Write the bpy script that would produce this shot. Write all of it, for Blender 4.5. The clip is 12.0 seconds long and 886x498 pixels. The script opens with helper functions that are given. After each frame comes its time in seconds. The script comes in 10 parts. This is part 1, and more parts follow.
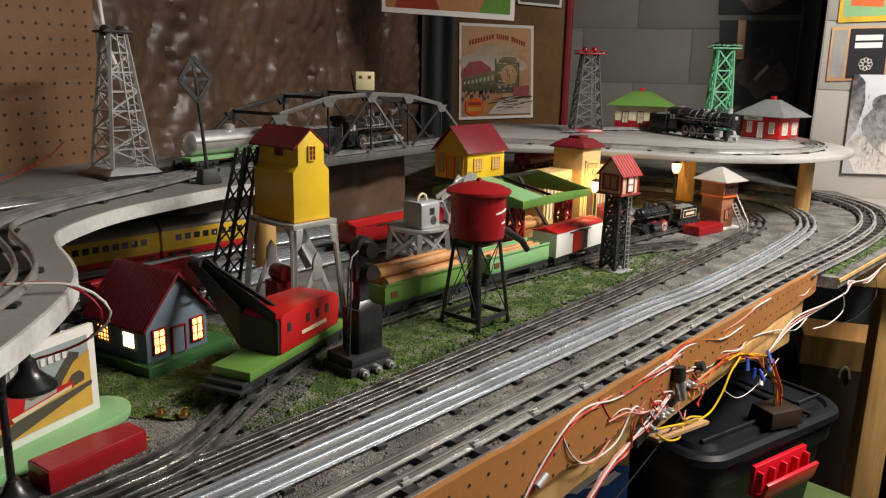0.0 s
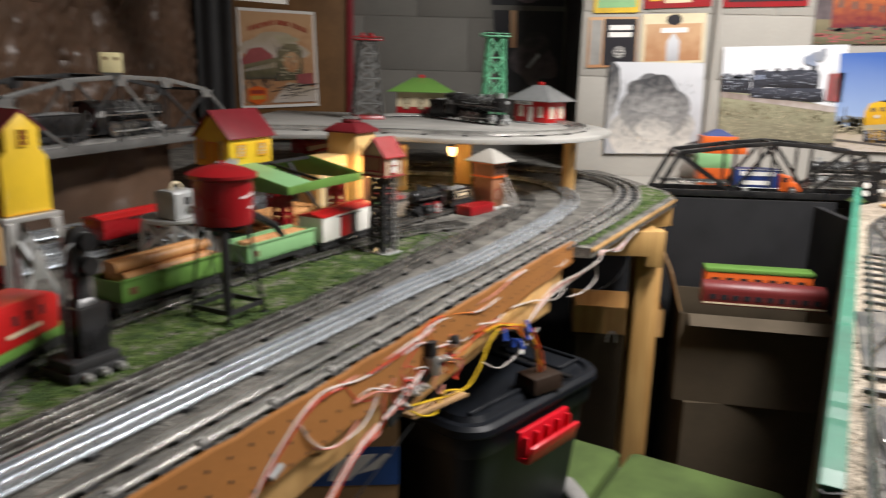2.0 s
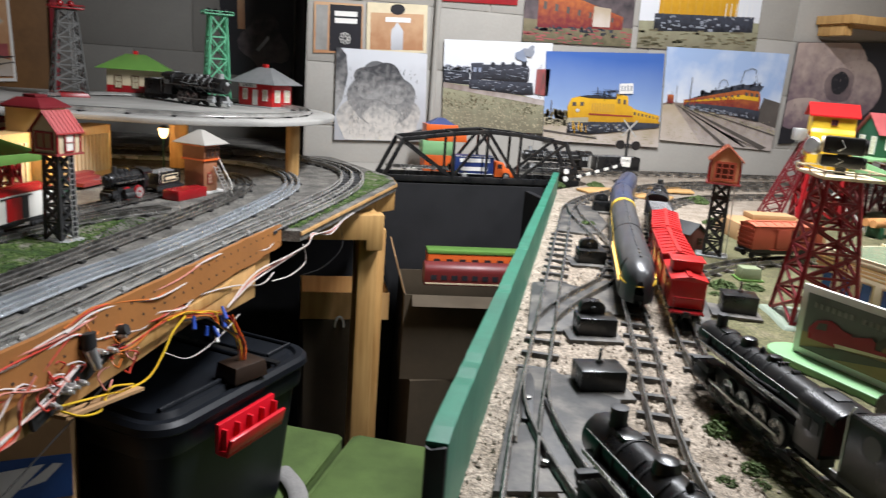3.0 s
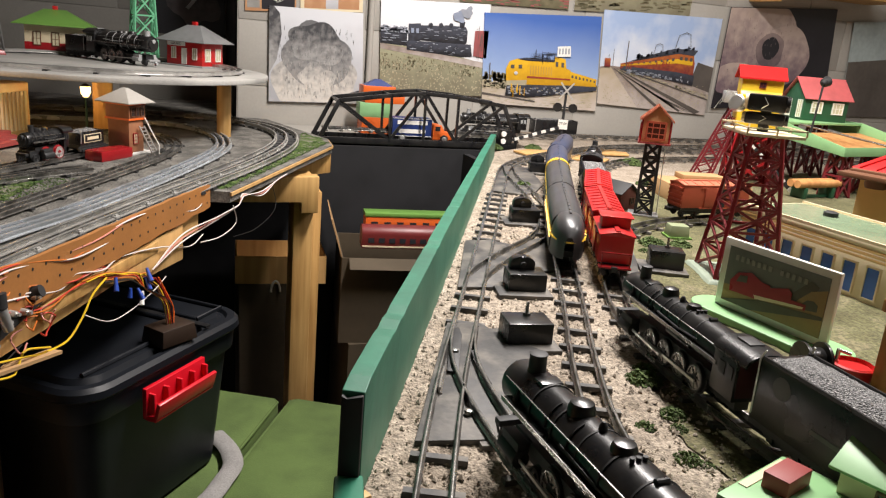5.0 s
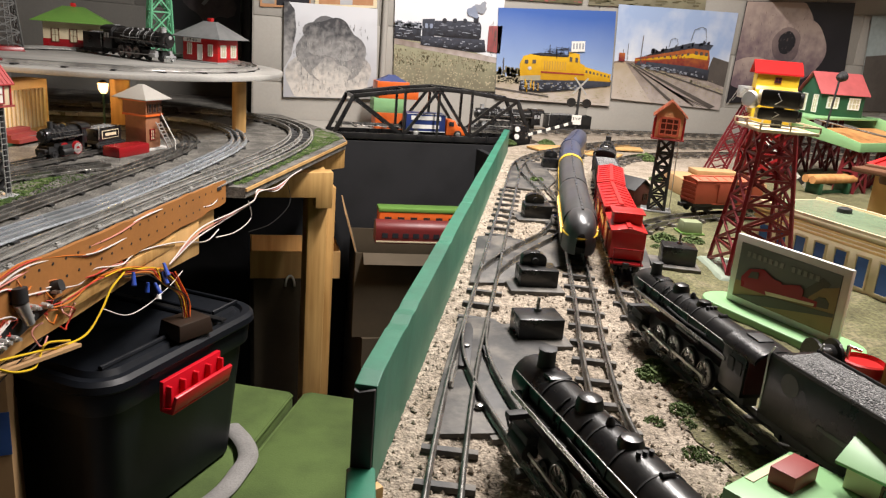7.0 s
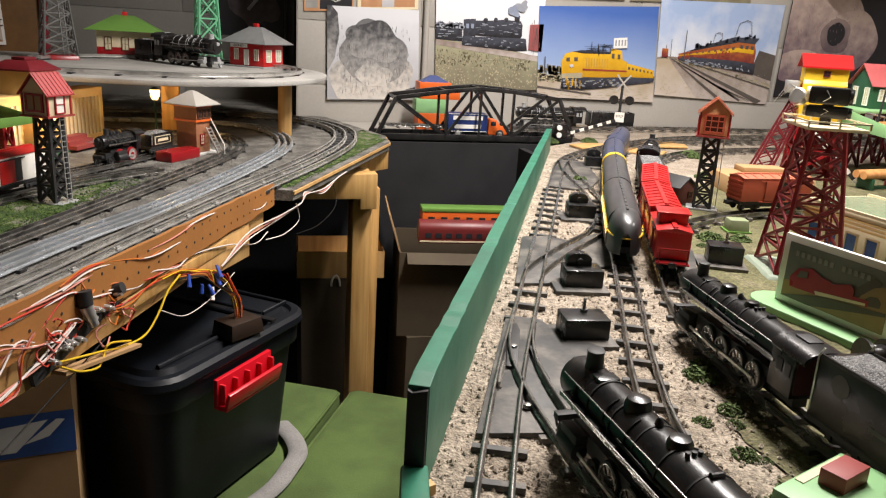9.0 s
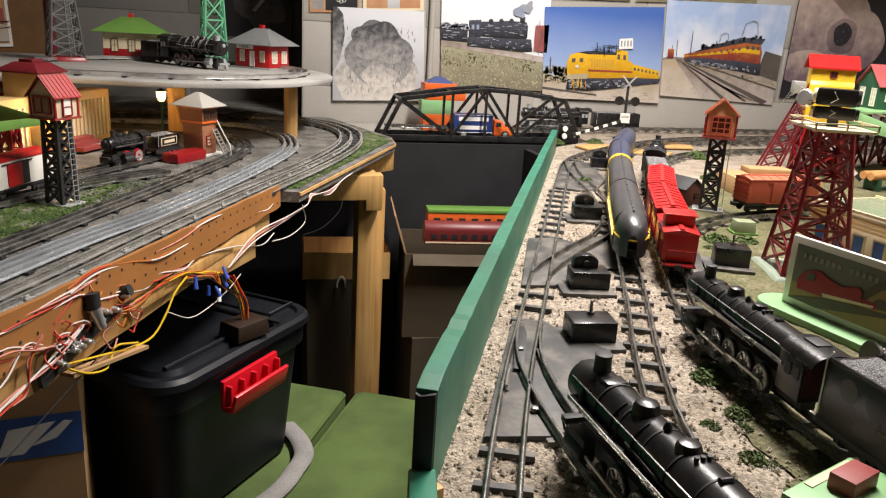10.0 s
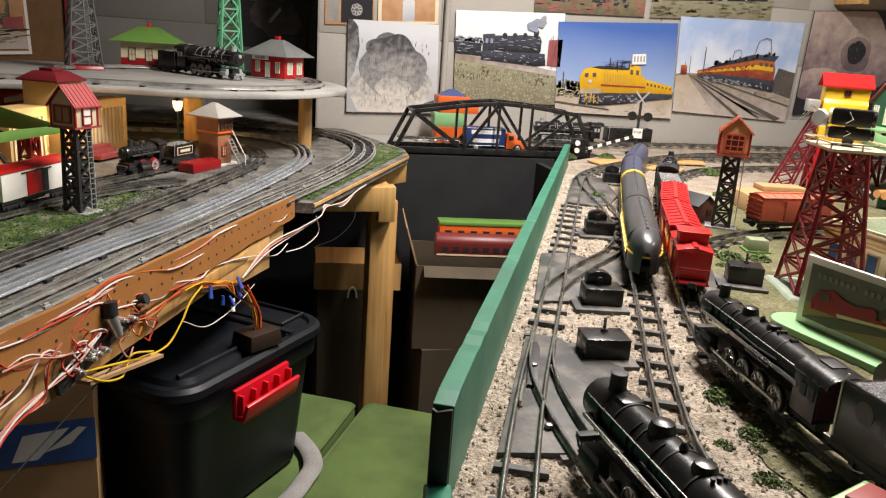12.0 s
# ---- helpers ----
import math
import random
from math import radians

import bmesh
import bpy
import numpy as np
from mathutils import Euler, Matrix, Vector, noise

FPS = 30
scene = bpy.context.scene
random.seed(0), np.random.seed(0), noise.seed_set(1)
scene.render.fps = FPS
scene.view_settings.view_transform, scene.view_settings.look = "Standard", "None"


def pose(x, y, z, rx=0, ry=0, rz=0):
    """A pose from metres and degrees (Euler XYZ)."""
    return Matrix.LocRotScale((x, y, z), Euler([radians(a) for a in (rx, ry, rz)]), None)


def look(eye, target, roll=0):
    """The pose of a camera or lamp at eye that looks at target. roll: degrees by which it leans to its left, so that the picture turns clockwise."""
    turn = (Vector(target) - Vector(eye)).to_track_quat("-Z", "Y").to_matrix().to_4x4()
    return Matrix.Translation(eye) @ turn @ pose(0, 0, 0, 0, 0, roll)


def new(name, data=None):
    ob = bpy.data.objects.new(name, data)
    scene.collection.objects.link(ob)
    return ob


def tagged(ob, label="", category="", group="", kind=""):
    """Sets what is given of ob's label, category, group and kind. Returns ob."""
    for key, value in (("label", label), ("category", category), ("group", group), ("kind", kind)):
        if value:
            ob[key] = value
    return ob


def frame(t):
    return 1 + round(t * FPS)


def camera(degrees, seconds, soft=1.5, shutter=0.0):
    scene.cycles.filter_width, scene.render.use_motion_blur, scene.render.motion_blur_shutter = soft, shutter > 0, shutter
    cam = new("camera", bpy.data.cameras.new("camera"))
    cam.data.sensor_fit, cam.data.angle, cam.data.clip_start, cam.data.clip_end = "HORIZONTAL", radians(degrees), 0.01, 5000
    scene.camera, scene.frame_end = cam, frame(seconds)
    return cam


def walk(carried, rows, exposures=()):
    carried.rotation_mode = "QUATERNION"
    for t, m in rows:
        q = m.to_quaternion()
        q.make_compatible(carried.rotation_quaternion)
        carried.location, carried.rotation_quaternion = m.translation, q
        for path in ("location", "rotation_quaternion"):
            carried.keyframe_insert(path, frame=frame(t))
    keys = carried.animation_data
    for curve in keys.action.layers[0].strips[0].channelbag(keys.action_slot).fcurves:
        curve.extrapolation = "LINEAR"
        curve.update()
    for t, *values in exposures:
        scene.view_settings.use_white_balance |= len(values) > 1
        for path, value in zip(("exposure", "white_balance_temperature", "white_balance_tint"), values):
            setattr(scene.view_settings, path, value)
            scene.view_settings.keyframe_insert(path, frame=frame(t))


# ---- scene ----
cam = camera(60.8, 12.0, 1.2, 0.5)
PATH = [
    (0, (0.186, -0.124, 1.245), (-0.384, 1.735, 0.777), 1.2),
    (0.5, (0.187, -0.122, 1.244), (-0.366, 1.742, 0.773), 1.0),
    (1, (0.19, -0.121, 1.242), (-0.292, 1.761, 0.769), 0.9),
    (1.5, (0.207, -0.115, 1.236), (-0.123, 1.799, 0.762), 1.1),
    (2, (0.26, -0.085, 1.227), (0.172, 1.856, 0.752), 1.5),
    (2.5, (0.333, -0.071, 1.215), (0.645, 1.848, 0.749), 3.2),
    (3, (0.362, -0.072, 1.209), (0.89, 1.8, 0.745), 4.3),
    (3.5, (0.379, -0.07, 1.199), (0.991, 1.769, 0.708), 4.6),
    (5.5, (0.384, -0.075, 1.195), (1.053, 1.731, 0.655), 5.0),
    (6, (0.388, -0.077, 1.196), (1.056, 1.727, 0.651), 5.0),
    (6.5, (0.388, -0.078, 1.195), (1.044, 1.73, 0.646), 5.0),
    (7, (0.381, -0.081, 1.199), (1.014, 1.735, 0.647), 4.8),
    (9, (0.371, -0.091, 1.207), (0.9, 1.753, 0.642), 3.5),
    (9.5, (0.37, -0.091, 1.208), (0.892, 1.755, 0.642), 3.3),
    (10, (0.369, -0.09, 1.209), (0.886, 1.758, 0.644), 3.4),
    (10.5, (0.366, -0.09, 1.21), (0.875, 1.761, 0.65), 3.5),
    (11, (0.364, -0.092, 1.212), (0.866, 1.764, 0.66), 3.7),
    (11.5, (0.363, -0.093, 1.213), (0.859, 1.767, 0.668), 3.9),
    (12, (0.361, -0.092, 1.214), (0.856, 1.769, 0.675), 4.1),
]
EXPOSURES = [(0.0, 0.68, 6600, 9), (1.7, 0.66, 6600, 9), (2.4, 0.57, 5900, 9), (3.1, 0.52, 5850, 8), (3.7, 0.55, 6350, 10), (5.3, 0.55, 6550, 11), (12.0, 0.54, 6650, 11)]
walk(cam, [(t, look(eye, target, roll)) for t, eye, target, roll in PATH], EXPOSURES)

# ---------------------------------------------------------------- light
world = bpy.data.worlds.new("world")
scene.world = world
world.use_nodes = True
world.node_tree.nodes["Background"].inputs[0].default_value = (0.02, 0.02, 0.022, 1)
world.node_tree.nodes["Background"].inputs[1].default_value = 0.3


def area_lamp(name, eye, target, power, sx, sy, colour):
    data = bpy.data.lights.new(name, "AREA")
    data.shape, data.size, data.size_y, data.energy, data.color = "RECTANGLE", sx, sy, power, colour
    ob = new(name, data)
    ob.matrix_world = look(eye, target)
    return ob


def bulb(name, x, y, z, power, colour, r=0.006):
    data = bpy.data.lights.new(name, "POINT")
    data.energy, data.color, data.shadow_soft_size = power, colour, r
    ob = new(name, data)
    ob.location = (x, y, z)
    return ob


area_lamp("ceiling_lamp_light", (1.18, 1.15, 2.30), (1.18, 1.16, 0), 47, 0.16, 0.95, (1.0, 0.945, 0.90))
# unseen fill light, added to brighten the right table
area_lamp("fill_light", (2.3, 0.40, 2.28), (2.3, 0.41, 0), 15, 0.65, 0.22, (1.0, 0.945, 0.90))

# ---------------------------------------------------------------- materials
MATS = {}


def nodes_of(name):
    m = bpy.data.materials.new(name)
    m.use_nodes = True
    nt = m.node_tree
    return m, nt, nt.nodes["Principled BSDF"], nt.links


def mat(name, colour, rough=0.5, metal=0.0, vary=0.12, grain=60.0, bump=0.05, stain=0.25, stain_scale=9.0,
        colour2=None, coat=0.0, spec=0.5):
    """A painted or raw surface: base colour, broken up by fine grain and by larger stains, with a slight relief."""
    if name in MATS:
        return MATS[name]
    m, nt, p, lk = nodes_of(name)
    n = nt.nodes
    tc = n.new("ShaderNodeTexCoord")
    fine = n.new("ShaderNodeTexNoise")
    fine.inputs["Scale"].default_value, fine.inputs["Detail"].default_value = grain, 6
    big = n.new("ShaderNodeTexNoise")
    big.inputs["Scale"].default_value, big.inputs["Detail"].default_value = stain_scale, 4
    lk.new(tc.outputs["Object"], fine.inputs["Vector"])
    lk.new(tc.outputs["Object"], big.inputs["Vector"])
    c2 = colour2 or [c * (1 - stain) for c in colour]
    mix = n.new("ShaderNodeMix")
    mix.data_type = "RGBA"
    ramp = n.new("ShaderNodeMapRange")
    ramp.inputs[1].default_value, ramp.inputs[2].default_value = 0.42, 0.68
    lk.new(big.outputs["Fac"], ramp.inputs[0])
    lk.new(ramp.outputs[0], mix.inputs[0])
    mix.inputs[6].default_value, mix.inputs[7].default_value = (*colour, 1), (*c2, 1)
    hsv = n.new("ShaderNodeHueSaturation")
    val = n.new("ShaderNodeMapRange")
    val.inputs[3].default_value, val.inputs[4].default_value = 1 - vary * 1.6, 1 + vary * 1.6
    lk.new(fine.outputs["Fac"], val.inputs[0])
    lk.new(val.outputs[0], hsv.inputs["Value"])
    lk.new(mix.outputs[2], hsv.inputs["Color"])
    lk.new(hsv.outputs[0], p.inputs["Base Color"])
    rr = n.new("ShaderNodeMapRange")
    rr.inputs[3].default_value, rr.inputs[4].default_value = max(0.03, rough - 0.12), min(1, rough + 0.12)
    lk.new(big.outputs["Fac"], rr.inputs[0])
    lk.new(rr.outputs[0], p.inputs["Roughness"])
    p.inputs["Metallic"].default_value = metal
    p.inputs["Coat Weight"].default_value = coat
    p.inputs["Specular IOR Level"].default_value = spec
    if bump:
        b = n.new("ShaderNodeBump")
        b.inputs["Strength"].default_value, b.inputs["Distance"].default_value = bump * 6, 0.0006
        lk.new(fine.outputs["Fac"], b.inputs["Height"])
        lk.new(b.outputs[0], p.inputs["Normal"])
    MATS[name] = m
    return m


def glow(name, colour, strength):
    if name in MATS:
        return MATS[name]
    m, nt, p, lk = nodes_of(name)
    p.inputs["Base Color"].default_value = (*colour, 1)
    p.inputs["Emission Color"].default_value = (*colour, 1)
    p.inputs["Emission Strength"].default_value = strength
    MATS[name] = m
    return m


def wood_mat(name, c1, c2, scale=30.0, rough=0.6):
    m, nt, p, lk = nodes_of(name)
    n = nt.nodes
    tc, mp, wv, ns = (n.new("ShaderNode" + k) for k in ("TexCoord", "Mapping", "TexNoise", "TexNoise"))
    mp.inputs["Scale"].default_value = (1.0, 1.0, 0.06)
    lk.new(tc.outputs["Object"], mp.inputs[0])
    lk.new(mp.outputs[0], wv.inputs["Vector"])
    lk.new(tc.outputs["Object"], ns.inputs["Vector"])
    wv.inputs["Scale"].default_value, wv.inputs["Detail"].default_value = scale * 3, 5
    ns.inputs["Scale"].default_value = 7
    add = n.new("ShaderNodeMath")
    add.operation = "MULTIPLY_ADD"
    add.inputs[1].default_value = 0.5
    lk.new(ns.outputs["Fac"], add.inputs[0])
    lk.new(wv.outputs["Fac"], add.inputs[2])
    cr = n.new("ShaderNodeValToRGB")
    cr.color_ramp.elements[0].position, cr.color_ramp.elements[1].position = 0.5, 0.95
    cr.color_ramp.elements[0].color, cr.color_ramp.elements[1].color = (*c1, 1), (*c2, 1)
    lk.new(add.outputs[0], cr.inputs[0])
    lk.new(cr.outputs[0], p.inputs["Base Color"])
    p.inputs["Roughness"].default_value = rough
    b = n.new("ShaderNodeBump")
    b.inputs["Strength"].default_value, b.inputs["Distance"].default_value = 0.3, 0.001
    lk.new(wv.outputs["Fac"], b.inputs["Height"])
    lk.new(b.outputs[0], p.inputs["Normal"])
    MATS[name] = m
    return m


def ground_mat(name, cols, scale=14.0, grit=420.0, bump=0.6, spread=(0.38, 0.5, 0.62)):
    """Loose scenery: patches of several colours over a coarse grit."""
    m, nt, p, lk = nodes_of(name)
    n = nt.nodes
    tc, big, grit_n, gcol = n.new("ShaderNodeTexCoord"), n.new("ShaderNodeTexNoise"), n.new("ShaderNodeTexVoronoi"), n.new("ShaderNodeTexNoise")
    for k in (big, grit_n, gcol):
        lk.new(tc.outputs["Object"], k.inputs["Vector"])
    big.inputs["Scale"].default_value, big.inputs["Detail"].default_value = scale, 8
    big.inputs["Roughness"].default_value = 0.65
    grit_n.inputs["Scale"].default_value = grit
    gcol.inputs["Scale"].default_value, gcol.inputs["Detail"].default_value = grit * 0.6, 3
    cr = n.new("ShaderNodeValToRGB")
    e = cr.color_ramp.elements
    e[0].position, e[0].color = spread[0], (*cols[0], 1)
    e[1].position, e[1].color = spread[-1], (*cols[-1], 1)
    for k in range(1, len(cols) - 1):
        q = e.new(spread[k])
        q.color = (*cols[k], 1)
    lk.new(big.outputs["Fac"], cr.inputs[0])
    hsv = n.new("ShaderNodeHueSaturation")
    mr = n.new("ShaderNodeMapRange")
    mr.inputs[1].default_value, mr.inputs[2].default_value = 0.3, 0.7
    mr.inputs[3].default_value, mr.inputs[4].default_value = 0.5, 1.5
    lk.new(gcol.outputs["Fac"], mr.inputs[0])
    lk.new(mr.outputs[0], hsv.inputs["Value"])
    lk.new(cr.outputs[0], hsv.inputs["Color"])
    lk.new(hsv.outputs[0], p.inputs["Base Color"])
    p.inputs["Roughness"].default_value = 0.95
    b = n.new("ShaderNodeBump")
    b.inputs["Strength"].default_value, b.inputs["Distance"].default_value = bump, 0.002
    lk.new(grit_n.outputs["Distance"], b.inputs["Height"])
    lk.new(b.outputs[0], p.inputs["Normal"])
    MATS[name] = m
    return m


ballast_grey = ground_mat("ballast_grey", [(0.085, 0.080, 0.071), (0.14, 0.132, 0.117), (0.21, 0.198, 0.175)], 18.0, 520.0, 0.8)
moss = ground_mat("moss", [(0.03, 0.062, 0.010), (0.08, 0.125, 0.022), (0.17, 0.165, 0.125)], 26.0, 420.0, 1.0, (0.40, 0.52, 0.60))
ballast_tan = ground_mat("ballast_tan", [(0.21, 0.170, 0.125), (0.315, 0.262, 0.205), (0.41, 0.348, 0.277)], 26.0, 420.0, 0.7, (0.3, 0.5, 0.7))
mud_green = ground_mat("mud_green", [(0.075, 0.068, 0.030), (0.115, 0.11, 0.05), (0.19, 0.16, 0.10)], 17.0, 400.0, 0.5, (0.34, 0.52, 0.72))
steel = mat("steel_rail", (0.58, 0.57, 0.54), 0.26, 0.75, 0.15, 90, 0.03, 0.45)
steel_dark = mat("steel_worn", (0.36, 0.35, 0.33), 0.28, 0.85, 0.25, 70, 0.04, 0.7, 30.0)
tin_bright = mat("tin_bright", (0.68, 0.72, 0.76), 0.27, 0.72, 0.08, 60, 0.02, 0.3, 18.0)
tie_black = mat("tie_black", (0.025, 0.025, 0.026), 0.5, 0.0, 0.25, 120, 0.08, 0.3)
tie_dusty = mat("tie_dusty", (0.045, 0.044, 0.043), 0.6, 0.0, 0.25, 160, 0.08, 0.3, 26.0, (0.16, 0.145, 0.125))
black = mat("black_enamel", (0.011, 0.011, 0.012), 0.30, 0.0, 0.3, 140, 0.05, 0.3, 30.0, (0.022, 0.021, 0.020))
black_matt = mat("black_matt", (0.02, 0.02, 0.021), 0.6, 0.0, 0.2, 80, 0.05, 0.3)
grey_paint = mat("grey_paint", (0.42, 0.43, 0.43), 0.4, 0.2, 0.08, 80, 0.03, 0.3)
silver_paint = mat("silver_paint", (0.60, 0.60, 0.58), 0.36, 0.6, 0.08, 80, 0.03, 0.25)
yellow = mat("yellow_enamel", (0.78, 0.52, 0.03), 0.35, 0, 0.05, 60, 0.02, 0.12)
orange_yellow = mat("orange_yellow", (0.70, 0.36, 0.02), 0.38, 0, 0.05, 60, 0.02, 0.12)
cream = mat("cream_enamel", (0.72, 0.62, 0.42), 0.4, 0, 0.05, 60, 0.02, 0.15)
buff = mat("buff_enamel", (0.72, 0.48, 0.20), 0.42, 0, 0.05, 60, 0.02, 0.12)
maroon = mat("maroon_roof", (0.16, 0.012, 0.018), 0.42, 0, 0.1, 60, 0.03, 0.25)
red = mat("red_enamel", (0.30, 0.010, 0.014), 0.3, 0, 0.08, 60, 0.02, 0.2)
red_bright = mat("red_bright", (0.48, 0.014, 0.014), 0.35, 0, 0.06, 60, 0.02, 0.15)
red_plastic = mat("red_plastic", (0.60, 0.008, 0.02), 0.35, 0, 0.04, 60, 0.01, 0.1)
dusty_red = mat("dusty_red", (0.30, 0.05, 0.045), 0.55, 0, 0.1, 60, 0.03, 0.2)
brick_red = mat("brick_red", (0.30, 0.125, 0.060), 0.6, 0, 0.12, 120, 0.06, 0.25)
green = mat("green_enamel", (0.13, 0.27, 0.055), 0.38, 0, 0.06, 60, 0.02, 0.2)
green_light = mat("green_light", (0.25, 0.48, 0.22), 0.42, 0, 0.05, 60, 0.02, 0.15)
green_dark = mat("green_dark", (0.02, 0.085, 0.04), 0.4, 0, 0.08, 60, 0.02, 0.2)
mint = mat("mint_green", (0.16, 0.50, 0.28), 0.4, 0, 0.08, 60, 0.02, 0.2)
blue_grey = mat("blue_grey_paint", (0.17, 0.21, 0.27), 0.5, 0, 0.08, 60, 0.03, 0.2)
blue = mat("blue_enamel", (0.02, 0.04, 0.16), 0.4, 0, 0.08, 60, 0.02, 0.2)
blue_window = mat("blue_window", (0.06, 0.16, 0.55), 0.25, 0, 0.3, 40, 0.0, 0.4)
white = mat("white_paint", (0.78, 0.76, 0.70), 0.45, 0, 0.05, 60, 0.02, 0.12)
paper = mat("paper_white", (0.80, 0.78, 0.74), 0.55, 0, 0.03, 60, 0.0, 0.05)
orange = mat("orange_plastic", (0.72, 0.13, 0.02), 0.4, 0, 0.06, 60, 0.02, 0.15)
brown = mat("brown_paint", (0.14, 0.06, 0.03), 0.5, 0, 0.1, 60, 0.03, 0.25)
brass = mat("brass", (0.55, 0.38, 0.14), 0.3, 1.0, 0.1, 60, 0.02, 0.2)
board_green = mat("board_green", (0.020, 0.165, 0.098), 0.45, 0, 0.18, 60, 0.12, 0.40, 7.0, (0.014, 0.118, 0.070))
tote_black = mat("tote_black", (0.006, 0.0075, 0.011), 0.46, 0, 0.2, 300, 0.03, 0.3, spec=0.35)
cloth_green = mat("cloth_green", (0.082, 0.13, 0.03), 0.85, 0, 0.16, 340, 0.16, 0.35, 9.0)
sheet_black = mat("sheet_black", (0.012, 0.012, 0.014), 0.9, 0, 0.2, 500, 0.08, 0.3)
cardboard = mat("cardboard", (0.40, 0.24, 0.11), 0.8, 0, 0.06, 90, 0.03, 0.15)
# cardboard darkened in its colour for the shade under the tables
cardboard_shaded = mat("cardboard_shaded", (0.075, 0.055, 0.032), 0.8, 0, 0.08, 90, 0.03, 0.2)
hardboard = mat("hardboard", (0.36, 0.15, 0.04), 0.6, 0, 0.08, 200, 0.04, 0.18, 8.0)
pine = wood_mat("pine", (0.36, 0.19, 0.055), (0.56, 0.34, 0.12))
plywood = wood_mat("plywood", (0.42, 0.23, 0.075), (0.62, 0.38, 0.15), 18.0)
log_wood = wood_mat("log_wood", (0.38, 0.16, 0.05), (0.62, 0.32, 0.12), 20.0, 0.5)
deck_grey = mat("deck_grey", (0.17, 0.165, 0.15), 0.8, 0, 0.12, 160, 0.08, 0.25, 6.0)
deck_edge = mat("deck_edge", (0.62, 0.61, 0.58), 0.85, 0, 0.15, 160, 0.15, 0.3, 14.0)
# recess blocks: the dimness of the recess is put into this darker grey
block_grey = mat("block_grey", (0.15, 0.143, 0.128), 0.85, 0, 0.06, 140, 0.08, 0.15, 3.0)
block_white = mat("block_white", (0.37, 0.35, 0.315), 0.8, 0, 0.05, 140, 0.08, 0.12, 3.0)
tarp_brown = mat("tarp_brown", (0.115, 0.068, 0.044), 0.40, 0, 0.2, 40, 0.1, 0.45, 5.0)
deck_rail = mat("deck_rail", (0.62, 0.61, 0.59), 0.34, 0.75, 0.15, 70, 0.03, 0.5, 24.0)
tower_grey = mat("tower_grey", (0.56, 0.56, 0.55), 0.34, 0.35, 0.12, 80, 0.03, 0.3)
cream_bright = mat("cream_tin", (0.78, 0.70, 0.40), 0.4, 0, 0.08, 60, 0.02, 0.2)
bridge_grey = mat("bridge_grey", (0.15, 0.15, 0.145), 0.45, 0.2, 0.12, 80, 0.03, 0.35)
peg_brown = mat("peg_brown", (0.19, 0.095, 0.042), 0.7, 0, 0.1, 200, 0.04, 0.3, 6.0)
concrete = mat("concrete_floor", (0.22, 0.21, 0.20), 0.8, 0, 0.1, 90, 0.05, 0.2)
plaster = mat("ceiling_paint", (0.36, 0.34, 0.30), 0.9, 0, 0.06, 40, 0.03, 0.15)
lit_window = glow("lit_window", (1.0, 0.62, 0.16), 2.2)
lit_window_hot = glow("lit_window_hot", (1.0, 0.80, 0.42), 5.0)
lamp_globe = glow("lamp_globe", (1.0, 0.60, 0.22), 3.2)
rubber = mat("rubber", (0.02, 0.02, 0.02), 0.7)
coal = ground_mat("coal", [(0.05, 0.05, 0.05), (0.18, 0.18, 0.18), (0.42, 0.41, 0.40)], 900.0, 700.0, 1.0)
bush_green = mat("bush_green", (0.075, 0.115, 0.030), 0.9, 0, 0.4, 220, 0.2, 0.4, 60.0)
glass_clear = mat("glass_clear", (0.8, 0.8, 0.8), 0.08, 0, 0.02, 10, 0.0, 0.05)


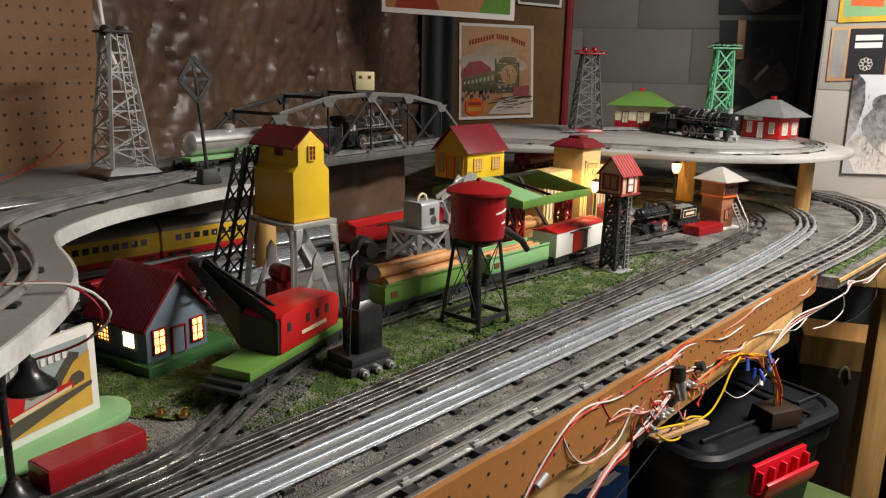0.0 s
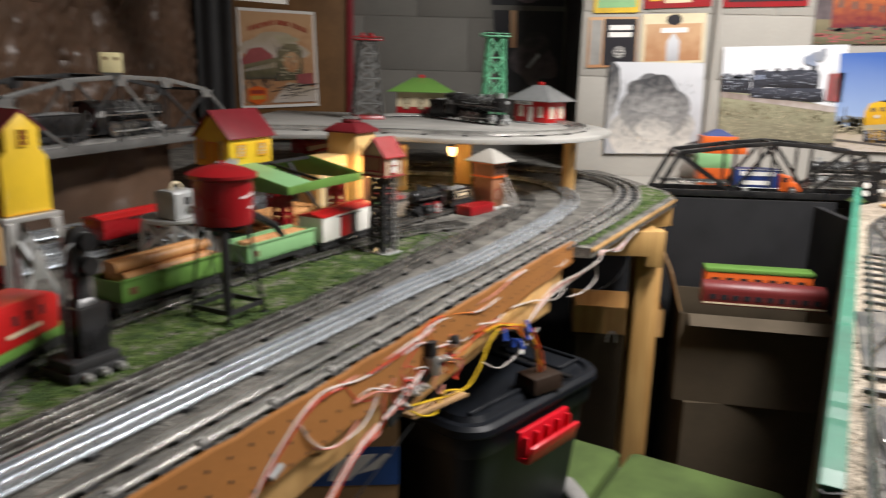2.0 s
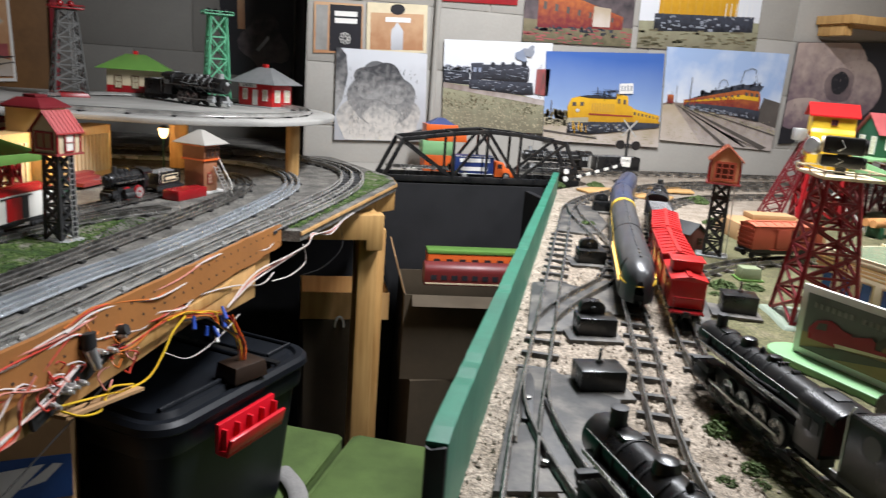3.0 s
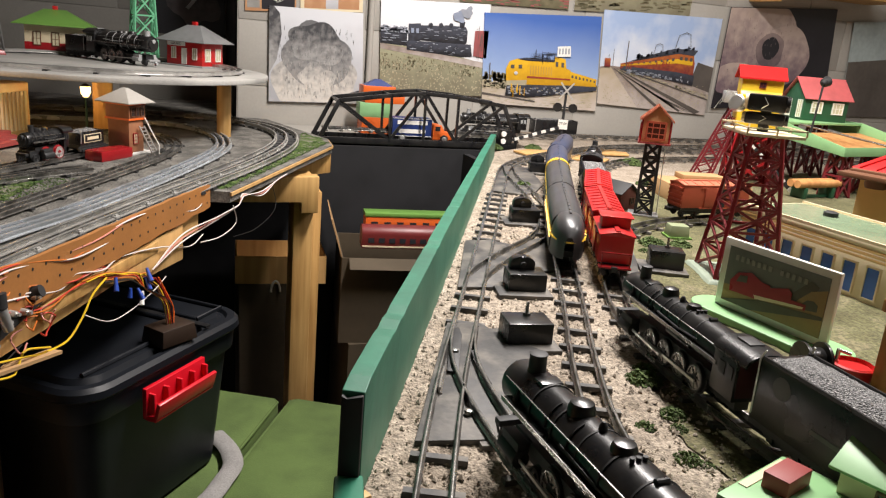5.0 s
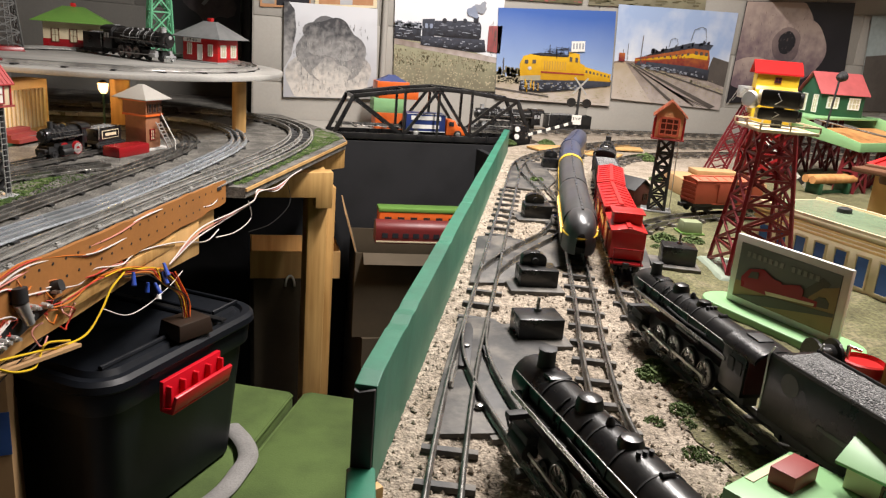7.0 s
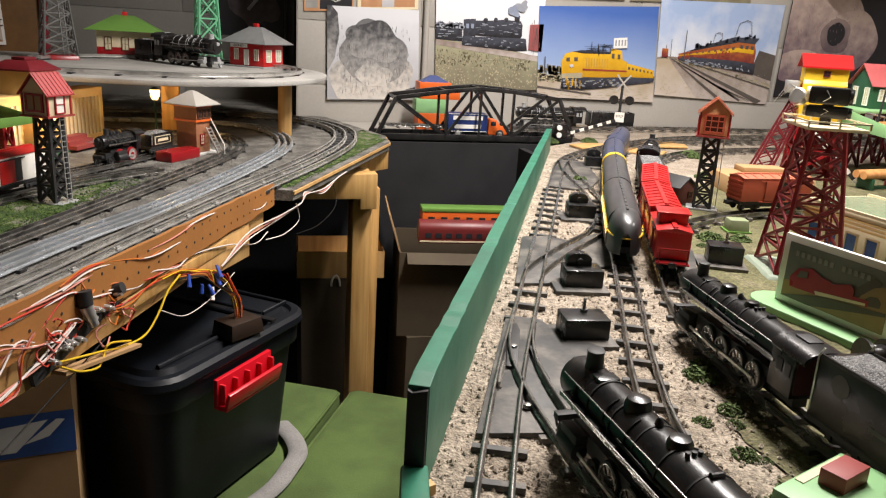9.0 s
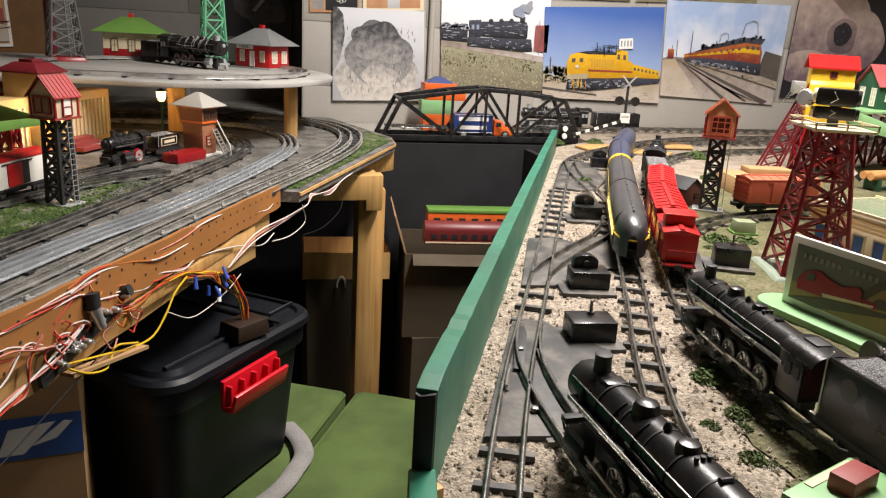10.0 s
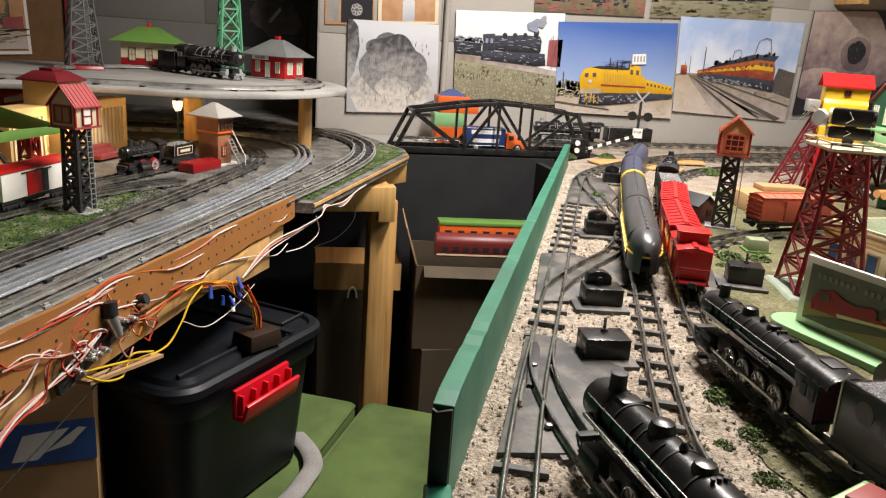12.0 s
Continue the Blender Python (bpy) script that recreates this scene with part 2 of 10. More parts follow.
# ---------------------------------------------------------------- geometry
class Geo:
    """Vertices and faces of one part, gathered from simple solids."""

    def __init__(self):
        self.v, self.f = [], []

    def add(self, vs, fs):
        k = len(self.v)
        self.v += [tuple(p) for p in vs]
        self.f += [tuple(i + k for i in f) for f in fs]
        return self

    def box(self, x, y, z, sx, sy, sz, m=None):
        """A box whose base centre is (x, y, z)."""
        vs = [Vector((x + a * sx / 2, y + b * sy / 2, z + c * sz)) for c in (0, 1) for a, b in ((-1, -1), (1, -1), (1, 1), (-1, 1))]
        if m:
            vs = [m @ p for p in vs]
        return self.add(vs, [(3, 2, 1, 0), (4, 5, 6, 7), (0, 1, 5, 4), (1, 2, 6, 5), (2, 3, 7, 6), (3, 0, 4, 7)])

    def frustum(self, x, y, z, a, b, c, d, h, ox=0, oy=0):
        """A tapered box: a x b below, c x d above, h high."""
        vs = [(x + s * a / 2, y + t * b / 2, z) for s, t in ((-1, -1), (1, -1), (1, 1), (-1, 1))]
        vs += [(x + ox + s * c / 2, y + oy + t * d / 2, z + h) for s, t in ((-1, -1), (1, -1), (1, 1), (-1, 1))]
        return self.add(vs, [(3, 2, 1, 0), (4, 5, 6, 7), (0, 1, 5, 4), (1, 2, 6, 5), (2, 3, 7, 6), (3, 0, 4, 7)])

    def rod(self, p, q, r, r2=None, n=10):
        p, q = Vector(p), Vector(q)
        r2 = r if r2 is None else r2
        d = (q - p)
        u = d.orthogonal().normalized()
        w = d.normalized().cross(u)
        vs = []
        for c, rad in ((p, r), (q, r2)):
            vs += [c + (u * math.cos(2 * math.pi * i / n) + w * math.sin(2 * math.pi * i / n)) * rad for i in range(n)]
        fs = [(i, (i + 1) % n, n + (i + 1) % n, n + i) for i in range(n)]
        return self.add(vs, fs + [tuple(range(n - 1, -1, -1)), tuple(range(n, 2 * n))])

    def bar(self, p, q, w, h=None):
        """A square bar from p to q, w wide and h deep."""
        h = h or w
        p, q = Vector(p), Vector(q)
        d = (q - p).normalized()
        side = d.cross(Vector((0, 0, 1)))
        side = side.normalized() if side.length > 0.05 else Vector((1, 0, 0))
        up = side.cross(d)
        vs = [c + side * (a * w / 2) + up * (b * h / 2) for c in (p, q) for a, b in ((-1, -1), (1, -1), (1, 1), (-1, 1))]
        return self.add(vs, [(0, 1, 2, 3), (7, 6, 5, 4), (0, 4, 5, 1), (1, 5, 6, 2), (2, 6, 7, 3), (3, 7, 4, 0)])

    def prism(self, poly, axis, lo, hi):
        """A polygon pushed along an axis: 'x' takes (y, z) points, 'y' (x, z), 'z' (x, y)."""
        put = {"x": lambda a, b, c: (c, a, b), "y": lambda a, b, c: (a, c, b), "z": lambda a, b, c: (a, b, c)}[axis]
        n = len(poly)
        vs = [put(a, b, lo) for a, b in poly] + [put(a, b, hi) for a, b in poly]
        fs = [(i, (i + 1) % n, n + (i + 1) % n, n + i) for i in range(n)]
        return self.add(vs, fs + [tuple(range(n - 1, -1, -1)), tuple(range(n, 2 * n))])

    def lathe(self, prof, x=0, y=0, n=20, m=None):
        """Turned solid: (radius, z) points from bottom to top."""
        vs = []
        for r, z in prof:
            vs += [Vector((x + max(r, 1e-5) * math.cos(2 * math.pi * i / n), y + max(r, 1e-5) * math.sin(2 * math.pi * i / n), z)) for i in range(n)]
        if m:
            vs = [m @ p for p in vs]
        fs = [(k * n + i, k * n + (i + 1) % n, (k + 1) * n + (i + 1) % n, (k + 1) * n + i) for k in range(len(prof) - 1) for i in range(n)]
        last = (len(prof) - 1) * n
        return self.add(vs, fs + [tuple(range(n - 1, -1, -1)), tuple(range(last, last + n))])

    def sweep(self, prof, path, closed_prof=True):
        """A profile of (side, up) points along a path of Vectors, side being to the right."""
        n, vs = len(prof), []
        path = [Vector(p) for p in path]
        for i, p in enumerate(path):
            d = (path[min(i + 1, len(path) - 1)] - path[max(i - 1, 0)]).normalized()
            side = Vector((d.y, -d.x, 0))
            side = side.normalized() if side.length > 1e-6 else Vector((1, 0, 0))
            up = side.cross(d)
            vs += [p + side * a + up * b for a, b in prof]
        fs = [(k * n + i, k * n + (i + 1) % n, (k + 1) * n + (i + 1) % n, (k + 1) * n + i) for k in range(len(path) - 1) for i in range(n)]
        last = (len(path) - 1) * n
        return self.add(vs, fs + [tuple(range(n - 1, -1, -1)), tuple(range(last, last + n))])

    def loft(self, rings):
        """A solid through rings of equally many points."""
        n = len(rings[0])
        vs = [p for ring in rings for p in ring]
        fs = [(k * n + i, k * n + (i + 1) % n, (k + 1) * n + (i + 1) % n, (k + 1) * n + i) for k in range(len(rings) - 1) for i in range(n)]
        last = (len(rings) - 1) * n
        return self.add(vs, fs + [tuple(range(n - 1, -1, -1)), tuple(range(last, last + n))])

    def grille(self, us, vs, x0, x1):
        """A lattice in the y-z plane, from x0 to x1: strips and gaps by turns between the us (y) and the vs (z)."""
        nu, nv = len(us), len(vs)
        solid = lambda i, j: 0 <= i < nu - 1 and 0 <= j < nv - 1 and (i % 2 == 0 or j % 2 == 0)
        at = lambda i, j, k: (i * nv + j) * 2 + k
        pts = [(x, u, v) for u in us for v in vs for x in (x0, x1)]
        fs = []
        for i in range(nu - 1):
            for j in range(nv - 1):
                if not solid(i, j):
                    continue
                fs += [(at(i, j, 1), at(i + 1, j, 1), at(i + 1, j + 1, 1), at(i, j + 1, 1)), (at(i, j, 0), at(i, j + 1, 0), at(i + 1, j + 1, 0), at(i + 1, j, 0))]
                for (di, dj), (a, b) in (((-1, 0), ((i, j), (i, j + 1))), ((1, 0), ((i + 1, j), (i + 1, j + 1))), ((0, -1), ((i, j), (i + 1, j))), ((0, 1), ((i, j + 1), (i + 1, j + 1)))):
                    if not solid(i + di, j + dj):
                        fs.append((at(*a, 0), at(*b, 0), at(*b, 1), at(*a, 1)))
        return self.add(pts, fs)

    def tube(self, path, r, n=6):
        return self.sweep([(r * math.cos(2 * math.pi * i / n), r * math.sin(2 * math.pi * i / n)) for i in range(n)], path)

    def mesh(self, name, material, bevel=0.0, smooth=35):
        me = bpy.data.meshes.new(name)
        me.from_pydata(self.v, [], self.f)
        bm = bmesh.new()
        bm.from_mesh(me)
        bmesh.ops.recalc_face_normals(bm, faces=bm.faces)
        if bevel:
            edges = [e for e in bm.edges if len(e.link_faces) == 2 and e.calc_face_angle(0) > 0.6]
            bmesh.ops.bevel(bm, geom=edges, offset=bevel, segments=2, affect="EDGES", profile=0.5, clamp_overlap=True)
        if smooth:
            for f in bm.faces:
                f.smooth = True
            for e in bm.edges:
                e.smooth = len(e.link_faces) != 2 or e.calc_face_angle(0) < radians(smooth)
        bm.to_mesh(me)
        bm.free()
        me.materials.append(material)
        return me


def thing(name, label, category, m=None, group="", kind=""):
    ob = new(name)
    ob.empty_display_size = 0.01
    if m:
        ob.matrix_basis = m
    return tagged(ob, label, category, group, kind)


def part(name, geo, material, parent=None, label="", bevel=0.0, smooth=35):
    ob = new(name, geo.mesh(name, material, bevel, smooth))
    if parent:
        ob.parent = parent
    return tagged(ob, label)


def structure(name, geo, material, label, category, bevel=0.0, smooth=35):
    return tagged(part(name, geo, material, None, "", bevel, smooth), label, category, "", "structure")


def spline(pts, step=0.02):
    """A smooth line through plan points, at even steps."""
    P = [Vector((*p, 0)) if len(p) == 2 else Vector(p) for p in pts]
    P = [P[0] * 2 - P[1]] + P + [P[-1] * 2 - P[-2]]
    out = []
    for i in range(1, len(P) - 2):
        a, b, c, d = P[i - 1:i + 3]
        k = max(2, int((c - b).length / step))
        for j in range(k):
            t = j / k
            out.append(0.5 * ((2 * b) + (c - a) * t + (2 * a - 5 * b + 4 * c - d) * t * t + (3 * b - a - 3 * c + d) * t ** 3))
    out.append(P[-2])
    return out


def offset(path, o):
    """The path moved sideways by o to the right."""
    res = []
    for i, p in enumerate(path):
        d = (path[min(i + 1, len(path) - 1)] - path[max(i - 1, 0)]).normalized()
        res.append(p + Vector((d.y, -d.x, 0)) * o)
    return res


def along(path, pitch, start=0.0):
    """Places and headings (degrees) every pitch metres of a path."""
    out, left = [], start
    for p, q in zip(path, path[1:]):
        d = q - p
        L = d.length
        while left < L:
            out.append((p + d * (left / L), math.degrees(math.atan2(d.y, d.x))))
            left += pitch
        left -= L
    return out


RAIL_T = lambda h, w: [(-w * 0.9, 0), (w * 0.9, 0), (w * 0.9, h * 0.12), (w * 0.25, h * 0.25), (w * 0.25, h * 0.6), (w * 0.5, h * 0.72), (w * 0.5, h * 0.95), (w * 0.3, h), (-w * 0.3, h), (-w * 0.5, h * 0.95), (-w * 0.5, h * 0.72), (-w * 0.25, h * 0.6), (-w * 0.25, h * 0.25), (-w * 0.9, h * 0.12)]


def track(label, pts, z, gauge, rails=3, pitch=0.06, tie=(0.05, 0.012, 0.004), h=0.008, w=0.004, rail_mat=None, centre_mat=None, tie_mat=None, start=0.01, bare=(), clip_mat=None):
    """A stretch of toy railway track: rails, and cross ties as pieces of their own."""
    path = [Vector((p.x, p.y, z)) for p in spline(pts)]
    tr = thing("railway_track", label, "track", pose(0, 0, 0), "toy railway tracks")
    for o in ([-gauge / 2, 0, gauge / 2] if rails == 3 else [-gauge / 2, gauge / 2]):
        g = Geo().sweep(RAIL_T(h, w), offset([p + Vector((0, 0, tie[2])) for p in path], o))
        part("rail", g, (centre_mat if o == 0 and centre_mat else rail_mat) or steel, tr, "", 0, 50)
    tie_mesh = Geo().frustum(0, 0, 0, tie[1], tie[0], tie[1] * 0.8, tie[0] * 0.985, tie[2]).mesh("tie", tie_mat or tie_black)
    clip_mesh = Geo().box(0, 0, 0, 0.010, 0.0095, 0.0045).box(0, 0, 0.004, 0.007, 0.0062, 0.003).mesh("insulator", clip_mat, 0.0008) if clip_mat else None
    for k, (p, a) in enumerate(along(path, pitch, start)):
        if any(lo < p.y < hi for lo, hi in bare):
            continue
        t = new("tie", tie_mesh)
        t.parent = tr
        t.matrix_basis = pose(p.x, p.y, p.z, 0, 0, a)
        if clip_mesh and k % 2 == 0:
            c = new("insulator", clip_mesh)
            c.parent = tr
            c.matrix_basis = pose(p.x, p.y, p.z + tie[2], 0, 0, a) 
    return tr

# ---------------------------------------------------------------- room
TABLE, DECK = 0.90, 1.056


def wall_blocks(name, x0, x1, y, z0, z1, material, label, axis="x"):
    """A wall with blocks of its own, mortar joints set back."""
    g = Geo().box((x0 + x1) / 2, y + 0.0475, z0, x1 - x0, 0.1, z1 - z0)
    w = structure(name, g, material, label, "wall")
    bl, bh = 0.40, 0.20
    k = 0
    z = z0
    while z < z1 - 0.01:
        x = x0 - (0.2 if k % 2 else 0)
        while x < x1 - 0.01:
            a, b = max(x, x0), min(x + bl, x1)
            if b - a > 0.03:
                bk = new("block", Geo().box(0, 0, 0, b - a - 0.005, 0.02, min(bh, z1 - z) - 0.005).mesh("block", material, 0.0018))
                bk.parent = w
                bk.location = ((a + b) / 2, y + 0.005, z + 0.003)
            x += bl
        z += bh
        k += 1
    return w


structure("floor", Geo().box(1.2, 0.3, -0.1, 5.6, 5.8, 0.1), concrete, "grey concrete basement floor", "floor")
structure("ceiling", Geo().box(1.2, 0.3, 2.42, 5.6, 5.8, 0.1), plaster, "plain pale basement ceiling", "ceiling")
structure("wall_south", Geo().box(1.2, -2.55, 0, 5.6, 0.1, 2.42), plaster, "plain pale basement wall", "wall")
structure("wall_east", Geo().box(3.95, 0.3, 0, 0.1, 5.8, 2.42), plaster, "plain pale basement wall", "wall")
structure("wall_west", Geo().box(-1.45, 0.3, 0, 0.1, 5.8, 2.42), cardboard_shaded, "dark bare basement wall", "wall")
wall_blocks("wall_north", 0.57, 3.9, 2.44, 0, 2.42, block_white, "white painted concrete block wall")
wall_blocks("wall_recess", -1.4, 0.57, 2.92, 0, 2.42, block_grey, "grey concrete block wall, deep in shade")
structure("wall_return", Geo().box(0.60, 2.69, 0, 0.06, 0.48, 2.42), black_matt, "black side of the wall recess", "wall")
structure("trim", Geo().box(2.3, 2.425, 0.84, 3.3, 0.03, 0.035), block_white, "white ledge along the block wall", "ledge", 0.004)

# ---------------------------------------------------------------- left layout table
EDGE = [(-0.197, -0.15), (0.430, 1.308), (0.475, 1.30), (0.60, 1.55), (0.775, 1.90), (0.785, 2.02), (0.74, 2.16), (0.66, 2.42)]
g = Geo().prism([(-1.38, -0.15)] + EDGE + [(0.56, 2.43), (0.56, 2.90), (-1.38, 2.90)], "z", TABLE - 0.02, TABLE)
structure("table_top", g, ballast_grey, "layout table covered with grey ballast", "table")


def scatter_ground(name, label, material, poly, z, height, step, seed, kind="stuff"):
    """A low uneven sheet of scenery inside a plan outline."""
    rnd = random.Random(seed)
    xs, ys = [p[0] for p in poly], [p[1] for p in poly]

    def inside(x, y):
        c = False
        for (x0, y0), (x1, y1) in zip(poly, poly[1:] + poly[:1]):
            if (y0 > y) != (y1 > y) and x < (x1 - x0) * (y - y0) / (y1 - y0) + x0:
                c = not c
        return c
    nx, ny = int((max(xs) - min(xs)) / step) + 1, int((max(ys) - min(ys)) / step) + 1
    idx, vs, fs = {}, [], []
    for i in range(nx + 1):
        for j in range(ny + 1):
            x, y = min(xs) + i * step, min(ys) + j * step
            if inside(x, y):
                idx[i, j] = len(vs)
                h = noise.noise(Vector((x * 40, y * 40, seed))) * 0.5 + noise.noise(Vector((x * 110, y * 110, seed))) * 0.35
                jit = step * 0.3
                vs.append((x + rnd.uniform(-jit, jit), y + rnd.uniform(-jit, jit), z + height * (0.45 + h) + rnd.uniform(-1, 1) * height * 0.25))
    for (i, j) in idx:
        q = [(i, j), (i + 1, j), (i + 1, j + 1), (i, j + 1)]
        if all(k in idx for k in q):
            fs.append(tuple(idx[k] for k in q))
    return tagged(part(name, Geo().add(vs, fs), material), label, "ground", "", kind)


# direction of the long straight tracks on this table
def s_line(x0, y0, k, y):
    return (x0 + k * (y - y0), y)


wide = [s_line(0.0816, 0.6, 0.468, y) for y in (-0.1, 0.2, 0.5, 0.8)] + [(0.239, 0.945), (0.297, 1.07), (0.376, 1.236), (0.440, 1.364), (0.506, 1.494), (0.570, 1.634), (0.623, 1.771), (0.656, 1.906), (0.664, 2.033), (0.631, 2.16), (0.555, 2.26), (0.42, 2.34), (0.10, 2.38), (-0.3, 2.38)]
middle = [s_line(-0.0145, 0.6, 0.472, y) for y in (-0.1, 0.2, 0.5, 0.8, 0.98)] + [(0.239, 1.115), (0.322, 1.3), (0.372, 1.419), (0.430, 1.569), (0.476, 1.709), (0.495, 1.83), (0.486, 1.951), (0.441, 2.067), (0.36, 2.14), (0.2, 2.17), (-0.2, 2.17)]
inner = [s_line(-0.0777, 0.6, 0.442, y) for y in (-0.1, 0.2, 0.5, 0.8, 1.0)] + [(0.157, 1.137), (0.226, 1.301), (0.313, 1.514), (0.352, 1.62), (0.377, 1.723), (0.382, 1.798), (0.364, 1.876), (0.31, 1.93), (0.15, 1.96), (-0.2, 1.97)]
spur = [(-0.25, 0.27), (-0.21, 0.37), (-0.206, 0.43), (-0.216, 0.51), (-0.219, 0.61), (-0.209, 0.715), (-0.172, 0.827), (-0.063, 1.061), (0.045, 1.248), (0.13, 1.36), (0.23, 1.45)]
track("wide three-rail steel track with black tin ties", wide, TABLE + 0.001, 0.0555, 3, 0.046, (0.066, 0.018, 0.005), 0.010, 0.0046, steel, steel, clip_mat=mat("fibre_pale", (0.42, 0.41, 0.39), 0.5, 0.3))
track("three-rail track of bright galvanised steel", middle, TABLE + 0.001, 0.031, 3, 0.105, (0.050, 0.012, 0.003), 0.008, 0.0046, tin_bright)
track("three-rail tubular track of worn steel", inner, TABLE + 0.001, 0.032, 3, 0.085, (0.046, 0.010, 0.003), 0.007, 0.0021, steel_dark)
track("curved siding of worn three-rail track", spur, TABLE + 0.002, 0.032, 3, 0.06, (0.046, 0.010, 0.003), 0.008, 0.0028, steel_dark)
back0 = [(-0.70, 0.60), (-0.62, 0.76), (-0.552, 0.90), (-0.50, 1.01), (-0.44, 1.13), (-0.34, 1.34), (-0.17, 1.62), (-0.05, 1.74)]
back1 = [(-0.53, 0.60), (-0.50, 0.72), (-0.46, 0.88), (-0.40, 1.05), (-0.20, 1.45), (-0.02, 1.70), (0.2, 1.80)]
back2 = [(-0.80, 0.62), (-0.725, 0.81), (-0.660, 0.94), (-0.605, 1.06), (-0.48, 1.28), (-0.30, 1.56), (-0.12, 1.77), (0.0, 1.86)]
track("steel three-rail track along the back of the table", back1, TABLE + 0.002, 0.036, 3, 0.09, (0.05, 0.012, 0.003), 0.010, 0.0045, tin_bright)
track("steel three-rail track in the middle of the back tracks", back0, TABLE + 0.002, 0.036, 3, 0.09, (0.05, 0.012, 0.003), 0.010, 0.0045, tin_bright)
track("second steel three-rail track along the back", back2, TABLE + 0.002, 0.036, 3, 0.09, (0.05, 0.012, 0.003), 0.010, 0.0045, tin_bright)

scatter_ground("moss_strip", "uneven strip of green flock and grey grit", moss, [(-0.40, 0.42), (-0.26, 0.45), (-0.25, 0.56), (-0.19, 0.62), (-0.16, 0.46), (-0.05, 0.745), (0.125, 1.15), (0.175, 1.38), (0.13, 1.33), (0.03, 1.19), (-0.10, 0.95), (-0.19, 0.74), (-0.30, 0.72), (-0.46, 0.72), (-0.48, 0.55)], TABLE, 0.005, 0.006, 3)
scatter_ground("grass_verge", "strip of bright green flock along the table edge", moss, [(0.465, 1.31), (0.59, 1.56), (0.76, 1.91), (0.77, 2.02), (0.72, 2.10), (0.70, 1.98), (0.66, 1.82), (0.54, 1.56), (0.45, 1.33)], TABLE, 0.004, 0.006, 5)

# fascia of the table: pegboard above, raw boards below
P0, P1 = Vector((-0.205, -0.137, 0)), Vector((0.423, 1.309, 0))
fd = (P1 - P0).normalized()
fn = Vector((fd.y, -fd.x, 0))
ang = math.degrees(math.atan2(fd.y, fd.x))
FL = (P1 - P0).length
fm = lambda o=0.0, z=0.0: pose(P0.x + fn.x * o, P0.y + fn.y * o, z, 0, 0, ang)
peg = thing("fascia_board", "brown pegboard strip along the table edge, torn at the end", "fascia", fm(0.014, 0.0045))
g = Geo()
rnd = random.Random(4)
top = [(i * FL / 60, TABLE + 0.010 + 0.030 * (1 - i / 60) + rnd.uniform(-0.0012, 0.0012)) for i in range(61)]
bot = [(i * FL / 60, TABLE - 0.033 + rnd.uniform(-0.002, 0.002)) for i in range(60, -1, -1)]
g.prism(top + bot, "y", -0.006, 0)
part("board", g, hardboard, peg)
hole_mesh = Geo().rod((0, -0.0064, 0), (0, -0.0045, 0), 0.0019, None, 8).mesh("peg_hole", black_matt)
for i in range(int(FL / 0.0254)):
    for k in range(3 if i * 0.0254 < 0.85 else 2):
        if 0.5 < i * 0.0254 < FL - 0.02:
            h = new("peg_hole", hole_mesh)
            h.parent = peg
            h.location = (i * 0.0254 + 0.012, 0, TABLE - 0.001 + 0.027 * (1 - i * 0.0254 / FL) - k * 0.0215)
low = [(0.03 + i * (FL - 0.06) / 24, 0.828 + 0.010 * noise.noise(Vector((i * 0.45, 3, 1))) - (0.012 if i < 9 else 0) + (0.0 if i < 20 else 0.004)) for i in range(24, -1, -1)]
structure("table_apron", Geo().prism([(0.03, 0.876), (FL - 0.03, 0.876)] + low, "y", -0.010, 0.004), plywood, "raw plywood apron with an uneven sawn lower edge", "apron", 0.0006).matrix_basis = fm(0.0)
structure("apron_batten", Geo().box(1.22, -0.0145, 0.846, 0.30, 0.008, 0.016), pine, "pine batten on the apron", "batten", 0.001).matrix_basis = fm(0.0)
structure("apron_patch", Geo().prism([(1.15, 0.866), (1.465, 0.866), (1.465, 0.806), (1.34, 0.814), (1.22, 0.840), (1.15, 0.852)], "y", -0.0165, -0.0108), plywood, "pale plywood offcut under the end of the fascia", "apron", 0.0008).matrix_basis = fm(0.0)
structure("verge_apron", Geo().sweep([(0, -0.007), (0.003, -0.007), (0.003, -0.001), (0, -0.001)], [Vector((x, y, TABLE - 0.001)) for x, y in EDGE[2:7]]), plywood, "thin raw plywood edge of the table", "apron")
structure("table_beam", Geo().bar((0.50, 1.72, TABLE - 0.045), (0.76, 1.93, TABLE - 0.045), 0.05, 0.06), pine, "short pine beam under the table corner", "beam", 0.002)

# ---------------------------------------------------------------- right layout table
RT = [(0.479, -0.3), (0.479, 0.335), (1.237, 1.90), (1.40, 2.02), (1.40, 2.42), (3.9, 2.42), (3.9, -0.3)]
structure("table_top_right", Geo().prism(RT, "z", 0.86, 0.897), ballast_tan, "layout table covered with pale gravel", "table")
scatter_ground("gravel_bed", "pale crushed gravel with loose stones", ballast_tan, [(0.488, 0.10), (0.481, 0.34), (1.228, 1.88), (1.5, 2.1), (1.75, 2.1), (1.30, 1.45), (0.98, 0.85), (0.86, 0.58), (0.77, 0.40), (0.72, 0.10)], 0.897, 0.0042, 0.005, 8)
scatter_ground("mud_patch", "olive green scenic paint over gravel", mud_green, [(0.72, 0.10), (0.77, 0.40), (0.86, 0.58), (0.98, 0.85), (1.10, 1.0), (1.3, 1.35), (2.2, 1.7), (2.6, 1.2), (1.7, 0.4), (1.2, 0.1)], 0.8975, 0.003, 0.012, 9)
